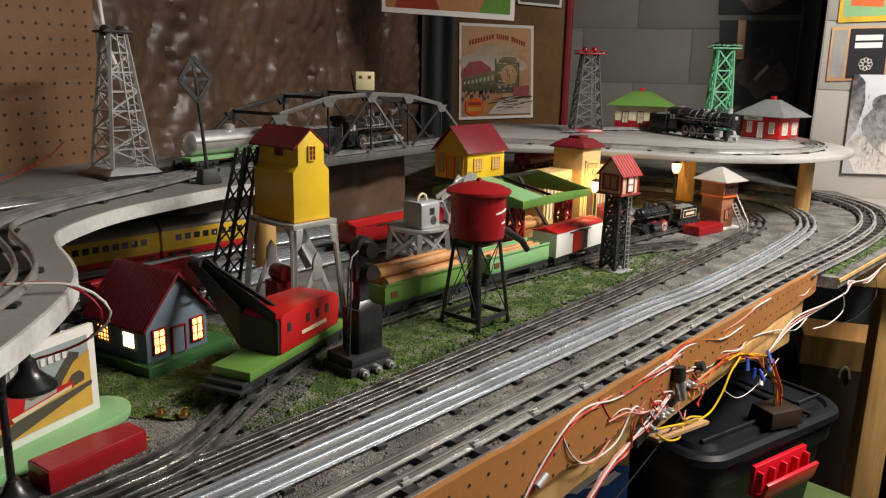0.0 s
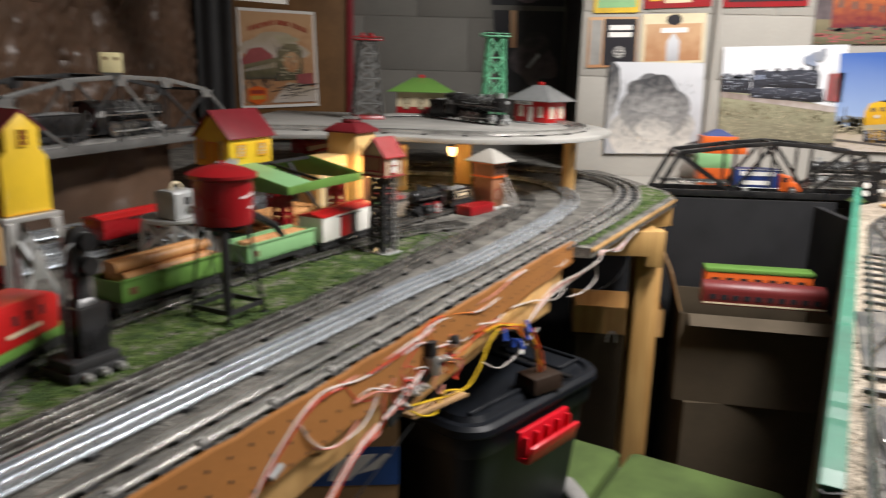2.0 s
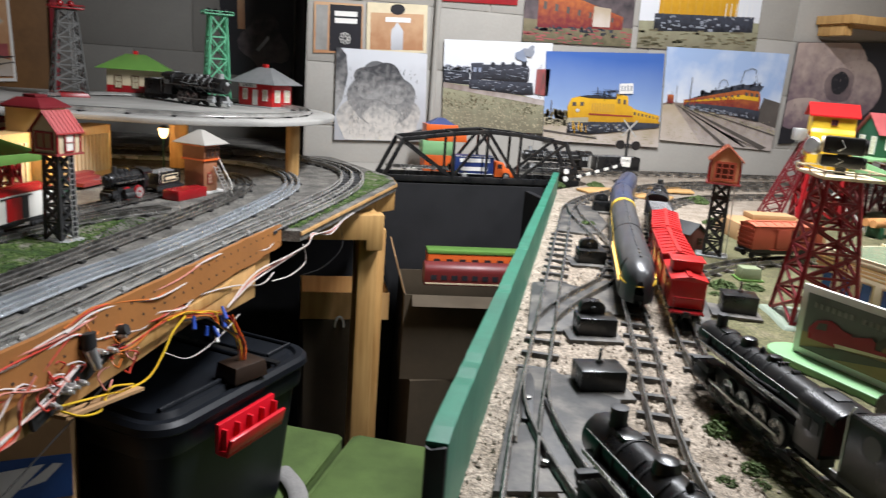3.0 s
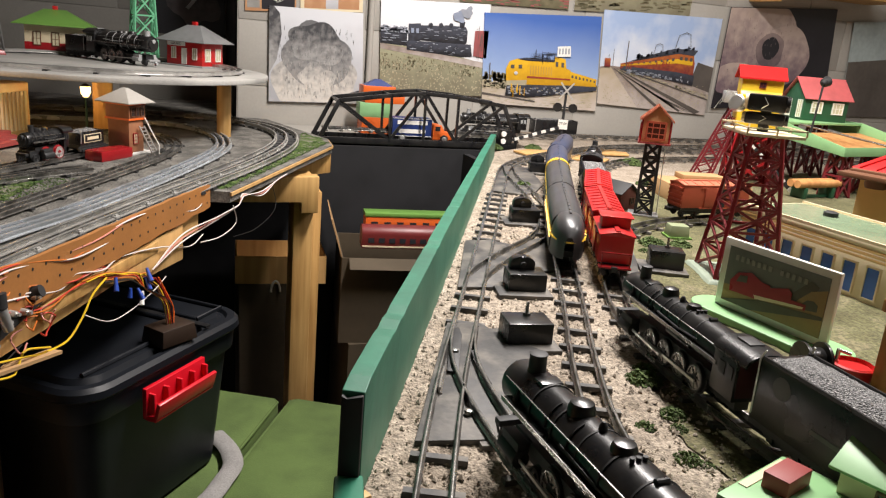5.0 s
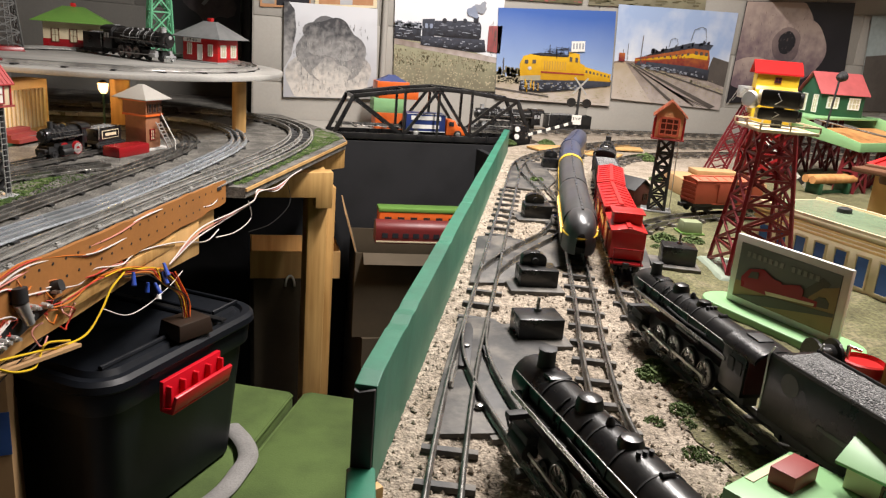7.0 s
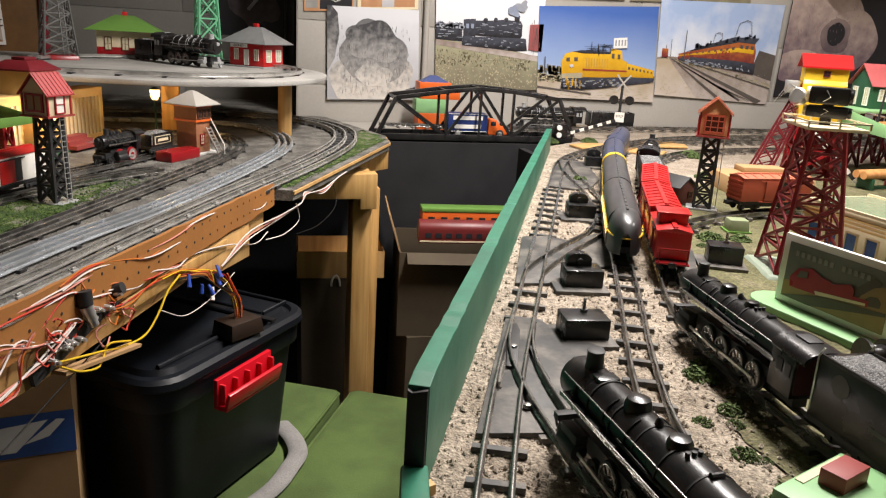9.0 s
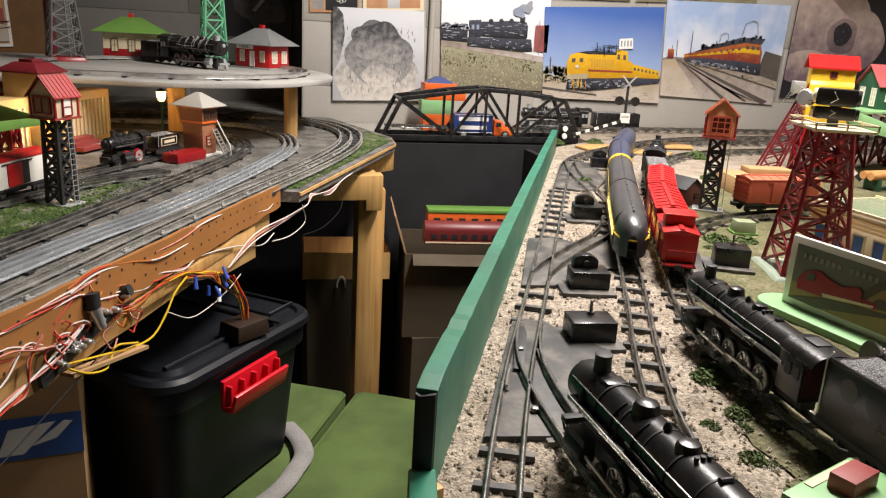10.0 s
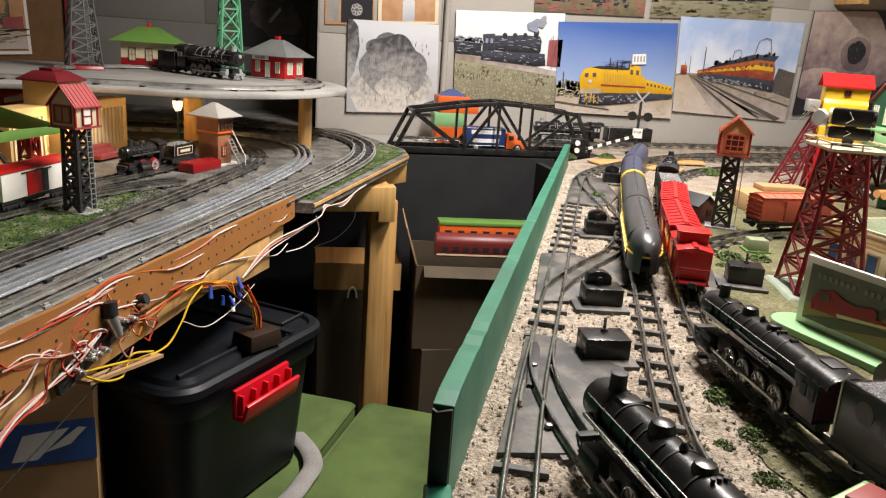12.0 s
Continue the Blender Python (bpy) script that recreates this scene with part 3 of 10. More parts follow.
A = [s_line(0.671, 0.622, 0.479, y) for y in (0.0, 0.30, 0.5, 0.7, 0.9, 1.1, 1.36)] + [(1.13, 1.57), (1.22, 1.69), (1.34, 1.80), (1.52, 1.93), (1.8, 2.06), (2.4, 2.15), (3.4, 2.17)]
A[0] = (0.492, 0.20)
A[1] = (0.531, 0.31)
B = [(0.690, 0.10), (0.683, 0.30), (0.698, 0.37), (0.722, 0.44), (0.768, 0.545), (0.816, 0.647), (0.936, 0.912), (1.021, 1.089), (1.172, 1.393), (1.32, 1.66), (1.49, 1.86), (1.75, 1.98), (2.4, 2.02), (3.2, 2.02)]
C = [(0.832, 0.10), (0.824, 0.30), (0.828, 0.42), (0.843, 0.53), (0.880, 0.65), (0.940, 0.78), (1.045, 1.00), (1.14, 1.17), (1.26, 1.40), (1.42, 1.62), (1.65, 1.78), (2.1, 1.86), (3.0, 1.88)]
cross = [(0.728, 0.742), (0.748, 0.78), (0.796, 0.835), (0.848, 0.887), (0.914, 0.950), (0.972, 1.035), (1.020, 1.15), (1.052, 1.25), (1.080, 1.37), (1.110, 1.49), (1.150, 1.60)]
siding1 = [(0.672, 0.622), (0.648, 0.568), (0.633, 0.52), (0.6235, 0.46), (0.619, 0.40), (0.617, 0.34), (0.618, 0.25), (0.615, 0.10)]
siding2 = [(0.945, 0.76), (1.02, 0.90), (1.12, 1.00), (1.28, 1.07), (1.55, 1.10), (2.0, 1.05)]
two = dict(rails=2, pitch=0.046, tie=(0.043, 0.0085, 0.004), h=0.008, w=0.0026, rail_mat=steel_dark, tie_mat=tie_dusty)
track("two-rail steel track on black ties beside the green board", A, 0.900, 0.0235, bare=((0.40, 0.628), (0.735, 0.962), (1.32, 1.63)), **two)
track("two-rail steel track on black ties in pale gravel", B, 0.900, 0.0235, bare=((0.845, 1.33),), **two)
track("two-rail steel track curving under the parked engine", C, 0.900, 0.0235, bare=((0.735, 1.03),), **two)
track("two-rail crossover bowing from one track to the next", cross, 0.900, 0.0235, bare=((0.70, 0.99), (1.24, 1.70)), **two)
track("two-rail siding leading to the parked engine", siding1, 0.900, 0.0235, **two)
track("two-rail siding with a boxcar on it", siding2, 0.900, 0.0235, **two)
far_track = [(0.80, 2.19), (1.1, 2.19), (1.45, 2.20), (1.9, 2.27), (3.4, 2.30)]
track("two-rail track along the wall and over the bridge", far_track, 0.902, 0.0235, **two)

# green painted board along the table edge
g = Geo()
b0, b1 = Vector((0.493, 0.345)), Vector((1.200, 1.805))
bd = (b1 - b0).normalized()
BL = (b1 - b0).length
rnd = random.Random(7)
top = [(i * BL / 90, 0.981 - (0.003 if i == 0 else 0) - 0.022 * (i / 90) - (0.0018 if rnd.random() < 0.06 else 0) + 0.0005 * math.sin(i * 0.31)) for i in range(91)]
g.prism([(0, 0.885)] + top + [(BL, 0.885)], "y", 0, 0.015)
board = structure("green_board", g, board_green, "thick green painted board with a chipped top edge", "board", 0.0006, 0)
board.matrix_basis = pose(b0.x, b0.y, 0, 0, 0, math.degrees(math.atan2(bd.y, bd.x)))
g = Geo().prism([(-0.5, 0.80), (0.0, 0.80), (0.0, 0.920), (-0.5, 0.905)], "y", -0.002, 0.017)
board2 = structure("green_board_low", g, board_green, "lower green painted board with a ragged raw end", "board", 0.002)
board2.matrix_basis = pose(b0.x, b0.y, 0, 0, 0, 78)
structure("board_end", Geo().prism([(0.0005, 0.916), (0.0145, 0.914), (0.0145, 0.976), (0.011, 0.974), (0.0005, 0.977)], "x", -0.004, -0.0002), black_matt, "black end cap on the green board", "board", 0.0008).matrix_basis = pose(b0.x, b0.y, 0, 0, 0, math.degrees(math.atan2(bd.y, bd.x)))
g = Geo()
rag = random.Random(2)
for i in range(14):
    z = 0.90 - i * 0.007
    g.box(-0.002 + rag.uniform(-0.003, 0.003), -0.004, z, 0.012 + rag.uniform(0, 0.008), 0.008, 0.009)
structure("ragged_wood", g, plywood, "splintered raw wood at the end of the board", "board", 0.001).matrix_basis = pose(b0.x - 0.006, b0.y - 0.004, 0, 0, 0, 20)
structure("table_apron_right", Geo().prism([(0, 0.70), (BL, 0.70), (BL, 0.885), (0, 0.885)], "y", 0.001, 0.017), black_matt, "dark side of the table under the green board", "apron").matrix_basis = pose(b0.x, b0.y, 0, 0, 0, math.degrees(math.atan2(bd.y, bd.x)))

# ---------------------------------------------------------------- raised deck
def arc(cx, cy, r, a0, a1, n=24):
    return [(cx + r * math.cos(radians(a0 + (a1 - a0) * i / n)), cy + r * math.sin(radians(a0 + (a1 - a0) * i / n))) for i in range(n + 1)]


deck_r = [(-0.45, 1.72), (-0.25, 1.70), (0.0, 1.745)] + arc(0.20, 2.14, 0.43, -98, 90, 40) + [(-0.45, 2.57)]
structure("raised_deck_right", Geo().prism(deck_r, "z", DECK - 0.012, DECK), mat("deck_pale", (0.40, 0.39, 0.365), 0.75, 0, 0.12, 160, 0.08, 0.3, 6.0), "raised grey fibreboard deck with a round end", "deck", 0.002)
deck_l = [(-0.455, 0.975), (-0.487, 0.90), (-0.502, 0.80), (-0.512, 0.69), (-0.500, 0.61), (-0.477, 0.545), (-0.429, 0.495), (-0.378, 0.455), (-0.336, 0.418), (-0.308, 0.384), (-0.283, 0.342), (-0.262, 0.30), (-0.24, 0.25), (-0.225, 0.20), (-0.22, 0.0), (-0.9, 0.0), (-1.2, 0.4), (-1.2, 1.30), (-0.60, 1.12)]
deck_l = [(p.x, p.y) for p in spline(deck_l[:14], 0.015)] + deck_l[14:]
structure("raised_deck_left", Geo().prism(deck_l, "z", DECK - 0.018, DECK), deck_grey, "raised grey fibreboard deck with a curved rough edge", "deck", 0.001)
structure("deck_edge", Geo().sweep([(0, -0.019), (0.003, -0.019), (0.003, -0.001), (0, -0.001)], [Vector((x, y, DECK)) for x, y in deck_l[::-1] if x > -0.56 and y > 0.18 and y < 0.97]), deck_edge, "pale crumbly cut edge of the deck", "deck edge")
upper = [(-0.290, 0.10), (-0.294, 0.24), (-0.318, 0.314), (-0.350, 0.364), (-0.385, 0.400), (-0.423, 0.430), (-0.466, 0.459), (-0.510, 0.492), (-0.540, 0.530), (-0.558, 0.580), (-0.567, 0.640), (-0.570, 0.71), (-0.574, 0.80), (-0.582, 0.89), (-0.593, 0.96), (-0.596, 1.02), (-0.510, 1.317), (-0.417, 1.634), (-0.375, 1.745), (-0.30, 1.805), (-0.18, 1.825), (0.05, 1.81)] + arc(0.20, 2.14, 0.345, -80, 170, 24)
track("raised three-rail track of dull steel", upper, DECK + 0.001, 0.032, 3, 0.1, (0.046, 0.010, 0.003), 0.0075, 0.0026, deck_rail)


upper_back = [(-0.86, 0.20), (-0.74, 0.38), (-0.665, 0.52), (-0.630, 0.64), (-0.614, 0.73), (-0.602, 0.82), (-0.595, 0.90), (-0.594, 0.96)]
track("second raised track joining the line before the bridge", upper_back, DECK + 0.001, 0.032, 3, 0.1, (0.046, 0.010, 0.003), 0.0075, 0.0026, deck_rail)


def pillar(x, y, r, label, z1=DECK - 0.018):
    p = thing("deck_post", label, "post", pose(x, y, TABLE), "posts under the deck")
    part("post", Geo().lathe([(r, 0), (r, z1 - TABLE)], n=24) if r < 0.03 else Geo().box(0, 0, 0, 0.045, 0.035, z1 - TABLE), pine, p, "", 0.001)
    return p


pillar(0.505, 1.99, 0.018, "round pale wooden post under the deck")
pillar(0.215, 2.02, 0.04, "square pine post lit by a lamp")
pillar(-0.48, 1.0, 0.019, "round pale wooden post under the deck")

# plastic sheet, pegboard and panel behind the layout
g = Geo()
nx, nz = 230, 150
W0, W1 = Vector((-1.07, 0.40)), Vector((-0.87, 2.87))
vs, fs = [], []
for i in range(nx + 1):
    for j in range(nz + 1):
        p = W0.lerp(W1, i / nx)
        z = 0.75 + 1.5 * j / nz
        u, v = 14.0 * i / nx, 4.6 * j / nz * 1.9
        d = 0.040 * noise.noise(Vector((u, v * 0.5, 1))) + 0.030 * abs(noise.noise(Vector((u * 1.4 + v * 0.7, v * 0.6 - u * 0.3, 9)))) + 0.024 * abs(noise.noise(Vector((u * 2.7 - v, v * 1.7 + u * 0.8, 4)))) + 0.014 * abs(noise.noise(Vector((u * 5.5 + v * 2, v * 4.5, 7)))) + 0.003 * abs(noise.noise(Vector((u * 11 - v * 5, v * 9, 2))))
        vs.append((p.x + d, p.y - d * 0.3, z))
for i in range(nx):
    for j in range(nz):
        k = i * (nz + 1) + j
        fs.append((k, k + nz + 1, k + nz + 2, k + 1))
tagged(part("plastic_sheet", Geo().add(vs, fs), tarp_brown), "crumpled brown plastic sheet hung behind the layout", "sheet", "", "structure")

# added black strip: stands in for the dark gap beside the sheet
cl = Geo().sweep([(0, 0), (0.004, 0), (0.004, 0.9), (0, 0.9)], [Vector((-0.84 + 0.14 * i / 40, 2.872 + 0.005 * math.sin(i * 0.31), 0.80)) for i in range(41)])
structure("dark_gap_fill", cl, black_matt, "black strip added for the dark gap beside the plastic sheet", "curtain")

# lower sheet, hanging to the table behind the back tracks
low_line = spline([(-1.02, 0.62), (-0.90, 0.83), (-0.795, 0.964), (-0.706, 1.079), (-0.593, 1.259), (-0.494, 1.472), (-0.45, 1.62)], 0.012)
vs, fs = [], []
nz = 12
for i, p in enumerate(low_line):
    for j in range(nz + 1):
        d = 0.012 * noise.noise(Vector((i * 0.14, j * 0.12, 3))) + 0.006 * abs(noise.noise(Vector((i * 0.4 + j * 0.3, j * 0.4, 8))))
        vs.append((p.x - d, p.y + d * 0.6, TABLE - 0.01 + (DECK - 0.022 - TABLE + 0.01) * j / nz))
for i in range(len(low_line) - 1):
    for j in range(nz):
        k = i * (nz + 1) + j
        fs.append((k, k + nz + 1, k + nz + 2, k + 1))
tagged(part("plastic_sheet_low", Geo().add(vs, fs), tarp_brown), "brown plastic sheet hanging behind the back tracks", "sheet", "", "structure")

# ---------------------------------------------------------------- kinds of things
def lattice(parent, material, w0, w1, h, levels, t, z0=0.0, at=(0, 0), leg=1.4, zigzag=False):
    """Four legs and crossed braces of a tapering tower, each bar a part."""
    def corner(k, s):
        w = w0 + (w1 - w0) * s
        a, b = ((-1, -1), (1, -1), (1, 1), (-1, 1))[k % 4]
        return Vector((at[0] + a * w / 2, at[1] + b * w / 2, z0 + h * s))
    for k in range(4):
        part("leg", Geo().bar(corner(k, 0), corner(k, 1), t * leg), material, parent)
        for i in range(levels):
            s0, s1 = i / levels, (i + 1) / levels
            part("strut", Geo().bar(corner(k, s1), corner(k + 1, s1), t), material, parent)
            if not zigzag or k % 2 or i % 2:
                part("brace", Geo().bar(corner(k, s0), corner(k + 1, s1), t), material, parent)
            if not zigzag or k % 2 or i % 2 == 0:
                part("brace", Geo().bar(corner(k + 1, s0), corner(k, s1), t * 0.98), material, parent)


def ladder(g, p, q, w, rungs, t, side=(1, 0, 0)):
    p, q, side = Vector(p), Vector(q), Vector(side) * (w / 2)
    g.bar(p - side, q - side, t)
    g.bar(p + side, q + side, t)
    for i in range(rungs):
        c = p.lerp(q, (i + 0.5) / rungs)
        g.bar(c - side, c + side, t * 0.8)
    return g


def window(parent, x, y, z, w, h, face, frame_mat, pane_mat, bars=(2, 3), d=0.0025, name="window"):
    """A framed window on a wall; face is the heading (degrees) that it looks to, 0 being +x."""
    f = max(0.0012, w * 0.10)
    cut = lambda lo, hi, n, t: [lo, lo + f] + [c + e * t / 2 for k in range(1, n) for c in (lo + (hi - lo) * k / n,) for e in (-1, 1)] + [hi - f, hi]
    g = Geo().grille(cut(-w / 2, w / 2, bars[0], f * 0.5), cut(0, h, bars[1], f * 0.5), -d * 0.9, d)
    win = part(name, g, frame_mat, parent)
    win.matrix_basis = pose(x, y, z, 0, 0, face)
    part("pane", Geo().box(0, 0, f * 0.5, d, w - f, h - f), pane_mat, win)
    return win


def gable_house(name, label, m, w, d, h, rise, wall_mat, roof_mat, over=0.006, base=None, wins=(), door=None, ridge="y", group=""):
    """w along x, d along y, ridge along y; walls h high, roof rise above."""
    hs = thing(name, label, "toy house", m, group)
    z0 = 0.0
    if base:
        part("base", Geo().box(base[4] if len(base) > 4 else 0, base[5] if len(base) > 5 else 0, 0, base[0], base[1], base[2]), base[3], hs, "", 0.001)
        z0 = base[2]
    part("wall", Geo().prism([(-w / 2, z0), (w / 2, z0), (w / 2, z0 + h), (0, z0 + h + rise), (-w / 2, z0 + h)], "y", -d / 2, d / 2), wall_mat, hs, "", 0.0005)
    k = rise / (w / 2)
    t = 0.0022
    ov = over
    ow = w / 2 + ov
    g = Geo().prism([(-ow, z0 + h - k * ov + t), (0, z0 + h + rise + t), (ow, z0 + h - k * ov + t), (ow, z0 + h - k * ov + t + 0.002), (0, z0 + h + rise + t * 2 + 0.0012), (-ow, z0 + h - k * ov + t + 0.002)], "y", -d / 2 - ov, d / 2 + ov)
    part("roof", g, roof_mat, hs, "", 0.0004)
    for (x, y, z, ww, hh, face, fm_, pm_, bars) in wins:
        window(hs, x, y, z0 + z, ww, hh, face, fm_, pm_, bars)
    if door:
        x, y, z, ww, hh, face, dm, fm_ = door
        dr = part("door", Geo().box(0, 0, 0, 0.003, ww, hh), dm, hs, "", 0.0003)
        dr.matrix_basis = pose(x, y, z0 + z, 0, 0, face)
        g = Geo().box(0, -ww / 2, 0, 0.005, 0.0018, hh).box(0, ww / 2, 0, 0.005, 0.0018, hh).box(0, 0, hh - 0.001, 0.0052, ww, 0.0018)
        part("frame", g, fm_, dr)
    return hs


def wheel_mesh(r, w, material):
    return Geo().lathe([(r * 0.95, 0), (r * 1.12, 0.0005), (r * 1.12, w * 0.25), (r, w * 0.3), (r * 0.98, w), (r * 0.8, w), (r * 0.72, w * 0.8), (r * 0.35, w * 0.75), (r * 0.3, w * 1.1), (r * 0.1, w * 1.1)], n=18).mesh("wheel", material)


def add_wheels(parent, xs, gauge, r, material, w=0.004):
    me = wheel_mesh(r, w, material)
    for x in xs:
        for s in (-1, 1):
            o = new("wheel", me)
            o.parent = parent
            o.matrix_basis = pose(x, s * (gauge / 2 - 0.001), r, -90 * s, 0, 0)


def bogie(car, x, gauge, r, mat_frame, wheel_mat, base=0.028):
    b = part("bogie", Geo().box(0, -gauge / 2 - 0.004, r * 0.7, base * 1.7, 0.003, r * 0.9).box(0, gauge / 2 + 0.004, r * 0.7, base * 1.7, 0.003, r * 0.9).box(0, 0, r * 0.9, 0.012, gauge + 0.01, r * 0.7)
             .box(-base / 2, -gauge / 2 - 0.006, r * 0.6, r * 0.9, 0.003, r * 0.8).box(base / 2, -gauge / 2 - 0.006, r * 0.6, r * 0.9, 0.003, r * 0.8)
             .box(-base / 2, gauge / 2 + 0.006, r * 0.6, r * 0.9, 0.003, r * 0.8).box(base / 2, gauge / 2 + 0.006, r * 0.6, r * 0.9, 0.003, r * 0.8), mat_frame, car, "", 0.0004)
    b.location = (x, 0, 0)
    me = wheel_mesh(r, 0.004, wheel_mat)
    for dx in (-base / 2, base / 2):
        for s in (-1, 1):
            o = new("wheel", me)
            o.parent = b
            o.matrix_basis = pose(dx, s * (gauge / 2 - 0.001), r, -90 * s, 0, 0)
    return b


def coupler(car, x, s, z=0.012):
    part("coupler", Geo().box(x + s * 0.006, 0, z, 0.014, 0.004, 0.003).box(x + s * 0.014, 0.001, z - 0.002, 0.005, 0.008, 0.007), black_matt, car, "", 0.0004)


def box_car(label, m, L, W, H, body_mat, roof_mat, door_mat, gauge=0.022, name="boxcar", ribs=False, door_open=False, walk_mat=None, group=""):
    c = thing(name, label, "railway car", m, group)
    z = 0.018
    part("frame", Geo().box(0, 0, z - 0.006, L, W * 0.9, 0.006).box(0, 0, z - 0.012, L * 0.35, W * 0.5, 0.007), black_matt, c, "", 0.0005)
    part("body", Geo().box(0, 0, z, L, W, H), body_mat, c, "", 0.0008)
    k = W / 2 + 0.0015
    part("roof", Geo().prism([(-k, z + H), (k, z + H), (k, z + H + 0.0015), (0, z + H + 0.0065), (-k, z + H + 0.0015)], "x", -L / 2 - 0.001, L / 2 + 0.001), roof_mat, c, "", 0.0004)
    part("roof_walk", Geo().box(0, 0, z + H + 0.0058, L * 0.99, W * 0.14, 0.002), walk_mat or roof_mat, c)
    if ribs:
        for i in range(5):
            for e in (-1, 1):
                part("end_rib", Geo().box(e * (L / 2 + 0.001), 0, z + H * (0.1 + 0.18 * i), 0.0022, W * 0.94, H * 0.07), body_mat, c)
        for i in range(8):
            part("roof_rib", Geo().prism([(-W * 0.48, z + H + 0.0012), (W * 0.48, z + H + 0.0012), (W * 0.48, z + H + 0.0030), (0, z + H + 0.0078), (-W * 0.48, z + H + 0.0030)], "x", -L / 2 + L * (i + 0.5) / 8 - 0.0009, -L / 2 + L * (i + 0.5) / 8 + 0.0009), roof_mat, c)
    for s in (-1, 1):
        if door_open:
            part("doorway", Geo().box(0.008, s * W / 2, z + 0.002, L * 0.17, 0.0016, H * 0.82), black_matt, c)
        part("door", Geo().box(-0.012 if door_open else 0, s * (W / 2 + 0.0012), z + 0.002, L * 0.2, 0.0024, H * 0.84), door_mat, c, "", 0.0005)
        part("door_track", Geo().box(-0.005, s * (W / 2 + 0.001), z + H * 0.88, L * 0.42, 0.002, 0.0018).box(-0.005, s * (W / 2 + 0.001), z - 0.001, L * 0.42, 0.002, 0.0018), black_matt if not ribs else body_mat, c)
        bogie(c, s * L * 0.34, gauge, 0.0065, black_matt, black_matt)
        coupler(c, s * L / 2, s)
    return c


def steam_loco(label, m, L, R, gauge, drivers, dr, body=None, trim=None, wheel_mat=None, cab_mat=None, name="steam_locomotive", detail=True, spoked=True, zb=0.047):
    """A toy steam engine heading along +x, L long, boiler radius R, axis zb above the rail."""
    body = body or black
    trim = trim or black_matt
    e = thing(name, label, "toy train", m)
    f, b = L / 2, -L / 2
    cab = L * 0.16
    X = pose(0, 0, zb, 0, 90, 0)
    part("boiler", Geo().lathe([(R * 0.80, b + cab * 0.6), (R * 1.06, b + cab * 0.62), (R * 1.04, b + L * 0.42), (R * 0.97, b + L * 0.55), (R * 0.94, f - 0.02), (R * 0.94, f - 0.006), (R * 0.85, f - 0.003), (R * 0.3, f - 0.001)], n=28, m=X), body, e)
    for s in (0.34, 0.45, 0.56, 0.68, 0.80):
        x = b + L * s
        g = Geo().lathe([(R * 1.0, x - 0.0008), (R * 1.07 if s < 0.5 else R * 1.0, x - 0.0007), (R * 1.07 if s < 0.5 else R * 1.0, x + 0.0007), (R * 0.9, x + 0.0008)], n=28, m=X)
        part("boiler_band", g, trim, e)
    top = zb + R
    part("chimney", Geo().lathe([(R * 0.42, top - 0.006), (R * 0.35, top), (R * 0.34, top + 0.009), (R * 0.37, top + 0.011), (R * 0.30, top + 0.0115)], x=f - 0.024, n=18), trim, e)
    part("sand_dome", Geo().lathe([(R * 0.52, top - 0.006), (R * 0.5, top + 0.001), (R * 0.42, top + 0.005), (R * 0.2, top + 0.0065)], x=b + L * 0.66, n=20), body, e)
    part("steam_dome", Geo().lathe([(R * 0.46, top - 0.006), (R * 0.44, top + 0.001), (R * 0.36, top + 0.004), (R * 0.15, top + 0.005)], x=b + L * 0.47, n=20), body, e)
    part("bell", Geo().lathe([(0.003, top), (0.0024, top + 0.003), (0.001, top + 0.005)], x=b + L * 0.56, n=12), trim, e)
    # fittings on the boiler: valves, step, hatch, sand pipes and handrail posts
    for k in (-1, 0, 1):
        part("safety_valve", Geo().rod((b + L * 0.415, k * R * 0.24, top - 0.002), (b + L * 0.415, k * R * 0.24, top + 0.0032), 0.0013, 0.0016, 8), trim, e)
    part("generator", Geo().rod((b + L * 0.33, -R * 0.22, top + 0.0012), (b + L * 0.33, R * 0.22, top + 0.0012), 0.0022, None, 10), body, e)
    part("boiler_step", Geo().box(f - 0.042, 0, top - 0.0035, 0.012, R * 0.9, 0.003), body, e, "", 0.0005)
    for s in (-1, 1):
        for q in (0.60, 0.71):
            part("sand_pipe", Geo().tube([Vector((b + L * q, s * R * 1.0 * math.sin(radians(a)), zb + R * 1.0 * math.cos(radians(a)))) for a in range(22, 100, 13)], 0.0007, 5), trim, e)
        for q in (0.32, 0.45, 0.58, 0.71, 0.84):
            part("rail_post", Geo().rod((b + L * q, s * R * 0.86, zb + R * 0.42), (b + L * q, s * R * 1.02, zb + R * 0.42), 0.0007, None, 6), trim, e)
        part("air_tank", Geo().rod((b + L * 0.34, s * R * 0.98, zb - R * 0.52), (b + L * 0.52, s * R * 0.98, zb - R * 0.52), R * 0.20, None, 12), body, e, "", 0.0004)
        part("steam_pipe", Geo().tube([Vector((f - 0.030, s * R * 0.80, zb + R * 0.40)), Vector((f - 0.032, s * R * 1.02, zb)), Vector((f - 0.034, s * R * 1.0, zb - R * 0.6))], 0.0022, 8), body, e)
        part("board_edge", Geo().box(b + L * 0.53, s * R * 1.27, zb - R * 0.32, L * 0.78, 0.0008, 0.0032), steel_dark, e)
    part("hatch", Geo().box(b + cab * 0.55, 0, zb + R * 1.15 * 1.0 + 0.0012, cab * 0.5, R * 0.85, 0.0014), trim, e, "", 0.0004)
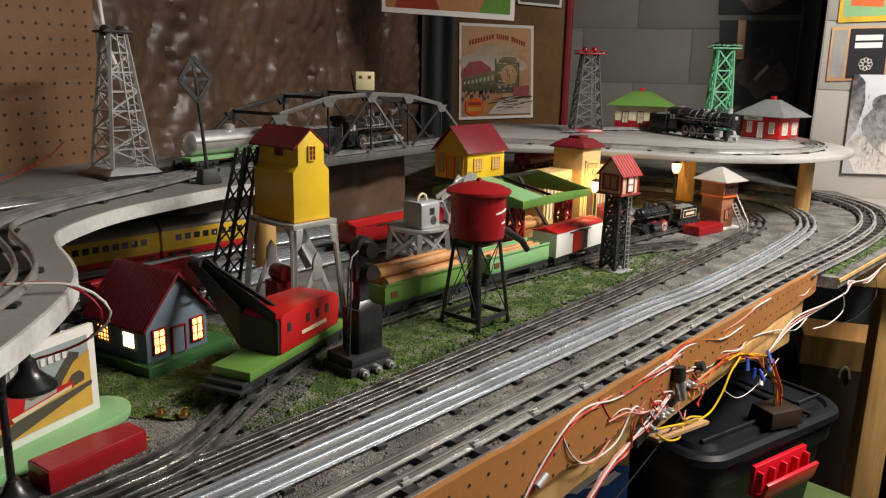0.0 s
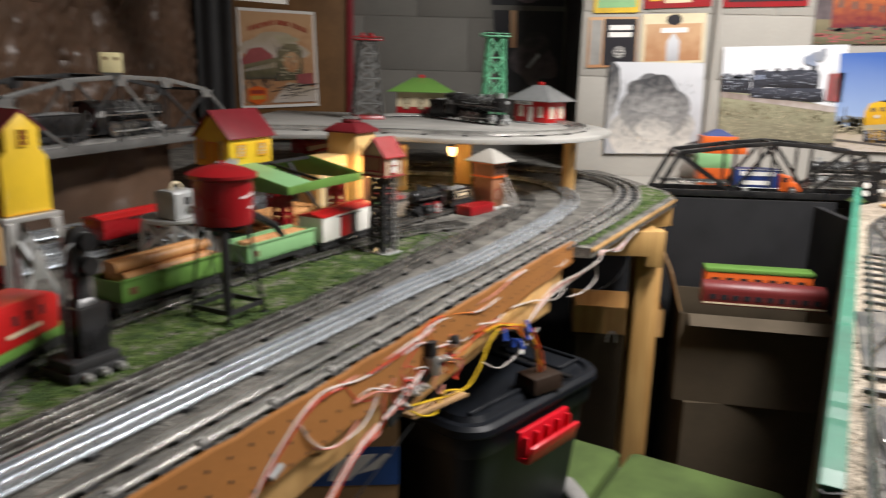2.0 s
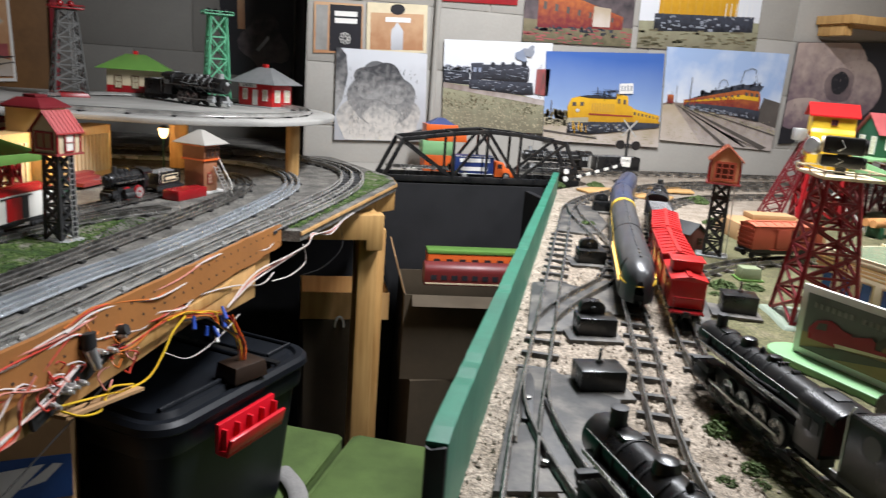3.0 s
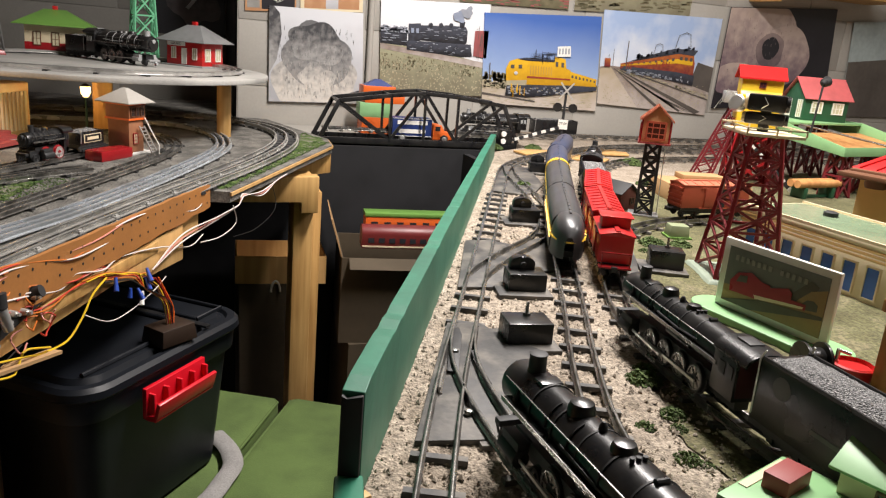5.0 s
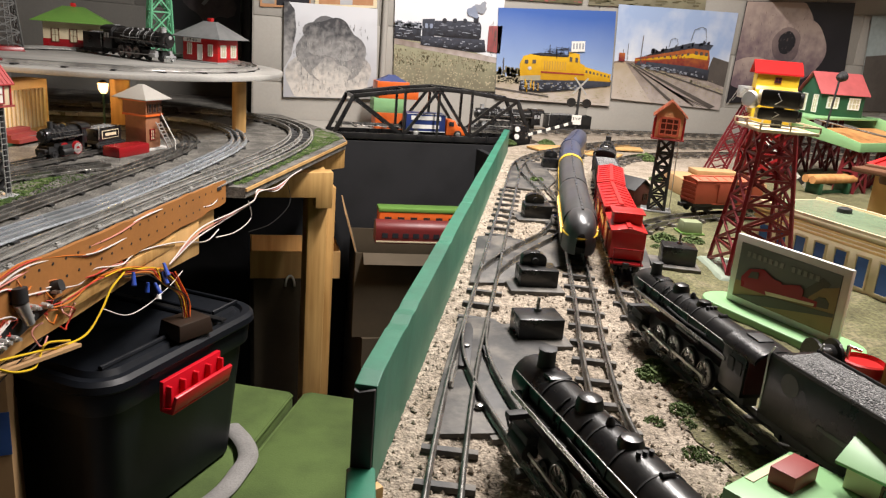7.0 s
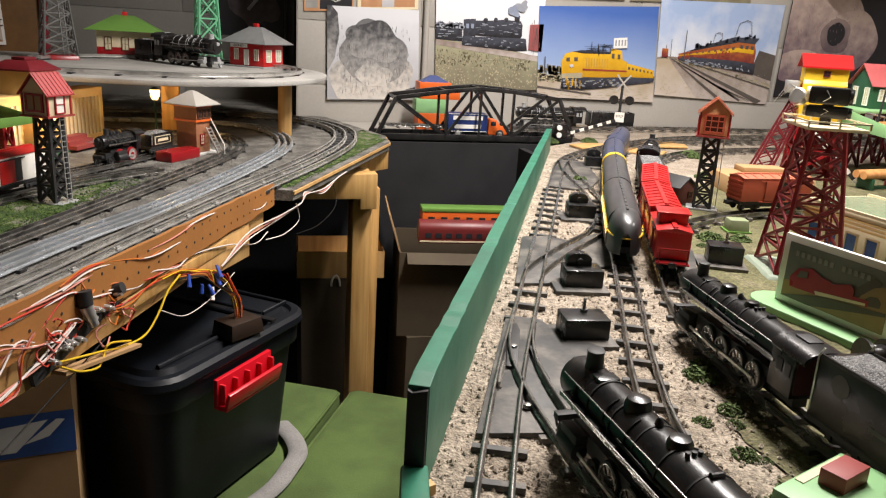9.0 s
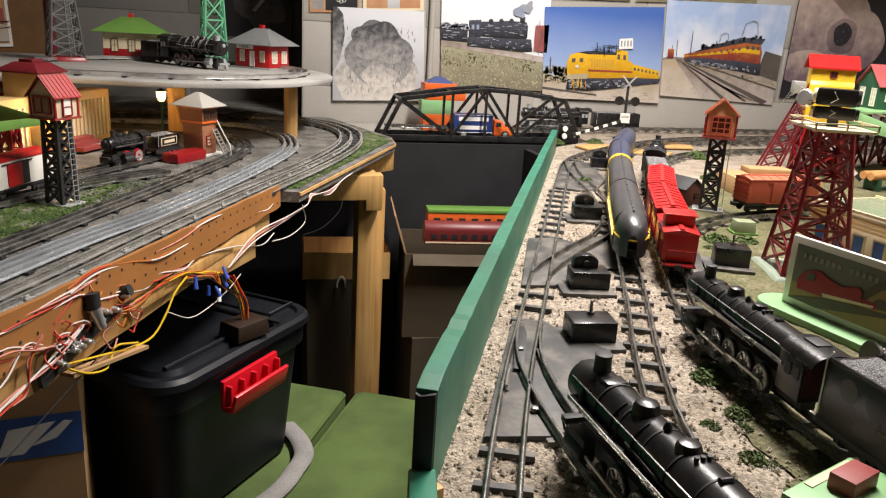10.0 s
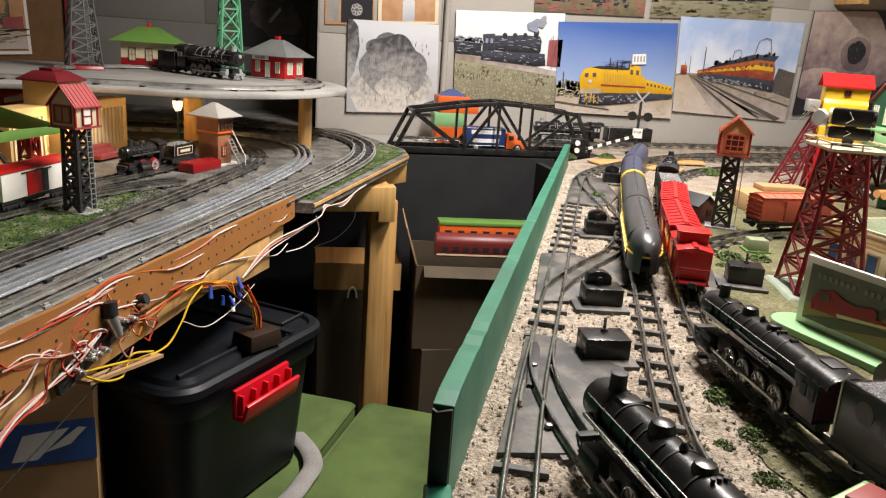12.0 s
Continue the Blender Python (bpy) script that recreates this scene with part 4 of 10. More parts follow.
    part("smokebox_door", Geo().lathe([(R * 0.62, f - 0.004), (R * 0.60, f + 0.0005), (R * 0.25, f + 0.0018), (R * 0.02, f + 0.002)], n=20, m=X), body, e)
    # cab
    cw, ch = R * 1.25, zb + R * 1.08
    prof = [(-cw, 0.020), (cw, 0.020), (cw, ch * 0.86)] + [(cw * math.cos(radians(a)), ch * 0.86 + (ch * 0.16) * math.sin(radians(a))) for a in range(15, 180, 15)] + [(-cw, ch * 0.86)]
    part("cab", Geo().prism(prof, "x", b + 0.004, b + cab), cab_mat or body, e, "", 0.0006)
    part("cab_roof", Geo().prism([(a * 1.06, z + 0.0016) for a, z in prof[2:]] + [(a * 1.0, z - 0.0005) for a, z in prof[:1:-1]], "x", b - 0.008, b + cab + 0.002), body, e)
    if L > 0.2:
        part("backhead", Geo().prism([(p * 0.88, 0.024 + (q - 0.020) * 0.93) for p, q in prof], "x", b + 0.0030, b + 0.0042), mat("backhead_maroon", (0.06, 0.012, 0.014), 0.5), e, "dark red backhead")
    for s in (-1, 1):
        part("cab_window", Geo().box(b + cab * 0.62, s * cw, ch * 0.60, cab * 0.22, 0.0016, ch * 0.17).box(b + cab * 0.30, s * cw, ch * 0.60, cab * 0.20, 0.0016, ch * 0.17), trim if body is not trim else steel_dark, e)
        part("running_board", Geo().box(b + L * 0.53, s * R * 1.06, zb - R * 0.28, L * 0.78, R * 0.42, 0.0018), body, e, "", 0.0004)
        part("hand_rail", Geo().rod((b + cab, s * R * 0.98, zb + R * 0.42), (f - 0.012, s * R * 0.92, zb + R * 0.42), 0.0007, None, 6), steel_dark, e)
        part("cylinder", Geo().rod((f - 0.048, s * gauge * 0.78, dr * 0.9), (f - 0.022, s * gauge * 0.78, dr * 0.9), 0.0065, None, 14).box(f - 0.035, s * gauge * 0.72, dr * 0.9 + 0.003, 0.024, 0.009, 0.009), trim, e, "", 0.0004)
        part("side_rod", Geo().box((drivers[0] + drivers[-1]) / 2, s * (gauge / 2 + 0.0055), dr * 0.72, abs(drivers[0] - drivers[-1]) + 0.006, 0.0013, 0.0026), silver_paint, e, "bright side rod")
        part("main_rod", Geo().bar((f - 0.045, s * (gauge / 2 + 0.0075), dr * 0.92), (drivers[len(drivers) // 2], s * (gauge / 2 + 0.0075), dr * 0.75), 0.0013, 0.0024), silver_paint, e, "bright main rod")
        part("pipe", Geo().tube([Vector((b + L * 0.30, s * R * 1.06, zb + R * 0.1)), Vector((b + L * 0.45, s * R * 1.08, zb - R * 0.02)), Vector((b + L * 0.62, s * R * 1.06, zb + R * 0.05))], 0.0011, 6), trim, e)
    add_wheels(e, drivers, gauge, dr, wheel_mat or black_matt, 0.005)
    if spoked:
        for x in drivers:
            for s in (-1, 1):
                g = Geo().lathe([(dr * 0.86, 0), (dr * 0.86, 0.0012), (dr * 0.78, 0.0014), (dr * 0.78, 0.0002)], n=20, m=pose(x, s * (gauge / 2 + 0.0032), dr, -90 * s, 0, 0))
                for k in range(4):
                    g.box(0, 0, 0, dr * 1.6, 0.0012, 0.0008, pose(x, s * (gauge / 2 + 0.0034), dr, -90 * s, 0, 0) @ pose(0, 0, 0, 0, 0, 45 * k))
                part("wheel_spokes", g, steel_dark if wheel_mat is None else silver_paint, e)
    part("frame", Geo().box(0, 0, dr * 0.5, L * 0.86, gauge * 0.6, dr * 1.1).box(0, 0, 0.018, L * 0.6, R * 1.4, 0.008), black_matt, e)
    me = wheel_mesh(0.0075, 0.004, black_matt)
    for x in (f - 0.012, f - 0.062 if L > 0.2 else f - 0.014):
        for s in (-1, 1):
            o = new("pilot_wheel", me)
            o.parent = e
            o.matrix_basis = pose(x, s * (gauge / 2 - 0.001), 0.0075, -90 * s, 0, 0)
    part("buffer_beam", Geo().box(f + 0.001, 0, 0.012, 0.008, R * 1.5, 0.005), trim, e, "", 0.0005)
    for k in range(7):
        y = (k - 3) / 3 * R * 0.85
        part("pilot_bar", Geo().bar((f + 0.004, y * 0.8, 0.013), (f + 0.012 - abs(k - 3) * 0.0025, y * 0.6, 0.003), 0.0015), trim, e)
    part("headlight", Geo().lathe([(0.005, f - 0.004), (0.0052, f + 0.004), (0.004, f + 0.0045)], n=14, m=pose(0, 0, zb + R * 0.35, 0, 90, 0)), trim, e)
    return e


def tender(label, m, L, W, H, gauge, body=None, trim_mat=None):
    body = body or black
    c = thing("tender", label, "toy train", m)
    z = 0.016
    part("frame", Geo().box(0, 0, z - 0.005, L, W * 0.95, 0.005), black_matt, c)
    part("body", Geo().box(0, 0, z, L, W, H), body, c, "", 0.001)
    part("rim", Geo().box(0, W / 2 - 0.001, z + H, L * 0.98, 0.0018, 0.0025).box(0, -W / 2 + 0.001, z + H, L * 0.98, 0.0018, 0.0025).box(-L * 0.48, 0, z + H, 0.002, W * 0.94, 0.0025), body, c)
    g = Geo()
    nx, ny = 30, 10
    vs, fs = [], []
    for i in range(nx + 1):
        for j in range(ny + 1):
            u, v = i / nx, j / ny
            edge = min(u, 1 - u, 0.25) * 4 * min(v, 1 - v, 0.3) * 3.3
            vs.append((L * (0.47 - 0.9 * u), (v - 0.5) * W * 0.92, z + H + 0.0005 + 0.005 * min(1, edge) + 0.0018 * noise.noise(Vector((u * 40, v * 14, 2)))))
    for i in range(nx):
        for j in range(ny):
            k = i * (ny + 1) + j
            fs.append((k, k + 1, k + ny + 2, k + ny + 1))
    part("coal_load", Geo().add(vs, fs), coal, c, "grey-black coal load", 0, 0)
    for s in (-1, 1):
        bogie(c, s * L * 0.3, gauge, 0.0065, black_matt, black_matt)
        part("hand_rail", Geo().tube([Vector((L * 0.49, s * W / 2, z + 0.004)), Vector((L * 0.49, s * W * 0.52, z + H)), Vector((L * 0.47, s * W / 2, z + H + 0.008))], 0.0008, 6), silver_paint, c)
    return c


def street_lamp(x, y, label, h=0.105, power=0.27, mat_post=None):
    lp = thing("street_lamp", label, "street lamp", pose(x, y, TABLE), "lit lamp posts")
    part("post", Geo().lathe([(0.009, 0), (0.009, 0.003), (0.0045, 0.008), (0.003, 0.02), (0.0025, h - 0.028), (0.005, h - 0.026), (0.005, h - 0.024)], n=14), mat_post or green_dark, lp)
    globe = part("globe", Geo().lathe([(0.006, h - 0.027), (0.0105, h - 0.018), (0.0120, h - 0.005), (0.0095, h - 0.001), (0.002, h)], n=16), lamp_globe, lp, "glowing warm glass globe")
    globe.visible_shadow = False
    bulb("street_lamp_light", x, y, TABLE + h - 0.011, power, (1.0, 0.58, 0.22), 0.005)
    part("cap", Geo().lathe([(0.0122, h - 0.002), (0.006, h + 0.003), (0.001, h + 0.005)], n=14), black_matt, lp)
    return lp


def text_part(name, txt, size, m, material, parent, label="", width=None):
    cu = bpy.data.curves.new(name, "FONT")
    cu.body, cu.size, cu.align_x, cu.align_y, cu.extrude = txt, size, "CENTER", "CENTER", 0.0002
    cu.resolution_u = 3
    cu.materials.append(material)
    tmp = bpy.data.objects.new(name, cu)
    scene.collection.objects.link(tmp)
    bpy.context.view_layer.update()
    me = bpy.data.meshes.new_from_object(tmp)
    bpy.data.objects.remove(tmp)
    ob = new(name, me)
    if parent:
        ob.parent = parent
    ob.matrix_basis = m
    return tagged(ob, label)


# ---------------------------------------------------------------- things on the left table
dark_pane = mat("dark_pane", (0.03, 0.03, 0.035), 0.15)
cream_pane = mat("cream_pane", (0.55, 0.50, 0.34), 0.3)

# lit blue cottage: gable to the aisle
W = 0.086
base_green = mat("base_green", (0.045, 0.14, 0.045), 0.4)
cottage = gable_house("toy_house", "blue-grey tin cottage with maroon roof and glowing windows", pose(-0.3956, 0.590, TABLE, 0, 0, 76.0), W, 0.095, 0.045, 0.048, blue_grey, maroon, 0.008,
                      (0.123, 0.118, 0.014, base_green, 0.0105, 0.0),
                      [(-0.027, -0.0478, 0.008, 0.018, 0.030, -90, red, lit_window, (2, 3)), (0.027, -0.0478, 0.008, 0.018, 0.030, -90, red, lit_window, (2, 3)),
                       (-0.0433, -0.020, 0.013, 0.024, 0.022, 180, white, lit_window_hot, (1, 1)), (-0.0433, 0.026, 0.013, 0.024, 0.022, 180, orange_yellow, lit_window, (4, 4))],
                      (0, -0.0478, 0.002, 0.018, 0.032, -90, blue_grey, red))
for s in (-1, 1):
    rib = Geo().bar((s * (W / 2 + 0.0075), 0, 0.0552), (0, 0, 0.1130), 0.0022, 0.0018).mesh("roof_rib", maroon)
    for k in range(24):
        o = new("roof_rib", rib)
        o.parent = cottage
        o.location = (0, -0.0540 + 0.0047 * k, 0)


sheen = mat("print_sheen", (0.40, 0.38, 0.33), 0.4)
hill = mat("print_hill", (0.085, 0.075, 0.055), 0.45)


def billboard(label, m, w, h, sky, field, hull, base_mat, lettering):
    bb = thing("billboard", label, "billboard", m, "toy billboards")
    part("base", Geo().prism(arc(w * 0.48, 0, 0.032, -90, 90, 12) + arc(-w * 0.48, 0, 0.032, 90, 270, 12), "z", 0, 0.010), base_mat, bb, "", 0.002)
    part("frame", Geo().box(0, 0, 0.010, w, 0.006, h), white, bb, "cream painted frame", 0.0008)
    pw, ph = w * 0.88, h * 0.80
    z0 = 0.010 + h * 0.10
    y = -0.0034
    part("sky", Geo().box(0, y, z0, pw, 0.0006, ph), sky, bb)
    lay = lambda nm, pts, k, mm: part(nm, Geo().prism([(u * pw, z0 + v * ph) for u, v in pts], "y", y - 0.0003 - 0.0003 * k, y - 0.0001 - 0.0003 * k), mm, bb)
    lay("field", [(-0.5, 0), (0.5, 0), (0.5, 0.62), (0.30, 0.50), (0.1, 0.40), (-0.5, 0.30)], 1, field)
    lay("hillside", [(0.05, 0.40), (0.20, 0.58), (0.34, 0.86), (0.42, 0.80), (0.36, 0.52), (0.24, 0.40)], 2, hill)
    lay("tunnel_wall", [(0.20, 0.30), (0.5, 0.36), (0.5, 0.80), (0.36, 0.70), (0.26, 0.50)], 3, field)
    lay("tunnel_mouth", [(0.30, 0.36), (0.44, 0.40), (0.44, 0.50), (0.40, 0.56), (0.34, 0.54), (0.30, 0.46)], 4, hill)
    lay("road", [(-0.5, 0.02), (-0.2, 0.0), (0.30, 0.22), (0.5, 0.30), (0.5, 0.36), (-0.10, 0.24)], 5, hill)
    lay("hull", [(-0.42, 0.22), (-0.43, 0.40), (-0.36, 0.58), (-0.22, 0.66), (-0.10, 0.56), (-0.02, 0.55), (0.0, 0.44), (0.34, 0.46), (0.34, 0.36), (0.02, 0.32), (-0.12, 0.24)], 6, hull)
    lay("boiler", [(-0.06, 0.34), (-0.04, 0.50), (0.16, 0.62), (0.20, 0.56), (0.20, 0.40)], 7, sheen if sky is sky_grey else hull)
    lay("stripe", [(-0.16, 0.30), (0.32, 0.41), (0.32, 0.37), (-0.14, 0.24)], 8, cream)
    lay("cab_window", [(-0.36, 0.42), (-0.33, 0.55), (-0.25, 0.58), (-0.25, 0.46)], 9, hill)
    if lettering:
        ink = white if sky is sky_grey else mat("faded_letter", (0.26, 0.26, 0.23), 0.5)
        for k in range(13):
            if k != 7:
                part("title_bar", Geo().box((-0.40 + 0.058 * k) * pw, y - 0.001, z0 + ph * (0.80 if sky is sky_grey else 0.78), 0.034 * pw, 0.0006, h * 0.075), ink, bb)
    return bb


sky_grey = mat("print_sky", (0.36, 0.42, 0.42), 0.5)
field_ochre = mat("print_ochre", (0.62, 0.36, 0.06), 0.5)
sky_dull = mat("print_dull", (0.14, 0.15, 0.13), 0.35)
field_dull = mat("print_brown", (0.30, 0.20, 0.075), 0.35)
billboard("cream-framed toy billboard with a red train on a green base", pose(-0.348, 0.362, TABLE, 0, 0, 84), 0.150, 0.089, sky_grey, field_ochre, red_bright, green_light, True)


def wedge_block(label, m, L, W, H):
    b = thing("painted_block", label, "block", m, "red blocks")
    part("block", Geo().prism([(-L / 2, -W / 2), (L / 2, -W * 0.36), (L / 2, W * 0.36), (L * 0.12, W / 2), (-L * 0.5, W * 0.45)], "z", 0, H), red, b, "", 0.0012)
    part("cover", Geo().prism([(-L * 0.48, -W * 0.46), (L * 0.48, -W * 0.33), (L * 0.48, W * 0.33), (L * 0.12, W * 0.46), (-L * 0.48, W * 0.41)], "z", H, H + 0.0008), red, b)
    g = Geo()
    for k in (-1, 0, 1):
        g.rod((L / 2, k * W * 0.2, H * 0.35), (L / 2 + 0.006, k * W * 0.2, H * 0.35), 0.0025, None, 8)
    part("terminal", g, brass, b)
    return b


wedge_block("glossy red metal switch block on dark ballast", pose(-0.278, 0.357, TABLE, 0, 0, 72), 0.092, 0.036, 0.020)
wedge_block("glossy red metal switch block beside the brick tower", pose(0.257, 1.612, TABLE, 0, 0, 52), 0.095, 0.045, 0.020)
g = thing("binding_post", "two small brass terminals in the ballast", "terminal", pose(-0.27, 0.455, TABLE + 0.003))
part("post", Geo().lathe([(0.006, 0), (0.006, 0.003), (0.003, 0.004), (0.004, 0.008), (0.001, 0.009)], -0.012, 0, 10), brass, g)
part("post", Geo().lathe([(0.006, 0), (0.006, 0.003), (0.003, 0.004), (0.004, 0.008), (0.001, 0.009)], 0.012, 0.006, 10), brass, g)

# goose-neck lamp near the billboard
gl = thing("goose_neck_lamp", "unlit dark metal lamp post with a bell shade", "lamp", pose(-0.297, 0.294, TABLE))
part("base", Geo().lathe([(0.018, 0), (0.018, 0.004), (0.009, 0.010), (0.005, 0.018)], n=20), black, gl)
part("post", Geo().tube(spline([(-0.002, 0, 0.012), (-0.001, 0, 0.060), (0, 0, 0.100), (-0.001, 0.006, 0.118), (-0.002, 0.017, 0.124), (-0.003, 0.027, 0.118), (-0.003, 0.029, 0.108)], 0.006), 0.0032, 10), black, gl)
part("shade", Geo().lathe([(0.0190, 0.083), (0.0205, 0.084), (0.0200, 0.087), (0.0125, 0.094), (0.0075, 0.100), (0.0062, 0.108), (0.003, 0.111)], -0.003, 0.029, 24), black, gl)
part("bulb", Geo().lathe([(0.002, 0.074), (0.008, 0.078), (0.008, 0.085), (0.003, 0.090)], -0.003, 0.029, 14), glass_clear, gl, "unlit glass bulb")

# crane car on the siding
cc = thing("crane_car", "flat car with green deck, red crane cab and black boom", "railway car", pose(-0.222, 0.583, TABLE + 0.012, 0, 0, 84))
part("frame", Geo().box(0.01, 0, 0.012, 0.205, 0.046, 0.007).box(-0.090, 0, 0.010, 0.02, 0.052, 0.004), black_matt, cc, "", 0.0006)
part("deck", Geo().box(0.012, 0, 0.019, 0.188, 0.050, 0.010), green, cc, "grass-green deck", 0.0008)
part("cab", Geo().prism([(-0.030, 0.030), (0.088, 0.030), (0.090, 0.064), (0.080, 0.071), (0.020, 0.076), (-0.022, 0.073), (-0.028, 0.069)], "y", -0.026, 0.026), red_bright, cc, "bright red cab", 0.0016)
for k, x in enumerate((-0.014, 0.022, 0.042, 0.062)):
    part("cab_window", Geo().box(x, -0.0262, 0.052, 0.006, 0.0012, 0.010), black_matt, cc)
part("name_bar", Geo().box(0.034, -0.0264, 0.041, 0.050, 0.001, 0.004), cream, cc)
part("cab_face", Geo().box(-0.0305, 0, 0.031, 0.003, 0.048, 0.037), black_matt, cc)
g = Geo()
tip = Vector((0.000, 0.108, 0.108))
for s in (-1, 1):
    base = Vector((-0.004, 0.004 + s * 0.021, 0.034))
    t2 = tip + Vector((0.004, s * 0.008, 0))
    g.bar(base, t2, 0.003, 0.018)
    g.bar(base + Vector((0, 0, 0.032)), t2 + Vector((0, 0, 0.004)), 0.003, 0.005)
for k in range(6):
    s = k / 6
    a = Vector((-0.004, 0.004, 0.050)).lerp(tip, s)
    g.bar(a + Vector((0, -0.02 + 0.012 * s, 0)), a + Vector((0, 0.02 - 0.012 * s, 0)), 0.0022, 0.004)
for q in (-0.022, 0.024):
    e = Vector((-0.032, q, 0.031))
    g.add([e, e + Vector((0.0, 0, 0.046)), tip + Vector((0.002, q * 0.3, 0.006)), tip + Vector((0.002, q * 0.3, -0.006)), e + Vector((0.0, 0.003, 0)), e + Vector((0, 0.003, 0.046)), tip + Vector((0.002, q * 0.3 + 0.002, 0.006)), tip + Vector((0.002, q * 0.3 + 0.002, -0.006))], [(0, 1, 2, 3), (7, 6, 5, 4), (0, 4, 5, 1), (1, 5, 6, 2), (2, 6, 7, 3), (3, 7, 4, 0)])
part("boom", g, black_matt, cc)
part("sheave", Geo().rod(tip + Vector((0, -0.008, 0)), tip + Vector((0, 0.008, 0)), 0.006, None, 14), black_matt, cc)
part("hook", Geo().tube([tip + Vector((0.006, 0, -0.004)), tip + Vector((0.008, -0.002, -0.018))] + [tip + Vector((0.008 + 0.009 * math.sin(radians(a)), 0, -0.028 + 0.009 * math.cos(radians(a)))) for a in range(0, 250, 30)], 0.0016, 6), steel_dark, cc)
for x in (-0.065, 0.085):
    bogie(cc, x, 0.032, 0.0085, black_matt, steel_dark, 0.034)

# block signal with ladder
sg = thing("block_signal", "black two-light block signal with ladder and brass terminals", "railway signal", pose(-0.149, 0.641, TABLE, 0, 0, 64))
part("base", Geo().box(0, 0, 0, 0.066, 0.052, 0.013).box(0, 0, 0.013, 0.058, 0.046, 0.010), black_matt, sg, "", 0.0012)
part("relay_box", Geo().box(0.006, 0, 0.023, 0.036, 0.030, 0.052), black, sg, "", 0.0012)
part("mast", Geo().box(0.004, 0, 0.075, 0.014, 0.012, 0.050).frustum(0.004, 0, 0.075, 0.026, 0.022, 0.015, 0.013, 0.008), black, sg, "", 0.0006)
part("light_head", Geo().prism([(-0.008, 0.105)] + [(0.006 + 0.014 * math.cos(radians(a)), 0.142 + 0.016 * math.sin(radians(a))) for a in range(0, 181, 20)] + [(-0.008, 0.125)], "y", -0.006, 0.006), black, sg, "", 0.0008)
for z in (0.117, 0.143):
    part("hood", Geo().rod((0.008, -0.006, z), (0.008, -0.016, z), 0.0098, 0.0092, 18), black, sg)
    part("lens", Geo().rod((0.008, 0.006, z), (0.008, 0.010, z), 0.007, 0.0055, 14), silver_paint, sg)
part("ladder", ladder(Geo(), (-0.021, -0.006, 0.020), (-0.017, -0.006, 0.125), 0.012, 11, 0.0014, (0.4, 0.9, 0)), black_matt, sg)
part("ladder_hoop", Geo().tube([Vector((-0.017, -0.006, 0.125)), Vector((-0.014, -0.006, 0.137)), Vector((-0.005, -0.006, 0.143))], 0.001, 6), grey_paint, sg)
for k in range(3):
    part("terminal", Geo().rod((-0.018 + 0.020 * k, -0.0255, 0.0075), (-0.018 + 0.020 * k, -0.034, 0.0075), 0.0048, None, 12).rod((-0.018 + 0.020 * k, -0.034, 0.0075), (-0.018 + 0.020 * k, -0.038, 0.0075), 0.0022, None, 8), silver_paint, sg, "nickel terminal nut")

# coal silo on a frame
sl = thing("coal_tower", "tall yellow tin coal tower with maroon roof on a silver frame", "coal tower", pose(-0.312, 0.790, TABLE, 0, 0, 66))
w, d = 0.060, 0.086
z0, z1, z2, z3, z4 = 0.142, 0.208, 0.217, 0.243, 0.261
k = 0.36
part("hopper", Geo().prism([(-w / 2, z0), (w / 2, z0), (w / 2, z1), (w * k, z2), (w * k, z3), (0, z4), (-w * k, z3), (-w * k, z2), (-w / 2, z1)], "y", -d / 2, d / 2), yellow, sl, "", 0.0006)
part("roof", Geo().prism([(-w * k - 0.007, z3 - 0.0055), (0, z4 + 0.001), (w * k + 0.007, z3 - 0.0055), (w * k + 0.007, z3 - 0.003), (0, z4 + 0.0035), (-w * k - 0.007, z3 - 0.003)], "y", -d / 2 - 0.001, d / 2 + 0.012), maroon, sl)
window(sl, 0, -d / 2 - 0.0004, z3 - 0.021, 0.012, 0.020, -90, yellow, maroon, (2, 3))
window(sl, -w * k - 0.0004, -0.004, z3 - 0.016, 0.014, 0.013, 180, brown, maroon, (2, 2))
part("seam", Geo().box(0, 0, z0, w + 0.0016, d + 0.0016, 0.0016), orange_yellow, sl)
part("platform", Geo().box(0, 0, z0 - 0.008, w + 0.014, d + 0.014, 0.007), silver_paint, sl, "", 0.0008)
for a in (-1, 1):
    for b in (-1, 1):
        g = Geo().bar((a * (w / 2 + 0.003), b * (d / 2 + 0.003), z0 - 0.006), (a * (w / 2 + 0.013), b * (d / 2 + 0.013), 0), 0.008, 0.003)
        g.bar((a * (w / 2 + 0.005), b * (d / 2 + 0.001), z0 - 0.006), (a * (w / 2 + 0.015), b * (d / 2 + 0.011), 0), 0.003, 0.008)
        part("leg", g, silver_paint, sl)
for b in (-1, 1):
    y = b * (d / 2 + 0.008)
    part("brace", Geo().bar((-0.034, y, 0.012), (-0.005, y, 0.075), 0.002, 0.007).bar((0.034, y, 0.012), (0.005, y, 0.075), 0.002, 0.007).prism([(-0.009, 0.062), (0.009, 0.062), (0.007, 0.090), (0, 0.100), (-0.007, 0.090)], "y", y - 0.002, y + 0.002)
         .prism([(-0.034, 0.134), (-0.022, 0.134), (-0.026, 0.112), (-0.034, 0.105)], "y", y - 0.001, y + 0.001).prism([(0.034, 0.134), (0.022, 0.134), (0.026, 0.112), (0.034, 0.105)], "y", y - 0.001, y + 0.001), silver_paint, sl, "", 0.0004)
part("chute", Geo().bar((0, 0.01, 0.14), (0.012, -0.03, 0.075), 0.026, 0.012), grey_paint, sl, "", 0.0008)
g = Geo()
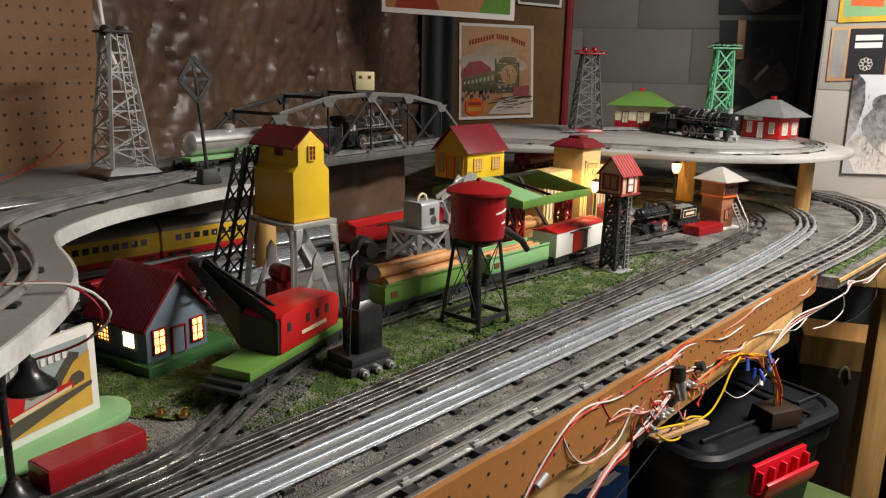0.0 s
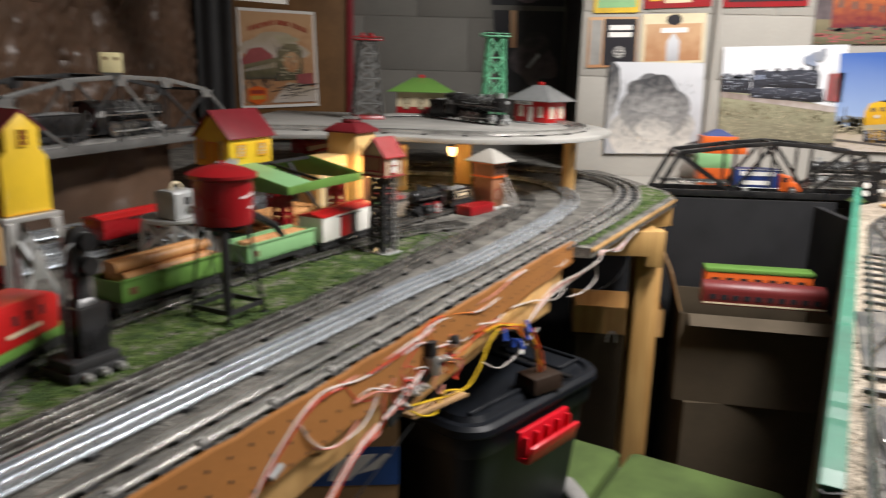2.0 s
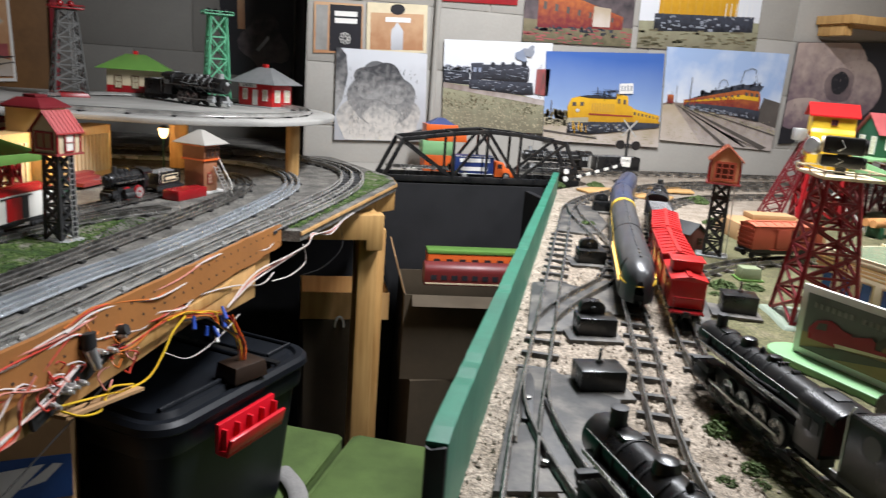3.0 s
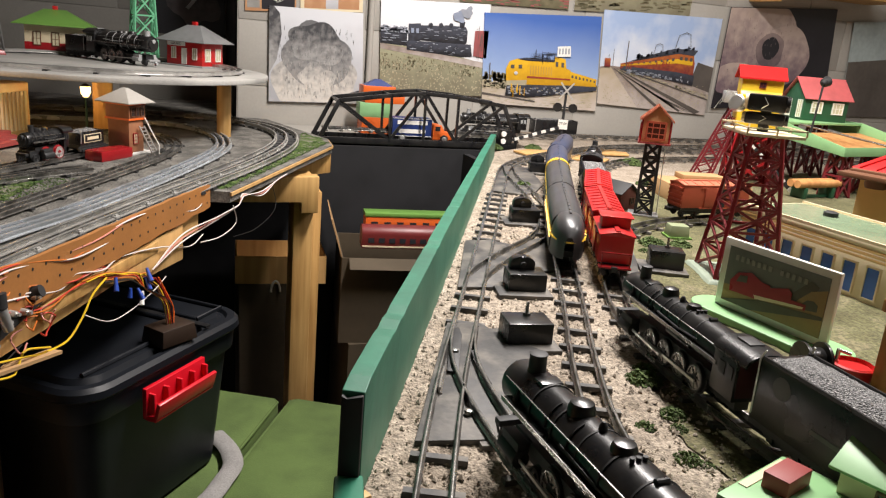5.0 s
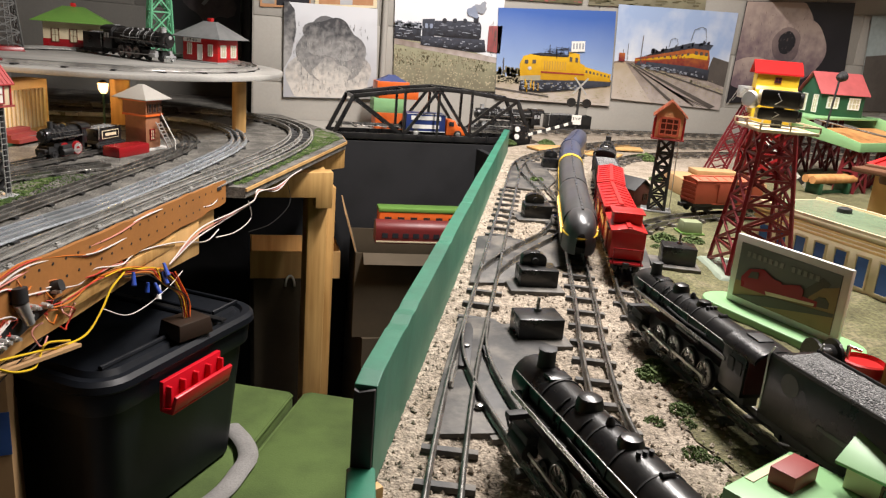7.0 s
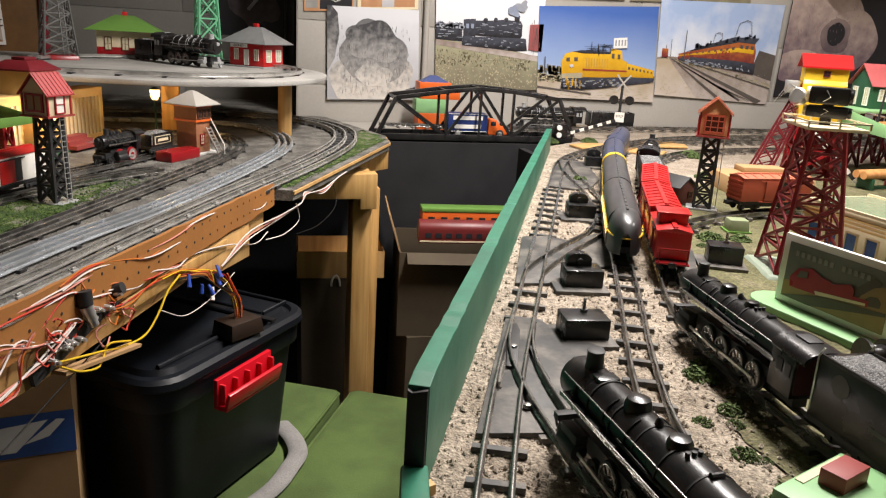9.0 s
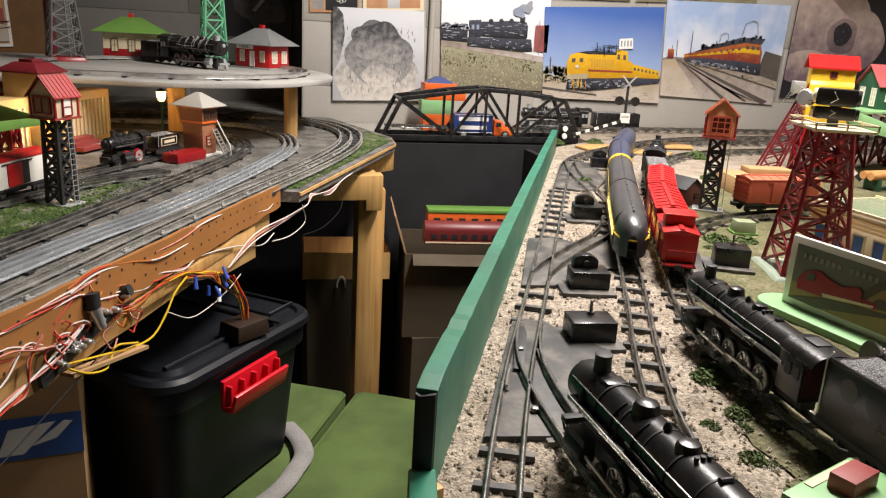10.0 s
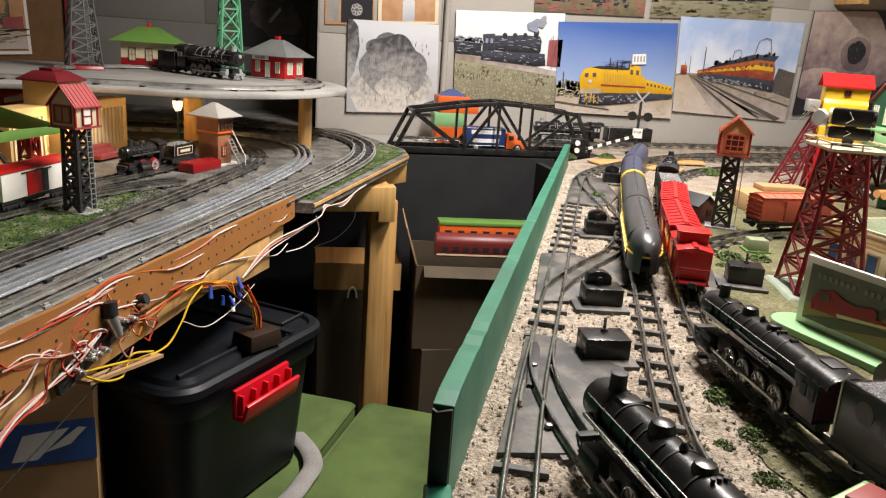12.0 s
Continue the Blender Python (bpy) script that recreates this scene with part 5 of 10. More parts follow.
for a in (-1, 1):
    p, q = Vector((-0.060 + a * 0.012, 0.075, 0.0)), Vector((-0.034 + a * 0.010, 0.040, 0.235))
    g.bar(p, q, 0.004)
    g.bar(p + Vector((-0.022, 0.010, 0)), q + Vector((-0.010, 0.004, 0)), 0.004)
    for i in range(9):
        s0, s1 = i / 9, (i + 1) / 9
        o0, o1 = Vector((-0.022, 0.01, 0)), Vector((-0.010, 0.004, 0))
        a0, b1 = p.lerp(q, s0), p.lerp(q, s1) + o0.lerp(o1, s1)
        g.bar(a0, b1, 0.0022)
        g.bar(p.lerp(q, s0) + o0.lerp(o1, s0), p.lerp(q, s1), 0.0022)
part("conveyor_truss", g, black_matt, sl, "black lattice conveyor")
part("motor", Geo().box(-0.01, 0.02, 0.0, 0.030, 0.028, 0.050).rod((-0.01, 0.0, 0.06), (-0.01, 0.03, 0.06), 0.012, None, 12), red, sl, "", 0.001)

# rotary crane on a round platform
gc = thing("gantry_crane", "grey tin crane cab on a round platform with lattice legs", "toy crane", pose(-0.243, 1.125, TABLE, 0, 0, 66))
part("base", Geo().box(0, 0, 0, 0.10, 0.09, 0.006), brown, gc, "", 0.0008)
lattice(gc, silver_paint, 0.078, 0.070, 0.056, 1, 0.006, 0.008)
part("platform", Geo().lathe([(0.052, 0.066), (0.054, 0.067), (0.054, 0.071), (0.050, 0.072), (0.02, 0.0725)], n=32), silver_paint, gc)
part("cab", Geo().prism([(-0.040, 0.073), (0.004, 0.073), (0.004, 0.116), (-0.004, 0.119), (-0.036, 0.119), (-0.040, 0.115)], "x", -0.036, 0.010), grey_paint, gc, "", 0.0012)
part("cab_frame", Geo().tube([Vector((0.010, -0.036, 0.117)), Vector((0.022, -0.036, 0.115)), Vector((0.038, -0.036, 0.090)), Vector((0.040, -0.036, 0.073))], 0.002, 6).tube([Vector((0.010, 0.0, 0.117)), Vector((0.022, 0.0, 0.115)), Vector((0.038, 0.0, 0.090)), Vector((0.040, 0.0, 0.073))], 0.002, 6), grey_paint, gc)
part("cab_window", Geo().box(-0.010, -0.0402, 0.096, 0.012, 0.001, 0.012), black_matt, gc)
part("badge", Geo().rod((-0.006, -0.0405, 0.086), (-0.006, -0.0398, 0.086), 0.008, None, 20), steel_dark, gc)
part("reel", Geo().rod((0.020, -0.030, 0.092), (0.020, -0.004, 0.092), 0.014, None, 16), red, gc, "red cable reel")
g = Geo()
for s in (-1, 1):
    y = -0.018 + s * 0.014
    g.bar((0.044, y, 0.074), (0.098, y * 0.6 - 0.01, 0.150), 0.002, 0.016)
g.bar((0.048, -0.018, 0.076), (0.098, -0.020, 0.146), 0.026, 0.002)
for s in (-1, 1):
    g.bar((0.030, -0.020 + s * 0.006, 0.118), (0.128, -0.020 + s * 0.006, 0.152), 0.002, 0.010)
part("boom", g, silver_paint, gc)
part("roof_eye", Geo().tube([Vector((-0.014 + 0.011 * math.cos(radians(a)), -0.02, 0.119 + 0.012 * math.sin(radians(a)))) for a in range(0, 181, 20)], 0.0022, 8), cream, gc)


def log_car(label, m, L, W, side_mat, load):
    c = thing("gondola_car", label, "railway car", m, "loaded gondola cars")
    z = 0.020
    part("frame", Geo().box(0, 0, z - 0.008, L, W * 0.9, 0.008).box(0, 0, z - 0.013, L * 0.5, W * 0.3, 0.006), black_matt, c, "", 0.0005)
    part("floor", Geo().box(0, 0, z, L, W, 0.003), side_mat, c)
    for s in (-1, 1):
        part("side", Geo().box(0, s * (W / 2 - 0.001), z, L, 0.002, 0.028).box(0, s * (W / 2), z + 0.026, L, 0.004, 0.003), side_mat, c, "", 0.0004)
        part("end", Geo().box(s * (L / 2 - 0.001), 0, z, 0.002, W - 0.003, 0.026), side_mat, c, "", 0.0004)
        bogie(c, s * L * 0.36, 0.032, 0.008, black_matt, steel_dark, 0.030)
        coupler(c, s * L / 2, s, 0.012)
    part("plate", Geo().box(-L * 0.40, -W / 2 - 0.0004, z + 0.008, 0.012, 0.0012, 0.009), brown, c)
    for k, (y, zz, r, l) in enumerate(load):
        part("log", Geo().rod((-l / 2, y, z + zz), (l / 2, y * 0.9, z + zz), r, r * 0.96, 14), log_wood, c, "smooth brown log")
    return c


log_car("green gondola car loaded with brown logs", pose(-0.158, 0.865, TABLE + 0.012, 0, 0, 66), 0.170, 0.050, green, [(-0.014, 0.026, 0.0085, 0.15), (0.004, 0.024, 0.008, 0.15), (0.018, 0.027, 0.008, 0.145), (-0.004, 0.040, 0.008, 0.16), (0.012, 0.040, 0.0075, 0.15)])
log_car("light green gondola car with a wooden board load", pose(-0.063, 1.061, TABLE + 0.012, 0, 0, 64), 0.155, 0.048, green_light, [(-0.010, 0.022, 0.007, 0.13), (0.006, 0.022, 0.007, 0.13)])

# water tower
wt = thing("water_tower", "dark red water tank on black lattice legs with a spout", "water tower", pose(-0.062, 0.842, TABLE, 0, 0, 66))
for k in range(4):
    a, b = ((-1, -1), (1, -1), (1, 1), (-1, 1))[k]
    part("leg", Geo().bar((a * 0.033, b * 0.033, 0), (a * 0.021, b * 0.021, 0.124), 0.0055, 0.0045).box(a * 0.033, b * 0.033, 0, 0.009, 0.009, 0.003), black_matt, wt, "", 0.0005)
for k in range(4):
    g = Geo()
    a, b = ((-1, -1), (1, -1), (1, 1), (-1, 1))[k]
    c, e = ((-1, -1), (1, -1), (1, 1), (-1, 1))[(k + 1) % 4]
    g.bar((a * 0.031, b * 0.031, 0.016), (c * 0.031, e * 0.031, 0.016), 0.003, 0.006)
    g.rod((a * 0.031, b * 0.031, 0.018), (c * 0.0215, e * 0.0215, 0.118), 0.0007, None, 6)
    g.rod((c * 0.031, e * 0.031, 0.018), (a * 0.0215, b * 0.0215, 0.118), 0.0007, None, 6)
    part("brace", g, black_matt, wt)
part("riser", Geo().rod((0, 0, 0), (0, 0, 0.125), 0.006, None, 14).lathe([(0.026, 0.118), (0.026, 0.122), (0.036, 0.124)], n=20), black, wt)
part("tank", Geo().lathe([(0.034, 0.124), (0.036, 0.125), (0.037, 0.130), (0.037, 0.181), (0.0385, 0.182), (0.0385, 0.186), (0.03, 0.187)], n=40), red, wt, "dark red cylindrical tank")
part("lid", Geo().lathe([(0.0425, 0.183), (0.0435, 0.184), (0.0435, 0.188), (0.030, 0.194), (0.010, 0.199), (0.004, 0.1995), (0.003, 0.203), (0.001, 0.204)], n=40), red, wt, "red cone lid")
part("pipe", Geo().tube([Vector((0.028, -0.012, 0.122)), Vector((0.032, -0.014, 0.128)), Vector((0.040, -0.016, 0.130))], 0.004, 8), black, wt)
part("spout", Geo().rod((0.036, -0.014, 0.132), (0.078, -0.020, 0.108), 0.0055, 0.0045, 12).rod((0.076, -0.0198, 0.109), (0.088, -0.022, 0.094), 0.0048, 0.0044, 12), black, wt)
part("chain", Geo().rod((0.038, -0.012, 0.178), (0.07, -0.019, 0.113), 0.0005, None, 5), steel_dark, wt)
g = Geo()
for z, a0, a1 in ((0.159, -102, -62), (0.145, -84, -66)):
    g.sweep([(0, 0), (0.0006, 0), (0.0006, 0.0022), (0, 0.0022)], [Vector((0.0371 * math.cos(radians(a)), 0.0371 * math.sin(radians(a)), z + 0.0001 * (a - a0))) for a in range(a0, a1 + 1, 4)])
part("title_bar", g, paper, wt)

# log loader: open green roof frame on red trestles, with a yellow house
LD = pose(-0.128, 1.372, TABLE, 0, 0, 66)
ld = thing("log_loader", "freight loader with green tin roof frame and red trestle legs", "toy building", LD)
part("base", Geo().box(0, 0, 0, 0.235, 0.20, 0.010), green_dark, ld, "", 0.001)
part("deck", Geo().box(0, 0.02, 0.010, 0.220, 0.12, 0.012), log_wood, ld, "", 0.001)
for x in (-0.085, 0.085):
    for y in (-0.07, 0.085):
        lattice(ld, red, 0.024, 0.022, 0.085, 2, 0.0035, 0.010, (x, y))
RZ = 0.095
g = Geo()
g.prism([(-0.118, RZ), (0.118, RZ), (0.118, RZ + 0.014), (0, RZ + 0.018), (-0.118, RZ + 0.014)], "y", -0.112, -0.109)
g.prism([(-0.118, RZ), (0.118, RZ), (0.118, RZ + 0.014), (-0.118, RZ + 0.014)], "y", 0.109, 0.112)
for a in (-1, 1):
    g.prism([(-0.112, RZ), (0.112, RZ), (0.112, RZ + 0.014), (0.02, RZ + 0.040), (-0.112, RZ + 0.014)], "x", a * 0.118 - 0.0015, a * 0.118 + 0.0015)
part("roof_rim", g, green, ld, "grass-green tin rim", 0.0005)
part("roof_sheet", Geo().add([(-0.118, -0.11, RZ + 0.015), (-0.118, 0.02, RZ + 0.041), (-0.05, 0.02, RZ + 0.041), (-0.05, -0.11, RZ + 0.017), (-0.118, 0.112, RZ + 0.016), (-0.05, 0.112, RZ + 0.016),
                              (-0.118, -0.11, RZ + 0.012), (-0.118, 0.02, RZ + 0.038), (-0.05, 0.02, RZ + 0.038), (-0.05, -0.11, RZ + 0.014), (-0.118, 0.112, RZ + 0.013), (-0.05, 0.112, RZ + 0.013)],
                             [(0, 1, 2, 3), (1, 4, 5, 2), (6, 9, 8, 7), (7, 8, 11, 10), (0, 3, 9, 6), (3, 2, 8, 9), (2, 5, 11, 8)]), green_light, ld)
part("ridge_beam", Geo().bar((-0.11, 0.02, RZ + 0.036), (0.115, 0.02, RZ + 0.036), 0.004, 0.006).bar((-0.012, -0.11, RZ + 0.012), (-0.012, 0.02, RZ + 0.036), 0.003, 0.005).bar((0.05, 0.02, RZ + 0.03), (0.06, -0.05, 0.03), 0.010, 0.004), black_matt, ld)
for k in range(4):
    part("log", Geo().rod((-0.09, -0.02 + k * 0.018, 0.031), (0.09, -0.02 + k * 0.018, 0.031), 0.0085, None, 12), log_wood, ld, "brown log")
gable_house("loader_house", "yellow tin house with maroon roof set on the green loader roof", LD @ pose(-0.050, 0.072, RZ + 0.036, 0, 0, 90), 0.084, 0.118, 0.056, 0.042, yellow, maroon, 0.007, None,
            [(-0.0423, -0.029, 0.016, 0.026, 0.026, 180, orange_yellow, cream_pane, (3, 4)), (-0.0423, 0.029, 0.016, 0.026, 0.026, 180, orange_yellow, cream_pane, (3, 4)),
             (-0.025, 0.0593, 0.010, 0.015, 0.039, 90, orange_yellow, cream_pane, (2, 4)), (0.025, 0.0593, 0.010, 0.015, 0.039, 90, orange_yellow, cream_pane, (2, 4))],
            (0, 0.0593, 0.0, 0.020, 0.044, 90, orange_yellow, orange))

# cream boxcar with red roof, door half open
box_car("cream tin boxcar with red roof and sliding red door", pose(0.012, 1.222, TABLE + 0.012, 0, 0, 67), 0.165, 0.050, 0.042, white, red_bright, red_bright, 0.032, door_open=True)


def hut_tower(label, m, tower_h, tw, hw, hd, hh, rise, wall_mat, side_mat, roof_mat, trim_mat, bars=(2, 1), pane_mat=None):
    h = thing("watch_hut", label, "toy building", m, "huts on lattice towers")
    part("base", Geo().box(0, 0, 0, tw * 1.9, tw * 1.5, 0.004), grey_paint, h, "", 0.0006)
    lattice(h, black_matt, tw, tw * 0.86, tower_h - 0.004, 5, 0.0034, 0.004)
    part("floor", Geo().box(0, 0, tower_h, hw * 1.15, hd * 1.2, 0.003), dusty_red, h)
    z0 = tower_h + 0.003
    part("wall", Geo().prism([(-hw / 2, z0), (hw / 2, z0), (hw / 2, z0 + hh), (0, z0 + hh + rise), (-hw / 2, z0 + hh)], "y", -hd / 2, hd / 2), wall_mat, h, "", 0.0004)
    k = rise / (hw / 2)
    o = 0.005
    part("roof", Geo().prism([(-hw / 2 - o, z0 + hh - k * o + 0.001), (0, z0 + hh + rise + 0.001), (hw / 2 + o, z0 + hh - k * o + 0.001), (hw / 2 + o, z0 + hh - k * o + 0.003), (0, z0 + hh + rise + 0.0035), (-hw / 2 - o, z0 + hh - k * o + 0.003)], "y", -hd / 2 - o, hd / 2 + o), roof_mat, h)
    g = Geo()
    for s in range(7):
        y = -hd / 2 - o + (hd + 2 * o) * (s + 0.5) / 7
        for a in (-1, 1):
            g.bar((a * (hw / 2 + o), y, z0 + hh - k * o + 0.0034), (0, y, z0 + hh + rise + 0.0036), 0.0014)
    part("roof_rib", g, roof_mat, h)
    window(h, 0, -hd / 2 - 0.0004, z0 + 0.005, hw * 0.72, hh * 0.82, -90, trim_mat, pane_mat or brown, bars)
    window(h, hw / 2 + 0.0004, 0, z0 + 0.002, hd * 0.42, hh * 0.86, 0, trim_mat, white, (1, 2), name="door")
    window(h, -hw / 2 - 0.0004, 0, z0 + 0.005, hd * 0.6, hh * 0.7, 180, trim_mat, brown, (2, 2))
    for cx, cy in ((-hw / 2, -hd / 2), (hw / 2, -hd / 2), (hw / 2, hd / 2)):
        part("corner_trim", Geo().box(cx, cy, z0, 0.003, 0.003, hh), side_mat, h)
    part("ladder", ladder(Geo(), (tw * 0.85, 0.004, 0.004), (tw * 0.75, 0.004, tower_h), 0.010, 16, 0.0012, (0, 1, 0)), silver_paint if pane_mat else dusty_red, h)
    return h


hut_tower("cream and red watch hut with red roof on black tower", pose(0.094, 1.206, TABLE, 0, 0, -32), 0.138, 0.030, 0.046, 0.046, 0.034, 0.026, cream, red, mat("hut_roof_red", (0.36, 0.03, 0.03), 0.45), red, (2, 1), mat("window_buff", (0.32, 0.20, 0.09), 0.4))
street_lamp(0.018, 1.585, "green lamp post with a glowing warm globe beside the terminal")
street_lamp(0.187, 1.905, "green lamp post with a glowing warm globe near the deck post", 0.120)

# terminal building
tm = thing("terminal_station", "buff tin railway terminal with maroon roof and fluted front", "toy building", pose(-0.040, 1.655, TABLE, 0, 0, 66))
part("base", Geo().box(0.045, -0.01, 0, 0.40, 0.10, 0.006), green_dark, tm, "", 0.0008)
part("wall", Geo().box(0.045, 0.01, 0.006, 0.39, 0.055, 0.118), buff, tm, "", 0.001)
part("tower", Geo().box(0, -0.004, 0.006, 0.080, 0.078, 0.166), buff, tm, "", 0.001)
g = Geo()
for s in (-1, 1):
    for k in range(7 if s < 0 else 13):
        part("pilaster", Geo().box(s * (0.055 + k * 0.014), -0.019, 0.02, 0.007, 0.004, 0.085), cream, tm)
part("portal", Geo().box(-0.026, -0.044, 0.006, 0.005, 0.004, 0.140).box(-0.018, -0.0445, 0.006, 0.004, 0.004, 0.132).box(0.026, -0.044, 0.006, 0.005, 0.004, 0.140).box(0.018, -0.0445, 0.006, 0.004, 0.004, 0.132).box(0, -0.044, 0.138, 0.057, 0.004, 0.006).box(0, -0.0445, 0.130, 0.04, 0.004, 0.005), buff, tm)
part("door", Geo().box(0, -0.0432, 0.006, 0.032, 0.001, 0.075), brown, tm)
part("roof", Geo().box(0, -0.004, 0.172, 0.096, 0.094, 0.004).frustum(0, -0.004, 0.176, 0.094, 0.092, 0.05, 0.048, 0.016).box(0, -0.004, 0.192, 0.036, 0.03, 0.006), maroon, tm, "", 0.0008)
part("steps", Geo().box(0.085, -0.052, 0.006, 0.085, 0.05, 0.008).box(0.085, -0.042, 0.014, 0.085, 0.035, 0.008).box(0.085, -0.035, 0.022, 0.085, 0.022, 0.008), dusty_red, tm, "brick red steps")
part("clock", Geo().rod((0.012, -0.0432, 0.118), (0.012, -0.046, 0.118), 0.007, None, 18), green_light, tm)

# brick switch tower, small engine and tender
st = thing("switch_tower", "brown brick-printed switch tower with pale tin roof", "toy building", pose(0.284, 1.690, TABLE, 0, 0, 52))
part("base", Geo().box(0, 0.012, 0, 0.075, 0.09, 0.005), deck_edge, st, "", 0.001)
part("wall", Geo().box(0, 0, 0.005, 0.042, 0.052, 0.068), brick_red, st, "", 0.0006)
part("cabin", Geo().box(0, 0, 0.073, 0.047, 0.058, 0.030), brick_red, st, "", 0.0006)
part("band", Geo().box(0, 0, 0.070, 0.050, 0.060, 0.004).box(0, 0, 0.100, 0.050, 0.060, 0.003), orange, st)
part("roof", Geo().frustum(0, 0, 0.104, 0.078, 0.086, 0.078, 0.086, 0.002).frustum(0, 0, 0.106, 0.077, 0.085, 0.008, 0.010, 0.026), block_white, st, "", 0.0005)
for k in range(3):
    window(st, -0.014 + 0.014 * k, -0.0294, 0.078, 0.011, 0.018, -90, brown, dark_pane, (2, 2))
    window(st, 0.0239, -0.018 + 0.018 * k, 0.078, 0.012, 0.018, 0, brown, dark_pane, (2, 2))
st.scale = (1.05, 1.05, 1.05)
window(st, -0.004, -0.0264, 0.022, 0.013, 0.022, -90, red, cream_pane, (2, 3))
window(st, 0.0214, 0.0, 0.022, 0.013, 0.022, 0, red, cream_pane, (2, 3))
part("stair", ladder(Geo(), (0.036, 0.042, 0.005), (0.028, -0.004, 0.062), 0.014, 9, 0.002, (1, 0, 0)).bar((0.046, 0.045, 0.02), (0.038, 0.0, 0.078), 0.0014).bar((0.046, 0.045, 0.005), (0.046, 0.045, 0.02), 0.0014), block_white, st)
part("outer_stair", ladder(Geo(), (0.012, -0.062, 0.004), (0.010, -0.031, 0.058), 0.014, 8, 0.0024, (1, 0, 0)), silver_paint, st, "pale metal stair")
part("outer_rail", Geo().bar((0.021, -0.064, 0.022), (0.019, -0.031, 0.074), 0.0018).bar((0.021, -0.064, 0.002), (0.021, -0.064, 0.022), 0.0018), paper, st)
e1 = steam_loco("small black tin steam engine with red spoked wheels and brass trim", pose(0.146, 1.528, TABLE + 0.011, 0, 0, -122), 0.105, 0.0145, 0.032, [-0.020, 0.012], 0.0125, black, black_matt, red, black, zb=0.040)
part("brass_dome", Geo().lathe([(0.006, 0.052), (0.006, 0.058), (0.003, 0.061), (0.0005, 0.0615)], -0.006, 0, 14), brass, e1, "polished brass dome")
part("brass_bell", Geo().lathe([(0.004, 0.053), (0.0028, 0.059), (0.0008, 0.061)], 0.014, 0, 12), brass, e1)
t1 = tender("small black tin tender lettered on a gold panel", pose(0.208, 1.636, TABLE + 0.011, 0, 0, -120), 0.075, 0.036, 0.024, 0.032)
part("panel", Geo().box(0, 0.0186, 0.020, 0.055, 0.001, 0.017), cream, t1)
part("panel_field", Geo().box(0, 0.0190, 0.0215, 0.050, 0.001, 0.014), black, t1)
part("number_bar", Geo().box(0, 0.0194, 0.0255, 0.036, 0.001, 0.006), cream, t1)
track("short steel siding under the small engine", [(0.038, 1.356), (0.093, 1.436), (0.148, 1.531), (0.208, 1.636), (0.268, 1.746)], TABLE + 0.001, 0.032, 3, 0.05, (0.046, 0.010, 0.003), 0.008, 0.004, steel_dark)

# red streamlined engine parked at the back, on a raised shelf
rs = thing("streamlined_engine", "red and cream tin streamlined engine standing at the back", "toy train", pose(-0.175, 1.905, 0.985, 0, 0, 72))
part("shelf", Geo().box(0, 0, -0.012, 0.24, 0.06, 0.010), cardboard, rs)
part("body", Geo().prism([(-0.024, 0.012), (0.024, 0.012), (0.024, 0.040), (0.018, 0.050), (0, 0.054), (-0.018, 0.050), (-0.024, 0.040)], "x", -0.085, 0.085), red, rs, "", 0.003)
part("stripe", Geo().prism([(-0.080, 0.018), (0.070, 0.022), (0.070, 0.030), (-0.080, 0.030)], "y", -0.0252, 0.0252), cream, rs)
for x in (-0.045, -0.012, 0.030, 0.055):
    for s in (-1, 1):
        part("wheel", Geo().lathe([(0.011, 0), (0.012, 0.002), (0.008, 0.004)], n=16, m=pose(x, s * 0.018, 0.011, -90 * s, 0, 0)), steel_dark, rs)
for x in (0.058, 0.070):
    part("cab_window", Geo().box(x, 0, 0.034, 0.007, 0.0495, 0.009), dark_pane, rs)

# truss bridge on the raised line
BR = pose(-0.602, 1.000, DECK, 0, 0, 73.7)
br = thing("truss_bridge", "grey steel toy truss bridge with arched top, far side darkened to black", "toy bridge", BR)
BLN, BW = 0.790, 0.120
n = 6
xs = [BLN * i / n for i in range(n + 1)]
arch = [0.0, 0.096, 0.122, 0.128, 0.122, 0.099, 0.0]
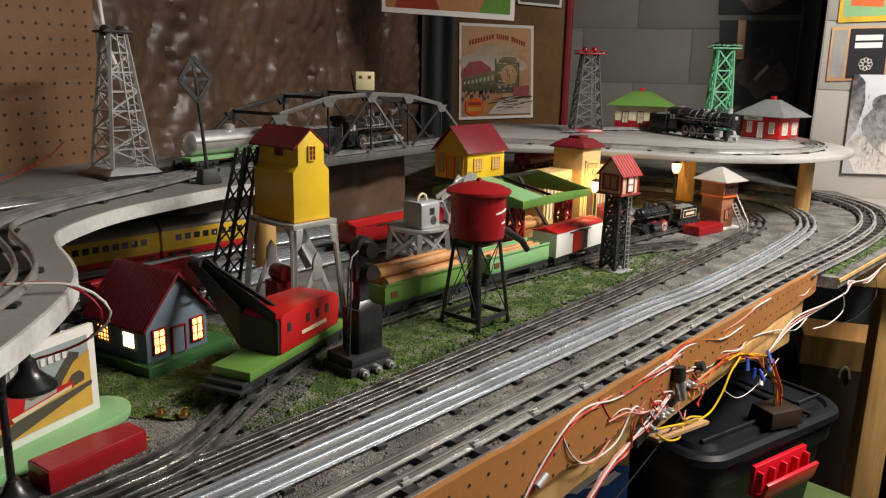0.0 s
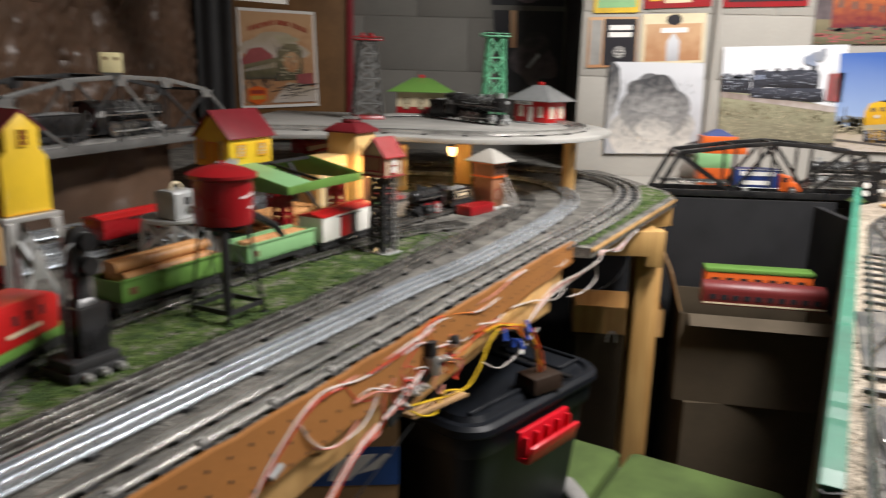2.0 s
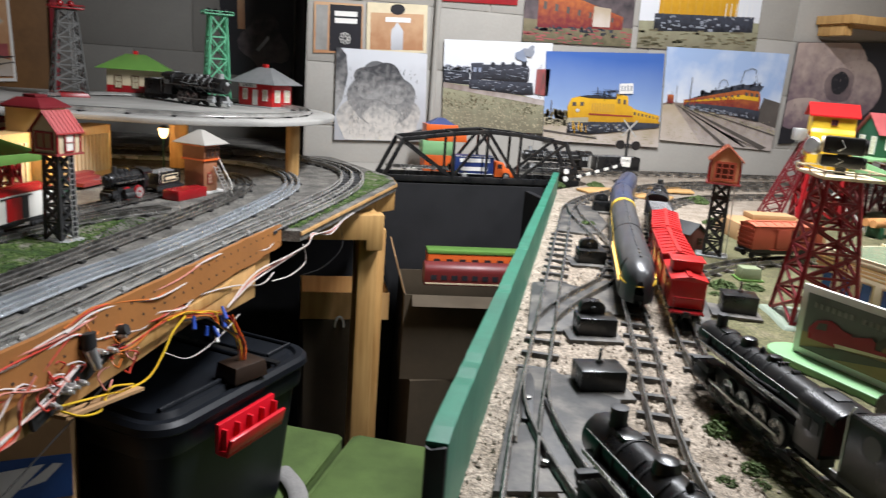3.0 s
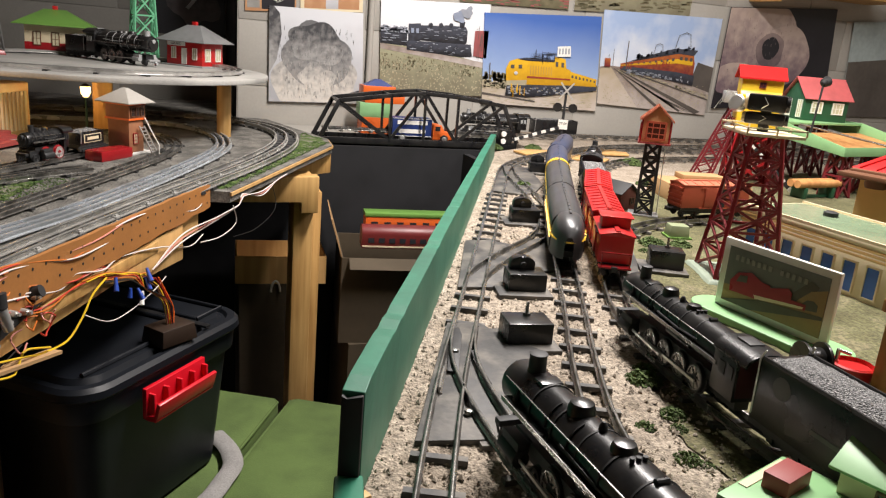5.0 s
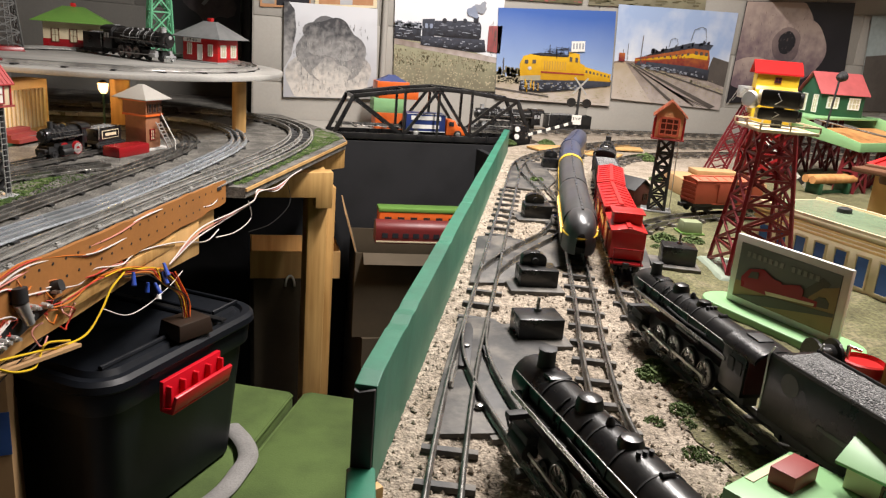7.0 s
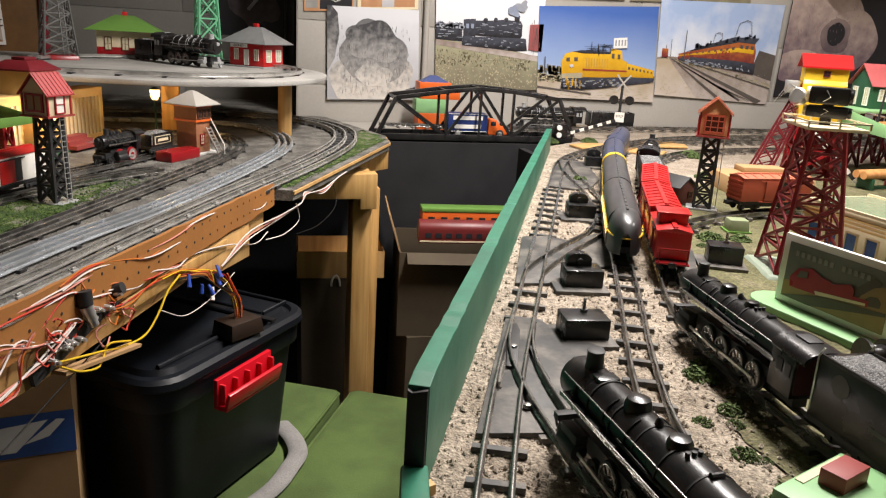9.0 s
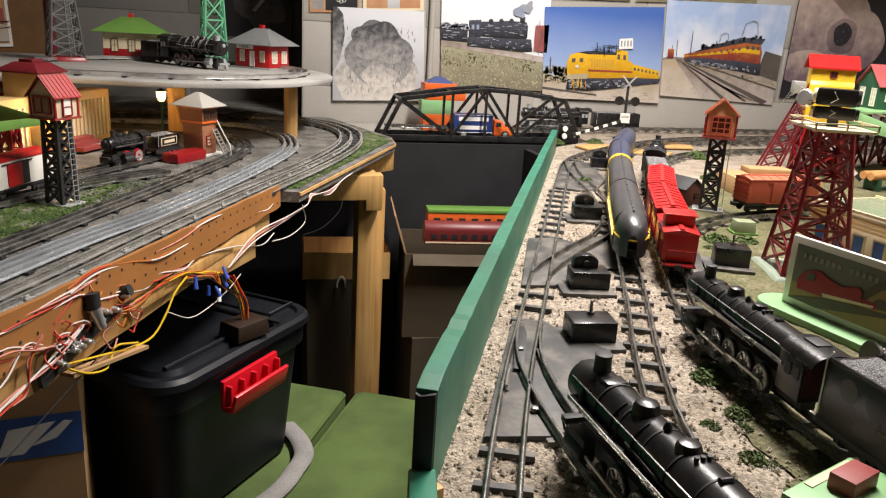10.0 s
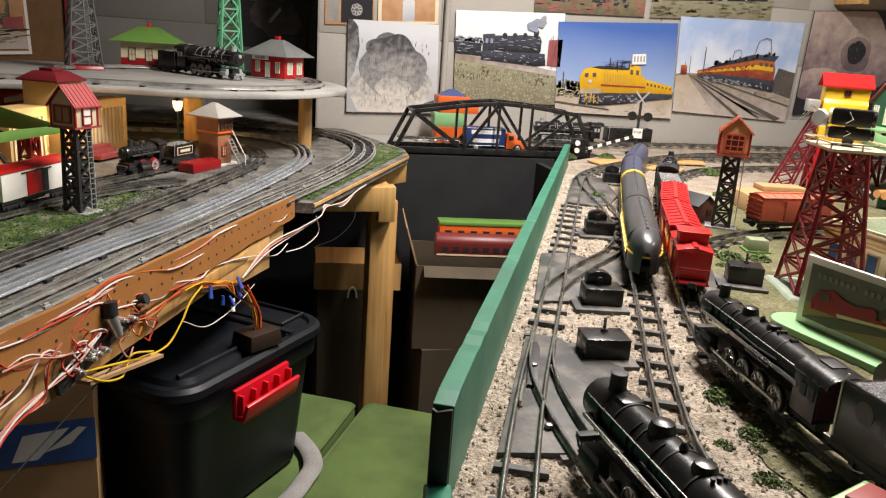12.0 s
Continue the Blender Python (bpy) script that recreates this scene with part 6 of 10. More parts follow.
# lit near truss in grey, shaded far truss in black: light set by colour
for s in (-1, 1):
    y = s * BW / 2
    for i in range(n):
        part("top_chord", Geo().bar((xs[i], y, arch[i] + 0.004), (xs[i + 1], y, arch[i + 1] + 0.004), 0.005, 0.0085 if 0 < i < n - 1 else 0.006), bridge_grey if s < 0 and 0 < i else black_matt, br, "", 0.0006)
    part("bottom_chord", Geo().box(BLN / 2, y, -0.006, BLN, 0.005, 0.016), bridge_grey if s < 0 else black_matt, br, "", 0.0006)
    for i in range(1, n):
        part("post", Geo().bar((xs[i], y, 0), (xs[i], y, arch[i]), 0.003, 0.003), black_matt, br)
    for i in range(1, n - 1):
        a, b = (i, i + 1) if i % 2 else (i + 1, i)
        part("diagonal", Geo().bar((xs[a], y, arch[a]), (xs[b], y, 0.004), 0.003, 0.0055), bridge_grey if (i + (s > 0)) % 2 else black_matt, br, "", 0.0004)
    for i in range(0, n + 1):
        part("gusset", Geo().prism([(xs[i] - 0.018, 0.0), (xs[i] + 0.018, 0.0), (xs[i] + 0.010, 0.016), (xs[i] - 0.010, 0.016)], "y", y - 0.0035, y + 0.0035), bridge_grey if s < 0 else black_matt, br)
        if 0 < i < n:
            part("gusset", Geo().prism([(xs[i] - 0.021, arch[i] + 0.003), (xs[i] + 0.021, arch[i] + 0.003), (xs[i] + 0.010, arch[i] - 0.013), (xs[i] - 0.010, arch[i] - 0.013)], "y", y - 0.0032, y + 0.0032), bridge_grey if s < 0 else black_matt, br)
for i in range(1, n):
    part("cross_beam", Geo().box(xs[i], 0, arch[i] + 0.001, 0.006, BW, 0.006), black_matt, br)
part("floor", Geo().box(BLN / 2, 0, -0.008, BLN, BW - 0.012, 0.004), steel_dark, br)
bh = thing("bridge_cabin", "small cream tin cabin on top of the truss bridge", "toy building", BR @ pose(BLN * 0.482, -BW / 2 + 0.004, arch[3] + 0.010, 0, 0, -50))
part("wall", Geo().box(0, 0, 0.002, 0.038, 0.020, 0.037), cream_bright, bh, "", 0.0006)
part("cabin_window", Geo().box(-0.009, -0.0102, 0.025, 0.006, 0.001, 0.006), brown, bh)
part("cabin_window", Geo().box(0.009, -0.0102, 0.025, 0.006, 0.001, 0.006), brown, bh)
part("bracket", Geo().frustum(0, 0, -0.012, 0.018, 0.014, 0.036, 0.02, 0.014), bridge_grey, bh)
part("mast", Geo().bar((-0.022, 0, 0), (-0.030, 0, 0.046), 0.003), black_matt, bh)


def flood_tower(label, m, w0, w1, h, leg_mat, plat_mat, lamps, base=None, levels=5, t=0.004, with_ladder=True, railing=True, plat=1.0, leg=1.4, zigzag=False, plinth=None):
    f = thing("floodlight_tower", label, "floodlight tower", m, "floodlight towers")
    if base:
        part("base", Geo().frustum(0, 0, 0, base[0], base[0], base[0] * 0.92, base[0] * 0.92, base[1]), base[2], f, "", 0.001)
    z0 = base[1] if base else 0
    if plinth:
        part("plinth", Geo().frustum(0, 0, z0, plinth, plinth, w0 * 1.02, w0 * 1.02, 0.010), leg_mat, f, "", 0.0006)
        z0 += 0.010
    lattice(f, leg_mat, w0, w1, h - z0, levels, t, z0, (0, 0), leg, zigzag)
    part("platform", Geo().box(0, 0, h, w1 * 1.9 * plat, w1 * 1.5 * plat, 0.004), plat_mat, f, "", 0.0006)
    if railing:
        g = Geo()
        a, b = w1 * 0.95 * plat, w1 * 0.75 * plat
        for s in (-1, 1):
            g.box(s * a, 0, h + 0.010, 0.002, b * 2, 0.002).box(0, s * b, h + 0.010, a * 2, 0.002, 0.002)
            for k in (-1, 0, 1):
                g.box(s * a, k * b, h + 0.004, 0.002, 0.002, 0.008).box(k * a, s * b, h + 0.004, 0.002, 0.002, 0.008)
        part("railing", g, plat_mat, f)
    if with_ladder:
        part("ladder", ladder(Geo(), (w0 * 0.15, -w0 * 0.52, z0), (w1 * 0.15, -w1 * 0.56, h), 0.012, 18, 0.0018), leg_mat, f)
    for (x, y, z, face, mm) in lamps:
        l = part("lamp_head", Geo().lathe([(0.003, -0.009), (0.0065, -0.0065), (0.0085, 0.0), (0.009, 0.0045), (0.0078, 0.0052)], n=18, m=pose(x, y, h + z, 0, 75, face)).rod((x, y, h), (x, y, h + z), 0.002, None, 8), mm, f)
        part("lens", Geo().lathe([(0.0079, 0.0050), (0.006, 0.0062)], n=18, m=pose(x, y, h + z, 0, 75, face)), silver_paint, l)
    return f


flood_tower("tall silver grey lattice floodlight tower on a black base", pose(-0.708, 0.935, DECK, 0, 0, 66), 0.072, 0.027, 0.232, tower_grey, black_matt, [(-0.014, -0.004, 0.003, 100, black_matt), (0.014, 0.004, 0.003, 40, black_matt)], (0.112, 0.006, black), 7, 0.0026, True, False, 1.0, 2.1, True, 0.092)
flood_tower("grey lattice floodlight tower with red lamp platform", pose(-0.098, 2.30, DECK, 0, 0, 20), 0.085, 0.044, 0.236, bridge_grey, red, [(-0.014, 0, 0.014, 80, red), (0.014, 0, 0.014, 110, red)], (0.094, 0.012, red), 6, 0.0035)
flood_tower("mint green lattice floodlight tower with lamps", pose(0.298, 2.47, DECK, 0, 0, 12), 0.070, 0.046, 0.262, mint, mint, [(-0.026, 0, 0.010, 70, black), (0.026, 0, 0.010, 110, black), (0, 0.02, 0.010, 90, black)], None, 4, 0.0046, False)

# diamond sign mast and transformer
dm = thing("diamond_signal", "black diamond-shaped signal on a tall mast", "railway signal", pose(-0.528, 0.915, DECK, -3.1, -3.3, 60))
part("base", Geo().frustum(0, 0, 0, 0.034, 0.028, 0.024, 0.020, 0.024), black_matt, dm, "", 0.0008)
part("mast", Geo().rod((0, 0, 0.02), (0, 0, 0.165), 0.0030, 0.0024, 10), black_matt, dm)
c = 0.163
for p, q, w, h in (((0, -0.034), (0.026, 0), 0.004, 0.007), ((0.026, 0), (0, 0.034), 0.004, 0.007), ((0, 0.034), (-0.026, 0), 0.004, 0.007), ((-0.026, 0), (0, -0.034), 0.004, 0.007), ((-0.024, 0), (0.024, 0), 0.0025, 0.005), ((0, -0.03), (0, 0.03), 0.005, 0.0025)):
    part("diamond_bar", Geo().bar((p[0], 0, c + p[1]), (q[0], 0, c + q[1]), w, h), black_matt, dm)

# stations on the raised loop
def hip_station(label, m, w, d, h, rise, low_mat, wall_mat, roof_mat, over, win_frame, arched=False, sign=None):
    s = thing("toy_station", label, "toy station", m, "stations on the raised loop")
    part("base", Geo().box(0, 0, 0, w * 1.18, d * 1.3, 0.004), grey_paint, s, "", 0.0006)
    part("plinth", Geo().box(0, 0, 0.004, w * 1.01, d * 1.01, h * 0.36), low_mat, s, "", 0.0004)
    part("wall", Geo().box(0, 0, 0.004 + h * 0.36, w, d, h * 0.64), wall_mat, s, "", 0.0004)
    z = h + 0.004
    part("roof", Geo().frustum(0, 0, z - 0.002, w + 2 * over, d + 2 * over, w + 2 * over, d + 2 * over, 0.0025).frustum(0, 0, z, w + 2 * over, d + 2 * over, w * 0.36, d * 0.12, rise), roof_mat, s, "", 0.0006)
    part("chimney", Geo().box(0, 0, z + rise - 0.004, 0.014, 0.012, 0.014), red_bright, s, "red chimney", 0.0006)
    for k in (-1, 0, 1):
        if k or not arched:
            window(s, k * w * 0.3, -d / 2 - 0.0006, h * 0.30, w * 0.13, h * 0.5, -90, win_frame, cream_pane, (2, 2))
    if arched:
        window(s, 0, -d / 2 - 0.0006, 0.006, w * 0.14, h * 0.68, -90, win_frame, white, (1, 1), name="door")
        for k in (-1, 1):
            window(s, w / 2 + 0.0006, k * d * 0.25, h * 0.25, d * 0.26, h * 0.55, 0, win_frame, cream_pane, (2, 2))
            window(s, -w / 2 - 0.0006, k * d * 0.25, h * 0.25, d * 0.26, h * 0.55, 180, win_frame, cream_pane, (2, 2))
    return s


hip_station("cream and red tin station with a wide green roof", pose(0.058, 2.490, DECK, 0, 0, 3), 0.160, 0.085, 0.078, 0.044, red, cream, green, 0.030, brown)
gst = hip_station("red and white tin station with grey hip roof", pose(0.443, 2.335, DECK, 0, 0, -38), 0.120, 0.098, 0.066, 0.046, red_bright, red_bright, mat("slate_grey", (0.20, 0.205, 0.205), 0.5), 0.024, white, True)
part("sign_board", Geo().box(-0.026, -0.0515, 0.056, 0.060, 0.002, 0.011), paper, gst)
text_part("station_name", "GIRARD", 0.0100, pose(-0.026, -0.0528, 0.0615, 90, 0, 0), black_matt, gst)
steam_loco("black cast steam engine with many pipes on the raised loop", pose(0.252, 2.245, DECK + 0.003, 0, 0, -50), 0.25, 0.0225, 0.032, [-0.055, -0.022, 0.011], 0.0175, black, grey_paint, None, black, zb=0.056)
tender("black tender behind the engine on the raised loop", pose(0.135, 2.390, DECK + 0.003, 0, 0, -44), 0.075, 0.050, 0.040, 0.032)

box_car("dark red car half hidden behind the cottage", pose(-0.500, 0.715, TABLE + 0.012, 0, 0, 76), 0.17, 0.048, 0.030, red, red, red, 0.032)
box_car("red car standing behind the coal tower", pose(-0.335, 1.20, TABLE + 0.012, 0, 0, 66), 0.20, 0.050, 0.032, red, red_bright, red, 0.032)

# ---------------------------------------------------------------- upper train, standing by the bridge
def path_at(pts, z, s):
    """Place and heading at s metres along a plan line."""
    P = spline(pts, 0.01)
    for p, q in zip(P, P[1:]):
        L = (q - p).length
        if s <= L:
            c = p.lerp(q, s / L)
            return c, math.degrees(math.atan2(q.y - p.y, q.x - p.x))
        s -= L
    return P[-1], 0.0


def on_path(pts, z, s, L):
    """Pose of a car of length L whose middle lies s metres along the line."""
    a, _ = path_at(pts, z, s - L * 0.34)
    b, _ = path_at(pts, z, s + L * 0.34)
    c = (a + b) / 2
    return pose(c.x, c.y, z, 0, 0, math.degrees(math.atan2(b.y - a.y, b.x - a.x)))


def railcar(label, m, L, W, H):
    """Yellow tin streamliner car: red skirt, yellow side, grey roof, dark windows."""
    c = thing("railcar", label, "railway car", m, "yellow streamlined train")
    part("skirt", Geo().box(0, 0, 0.004, L * 0.985, W * 0.94, 0.012), red_bright, c, "red skirt", 0.0006)
    part("body", Geo().box(0, 0, 0.016, L, W, H * 0.56), tower_yellow, c, "yellow sides", 0.001)
    z = 0.016 + H * 0.56
    part("roof", Geo().prism([(W / 2 * math.cos(radians(a)), z + H * 0.26 * math.sin(radians(a))) for a in range(0, 181, 12)], "x", -L * 0.497, L * 0.497), coach_roof, c, "grey rounded roof", 0.0006)
    for s in (-1, 1):
        for i in range(10):
            part("window", Geo().box(-L * 0.36 + i * L * 0.08, s * W / 2, 0.016 + H * 0.25, L * 0.052, 0.0012, H * 0.17), dark_pane, c)
        bogie(c, s * L * 0.34, 0.036, 0.008, black_matt, steel_dark, 0.03)
    return c


coach_roof = mat("coach_roof", (0.20, 0.19, 0.16), 0.5, 0.2, 0.12, 80, 0.02, 0.4)
tower_yellow = mat("railcar_yellow", (0.72, 0.46, 0.03), 0.4, 0, 0.08, 60, 0.02, 0.3)
railcar("yellow and red tin streamlined railcar under the raised deck", pose(-0.614, 1.040, TABLE + 0.013, 0, 0, 64), 0.215, 0.050, 0.062)
railcar("yellow and red tin streamlined railcar under the raised deck", pose(-0.705, 0.848, TABLE + 0.013, 0, 0, 65), 0.200, 0.050, 0.062)

UZ = DECK + 0.012
steam_loco("black cast steam engine standing inside the truss bridge", on_path(upper, UZ, 1.475, 0.2), 0.205, 0.0195, 0.032, [-0.045, -0.018, 0.009], 0.0155, black, grey_paint, None, black, zb=0.050)
tender("black tender lettered in silver on the raised track", on_path(upper, UZ, 1.29, 0.14), 0.135, 0.046, 0.034, 0.032)
tk = thing("tank_car", "silver tank car on a green frame on the raised track", "railway car", on_path(upper, UZ, 1.075, 0.2))
part("frame", Geo().box(0, 0, 0.014, 0.21, 0.044, 0.006), green_light, tk, "green frame", 0.0005)
part("tank", Geo().lathe([(0.002, -0.098), (0.014, -0.096), (0.0205, -0.090), (0.0205, 0.090), (0.014, 0.096), (0.002, 0.098)], n=26, m=pose(0, 0, 0.042, 0, 90, 0)), silver_paint, tk, "silver tank")
part("dome", Geo().lathe([(0.011, 0.058), (0.011, 0.068), (0.008, 0.071), (0.001, 0.072)], n=16), silver_paint, tk)
for s in (-1, 1):
    bogie(tk, s * 0.07, 0.032, 0.008, black_matt, steel_dark, 0.03)
    part("hand_rail", Geo().rod((-0.09, s * 0.023, 0.046), (0.09, s * 0.023, 0.046), 0.0008, None, 6), silver_paint, tk)
    coupler(tk, s * 0.105, s)

# ---------------------------------------------------------------- right table: turnouts
def turnout_box(label, x, y, a, pin=True, tall=0.022):
    b = thing("switch_machine", label, "switch machine", pose(x, y, 0.899, 0, 0, a), "black switch machines")
    part("base", Geo().box(0, 0, 0, 0.068, 0.060, 0.005), tie_dusty, b, "", 0.0008)
    part("housing", Geo().box(0.004, 0.004, 0.005, 0.048, 0.036, tall), black, b, "", 0.0012)
    if pin:
        part("pin", Geo().rod((0.006, 0.012, tall + 0.005), (0.006, 0.012, tall + 0.020), 0.0018, None, 8).rod((0.006, 0.012, tall + 0.005), (0.006, 0.012, tall + 0.008), 0.004, None, 10), steel_dark, b)
    else:
        part("lamp_house", Geo().prism([(-0.016, tall + 0.005), (0.016, tall + 0.005)] + [(0.016 * math.cos(radians(q)), tall + 0.013 + 0.009 * math.sin(radians(q))) for q in range(0, 181, 20)], "y", 0.006, 0.020), black, b, "", 0.0008)
        part("knob", Geo().rod((0, 0.004, tall + 0.012), (0, 0.000, tall + 0.012), 0.004, None, 12), black_matt, b)
    return b


turnout_box("black switch machine with an upright pin", 0.718, 0.579, -8)
turnout_box("black switch machine with a round knob", 0.789, 0.735, -12, False)
turnout_box("black switch machine with a round knob in the gravel", 0.947, 1.078, -14, False)
turnout_box("black switch machine far along the tracks", 1.212, 1.565, -18, False)
turnout_box("black switch machine beside the curved siding", 1.047, 0.808, -26, True, 0.026)


def turnout_plate(label, pts):
    t = thing("turnout_plate", label, "turnout", pose(0, 0, 0.8985), "black turnout plates")
    part("plate", Geo().prism(pts, "z", 0, 0.0055), tie_dusty, t, "", 0.0008)
    return t


xa = lambda y: 0.671 + 0.479 * (y - 0.622)
turnout_plate("black turnout base under the two-rail track", [(0.549, 0.405), (0.610, 0.396), (0.660, 0.44), (0.700, 0.50), (0.730, 0.545), (0.700, 0.600), (0.690, 0.630), (0.655, 0.634), (0.588, 0.490)])
turnout_plate("black turnout base before the crossover", [(0.708, 0.747), (0.752, 0.742), (0.800, 0.79), (0.876, 0.806), (0.900, 0.850), (0.945, 0.930), (0.925, 0.968), (0.868, 0.925), (0.838, 0.959), (0.797, 0.957)])
turnout_plate("black turnout base at the far end", [(0.996, 1.330), (1.050, 1.300), (1.086, 1.315), (1.150, 1.405), (1.215, 1.62), (1.170, 1.64), (1.128, 1.606)])
turnout_plate("black turnout base between two tracks", [(0.893, 0.847), (0.926, 0.845), (1.182, 1.329), (1.135, 1.327), (1.000, 1.060)])
turnout_plate("black turnout base on the curved line", [(0.915, 0.730), (0.965, 0.738), (1.020, 0.830), (1.075, 0.935), (1.109, 1.056), (1.050, 1.022)])
frog = thing("turnout_frog", "worn steel frog and guard rails of a turnout", "turnout", pose(0, 0, 0.9045))
part("guard_rail", Geo().sweep(RAIL_T(0.006, 0.003), [Vector((0.592, 0.475, 0)), Vector((0.599, 0.492, 0)), Vector((0.610, 0.515, 0))]), steel_dark, frog)
part("wing_rail", Geo().sweep(RAIL_T(0.005, 0.003), [Vector((0.650, 0.548, 0)), Vector((0.643, 0.510, 0)), Vector((0.640, 0.478, 0))]), tie_black, frog)
part("point_plate", Geo().prism([(0.612, 0.512), (0.622, 0.508), (0.656, 0.592), (0.660, 0.612), (0.648, 0.606)], "z", 0.001, 0.003), tie_black, frog, "", 0.0004)
part("screw", Geo().lathe([(0.004, 0.001), (0.0035, 0.004), (0.001, 0.0046)], 0.604, 0.436, 10), steel_dark, frog)
part("screw", Geo().lathe([(0.004, 0.003), (0.0035, 0.005), (0.001, 0.0056)], 0.634, 0.552, 10), steel, frog)

# ---------------------------------------------------------------- right table: trains
RZ2 = 0.914
steam_loco("large black die-cast steam engine seen from above on the siding", pose(0.6185, 0.254, RZ2, 0, 0, 91), 0.25, 0.0178, 0.022, [-0.055, -0.022, 0.011, 0.040], 0.0135, black, black_matt, None, black, zb=0.050)
steam_loco("large black die-cast steam engine on the curved track", pose(0.8315, 0.471, RZ2, 0, 0, 83.5), 0.226, 0.0160, 0.022, [-0.048, -0.020, 0.008, 0.035], 0.0130, black, black_matt, None, black, zb=0.046)
t2 = tender("long black tender with a speckled grey coal load", pose(0.826, 0.262, RZ2, 0, 0, 88.5), 0.175, 0.046, 0.050, 0.022)
part("emblem", Geo().rod((0.06, 0.0228, 0.052), (0.06, 0.0234, 0.052), 0.009, None, 20), mat("faded_grey", (0.09, 0.09, 0.088), 0.5), t2)
part("title_bar", Geo().box(-0.015, 0.0232, 0.034, 0.085, 0.0006, 0.0035), mat("faded_grey", (0.09, 0.09, 0.088), 0.5), t2)


def rounded_body(g, W, H, L, x0=None, x1=None, z=0.010):
    x0, x1 = (-L / 2 if x0 is None else x0), (L / 2 if x1 is None else x1)
    prof = [(-W / 2, z), (W / 2, z), (W / 2, z + H * 0.62)] + [(W / 2 * math.cos(radians(a)), z + H * 0.62 + H * 0.38 * math.sin(radians(a))) for a in range(12, 180, 12)] + [(-W / 2, z + H * 0.62)]
    return g.prism(prof, "x", x0, x1)


def coach(label, m, L, W, H, roof_mat, side_mat, stripe_mat, nose=0, band=0, windows=None):
    c = thing("passenger_car", label, "railway car", m, "streamlined passenger train")
    part("body", rounded_body(Geo(), W, H * 0.985, L - 0.004, -L / 2 + 0.002, (L / 2 - (0.05 if nose else 0.002))), roof_mat, c, "", 0.0006)
    for s in (-1, 1):
        part("side_panel", Geo().box(-0.02 if nose else 0, s * (W / 2), 0.012, L * (0.86 if nose else 0.97), 0.0016, H * 0.42), side_mat, c)
        part("stripe", Geo().box(-0.02 if nose else 0, s * (W / 2 + 0.0004), 0.010 + H * 0.50, L * (0.86 if nose else 0.97), 0.0014, H * 0.035), stripe_mat, c)
        if windows:
            for i in range(9):
                part("window", Geo().box(-L * 0.42 + i * L * 0.092, s * (W / 2 + 0.0006), 0.010 + H * 0.30, L * 0.055, 0.0016, H * 0.16), windows, c)
        if not nose or s < 0:
            bogie(c, s * L * 0.36, 0.022, 0.007, black_matt, black_matt, 0.028)
    if nose:
        vs, fs = [], []
        nseg, ring = 9, 17
        for i in range(nseg + 1):
            t = i / nseg
            q = math.sqrt(max(0.0, 1 - t * t)) if i < nseg else 0.02
            x = L / 2 - 0.051 + 0.055 * t
            for j in range(ring):
                a = math.pi * j / (ring - 1)
                cx, cz = math.cos(a), math.sin(a)
                yy = W / 2 * (abs(cx) ** 0.7) * (1 if cx > 0 else -1) * (0.25 + 0.75 * q)
                vs.append((x, yy, 0.010 + (H * 0.985) * (cz ** 0.6) * (0.55 + 0.45 * q)))
        for i in range(nseg):
            for j in range(ring - 1):
                k2 = i * ring + j
                fs.append((k2, k2 + 1, k2 + ring + 1, k2 + ring))
        part("rounded_end", Geo().add(vs, fs), roof_mat, c, "rounded shining end", 0, 60)
        part("end_band", Geo().tube([Vector((L / 2 - 0.05 + 0.054 * math.sin(radians(a)), (W / 2 + 0.0008) * math.cos(radians(a)) * (1 if a < 60 or a > 120 else 0.9), 0.010 + H * 0.42)) for a in range(0, 181, 15)], 0.0014, 6), stripe_mat, c)
        part("bogie_cover", Geo().box(L * 0.30, 0, 0.004, 0.05, W * 0.8, 0.008), black_matt, c)
    if band:
        part("end_cover", rounded_body(Geo(), W + 0.002, H, 0.02, -L / 2, -L / 2 + 0.026), stripe_mat, c)
    g = Geo()
    for i in range(10):
        g.box(-L * 0.42 + i * L * 0.085, 0, 0.010 + H * 0.975, L * 0.05, 0.003, 0.0018)
    part("roof_vent", g, roof_mat, c)
    part("roof_seam", Geo().box(-0.02 if nose else 0, 0, 0.010 + H * 0.984, L * (0.82 if nose else 0.96), 0.0012, 0.0012), steel_dark, c)
    return c


coach_grey = mat("coach_grey", (0.085, 0.085, 0.088), 0.33, 0.3, 0.1, 80, 0.02, 0.2)
coach_side = mat("coach_side", (0.10, 0.095, 0.09), 0.4, 0.2)
coach_blue = mat("coach_blue", (0.055, 0.065, 0.115), 0.34, 0.1, 0.08, 80, 0.02, 0.2)
stripe_yellow = mat("stripe_yellow", (0.72, 0.47, 0.03), 0.4)
Bs = spline(B, 0.01)


def s_of(pts, y):
    P = spline(pts, 0.01)
    s = 0.0
    for p, q in zip(P, P[1:]):
        if (p.y - y) * (q.y - y) <= 0:
            return s
        s += (q - p).length
    return s


def reverse_on(pts, z, s, L):
    return on_path(pts, z, s, L) @ pose(0, 0, 0, 0, 0, 180)


s0 = s_of(B, 0.80)
coach("grey streamlined observation car with a rounded end and lit windows", reverse_on(B, RZ2, s0 + 0.14, 0.27), 0.285, 0.048, 0.056, coach_grey, coach_side, stripe_yellow, 1, 0, lit_window)
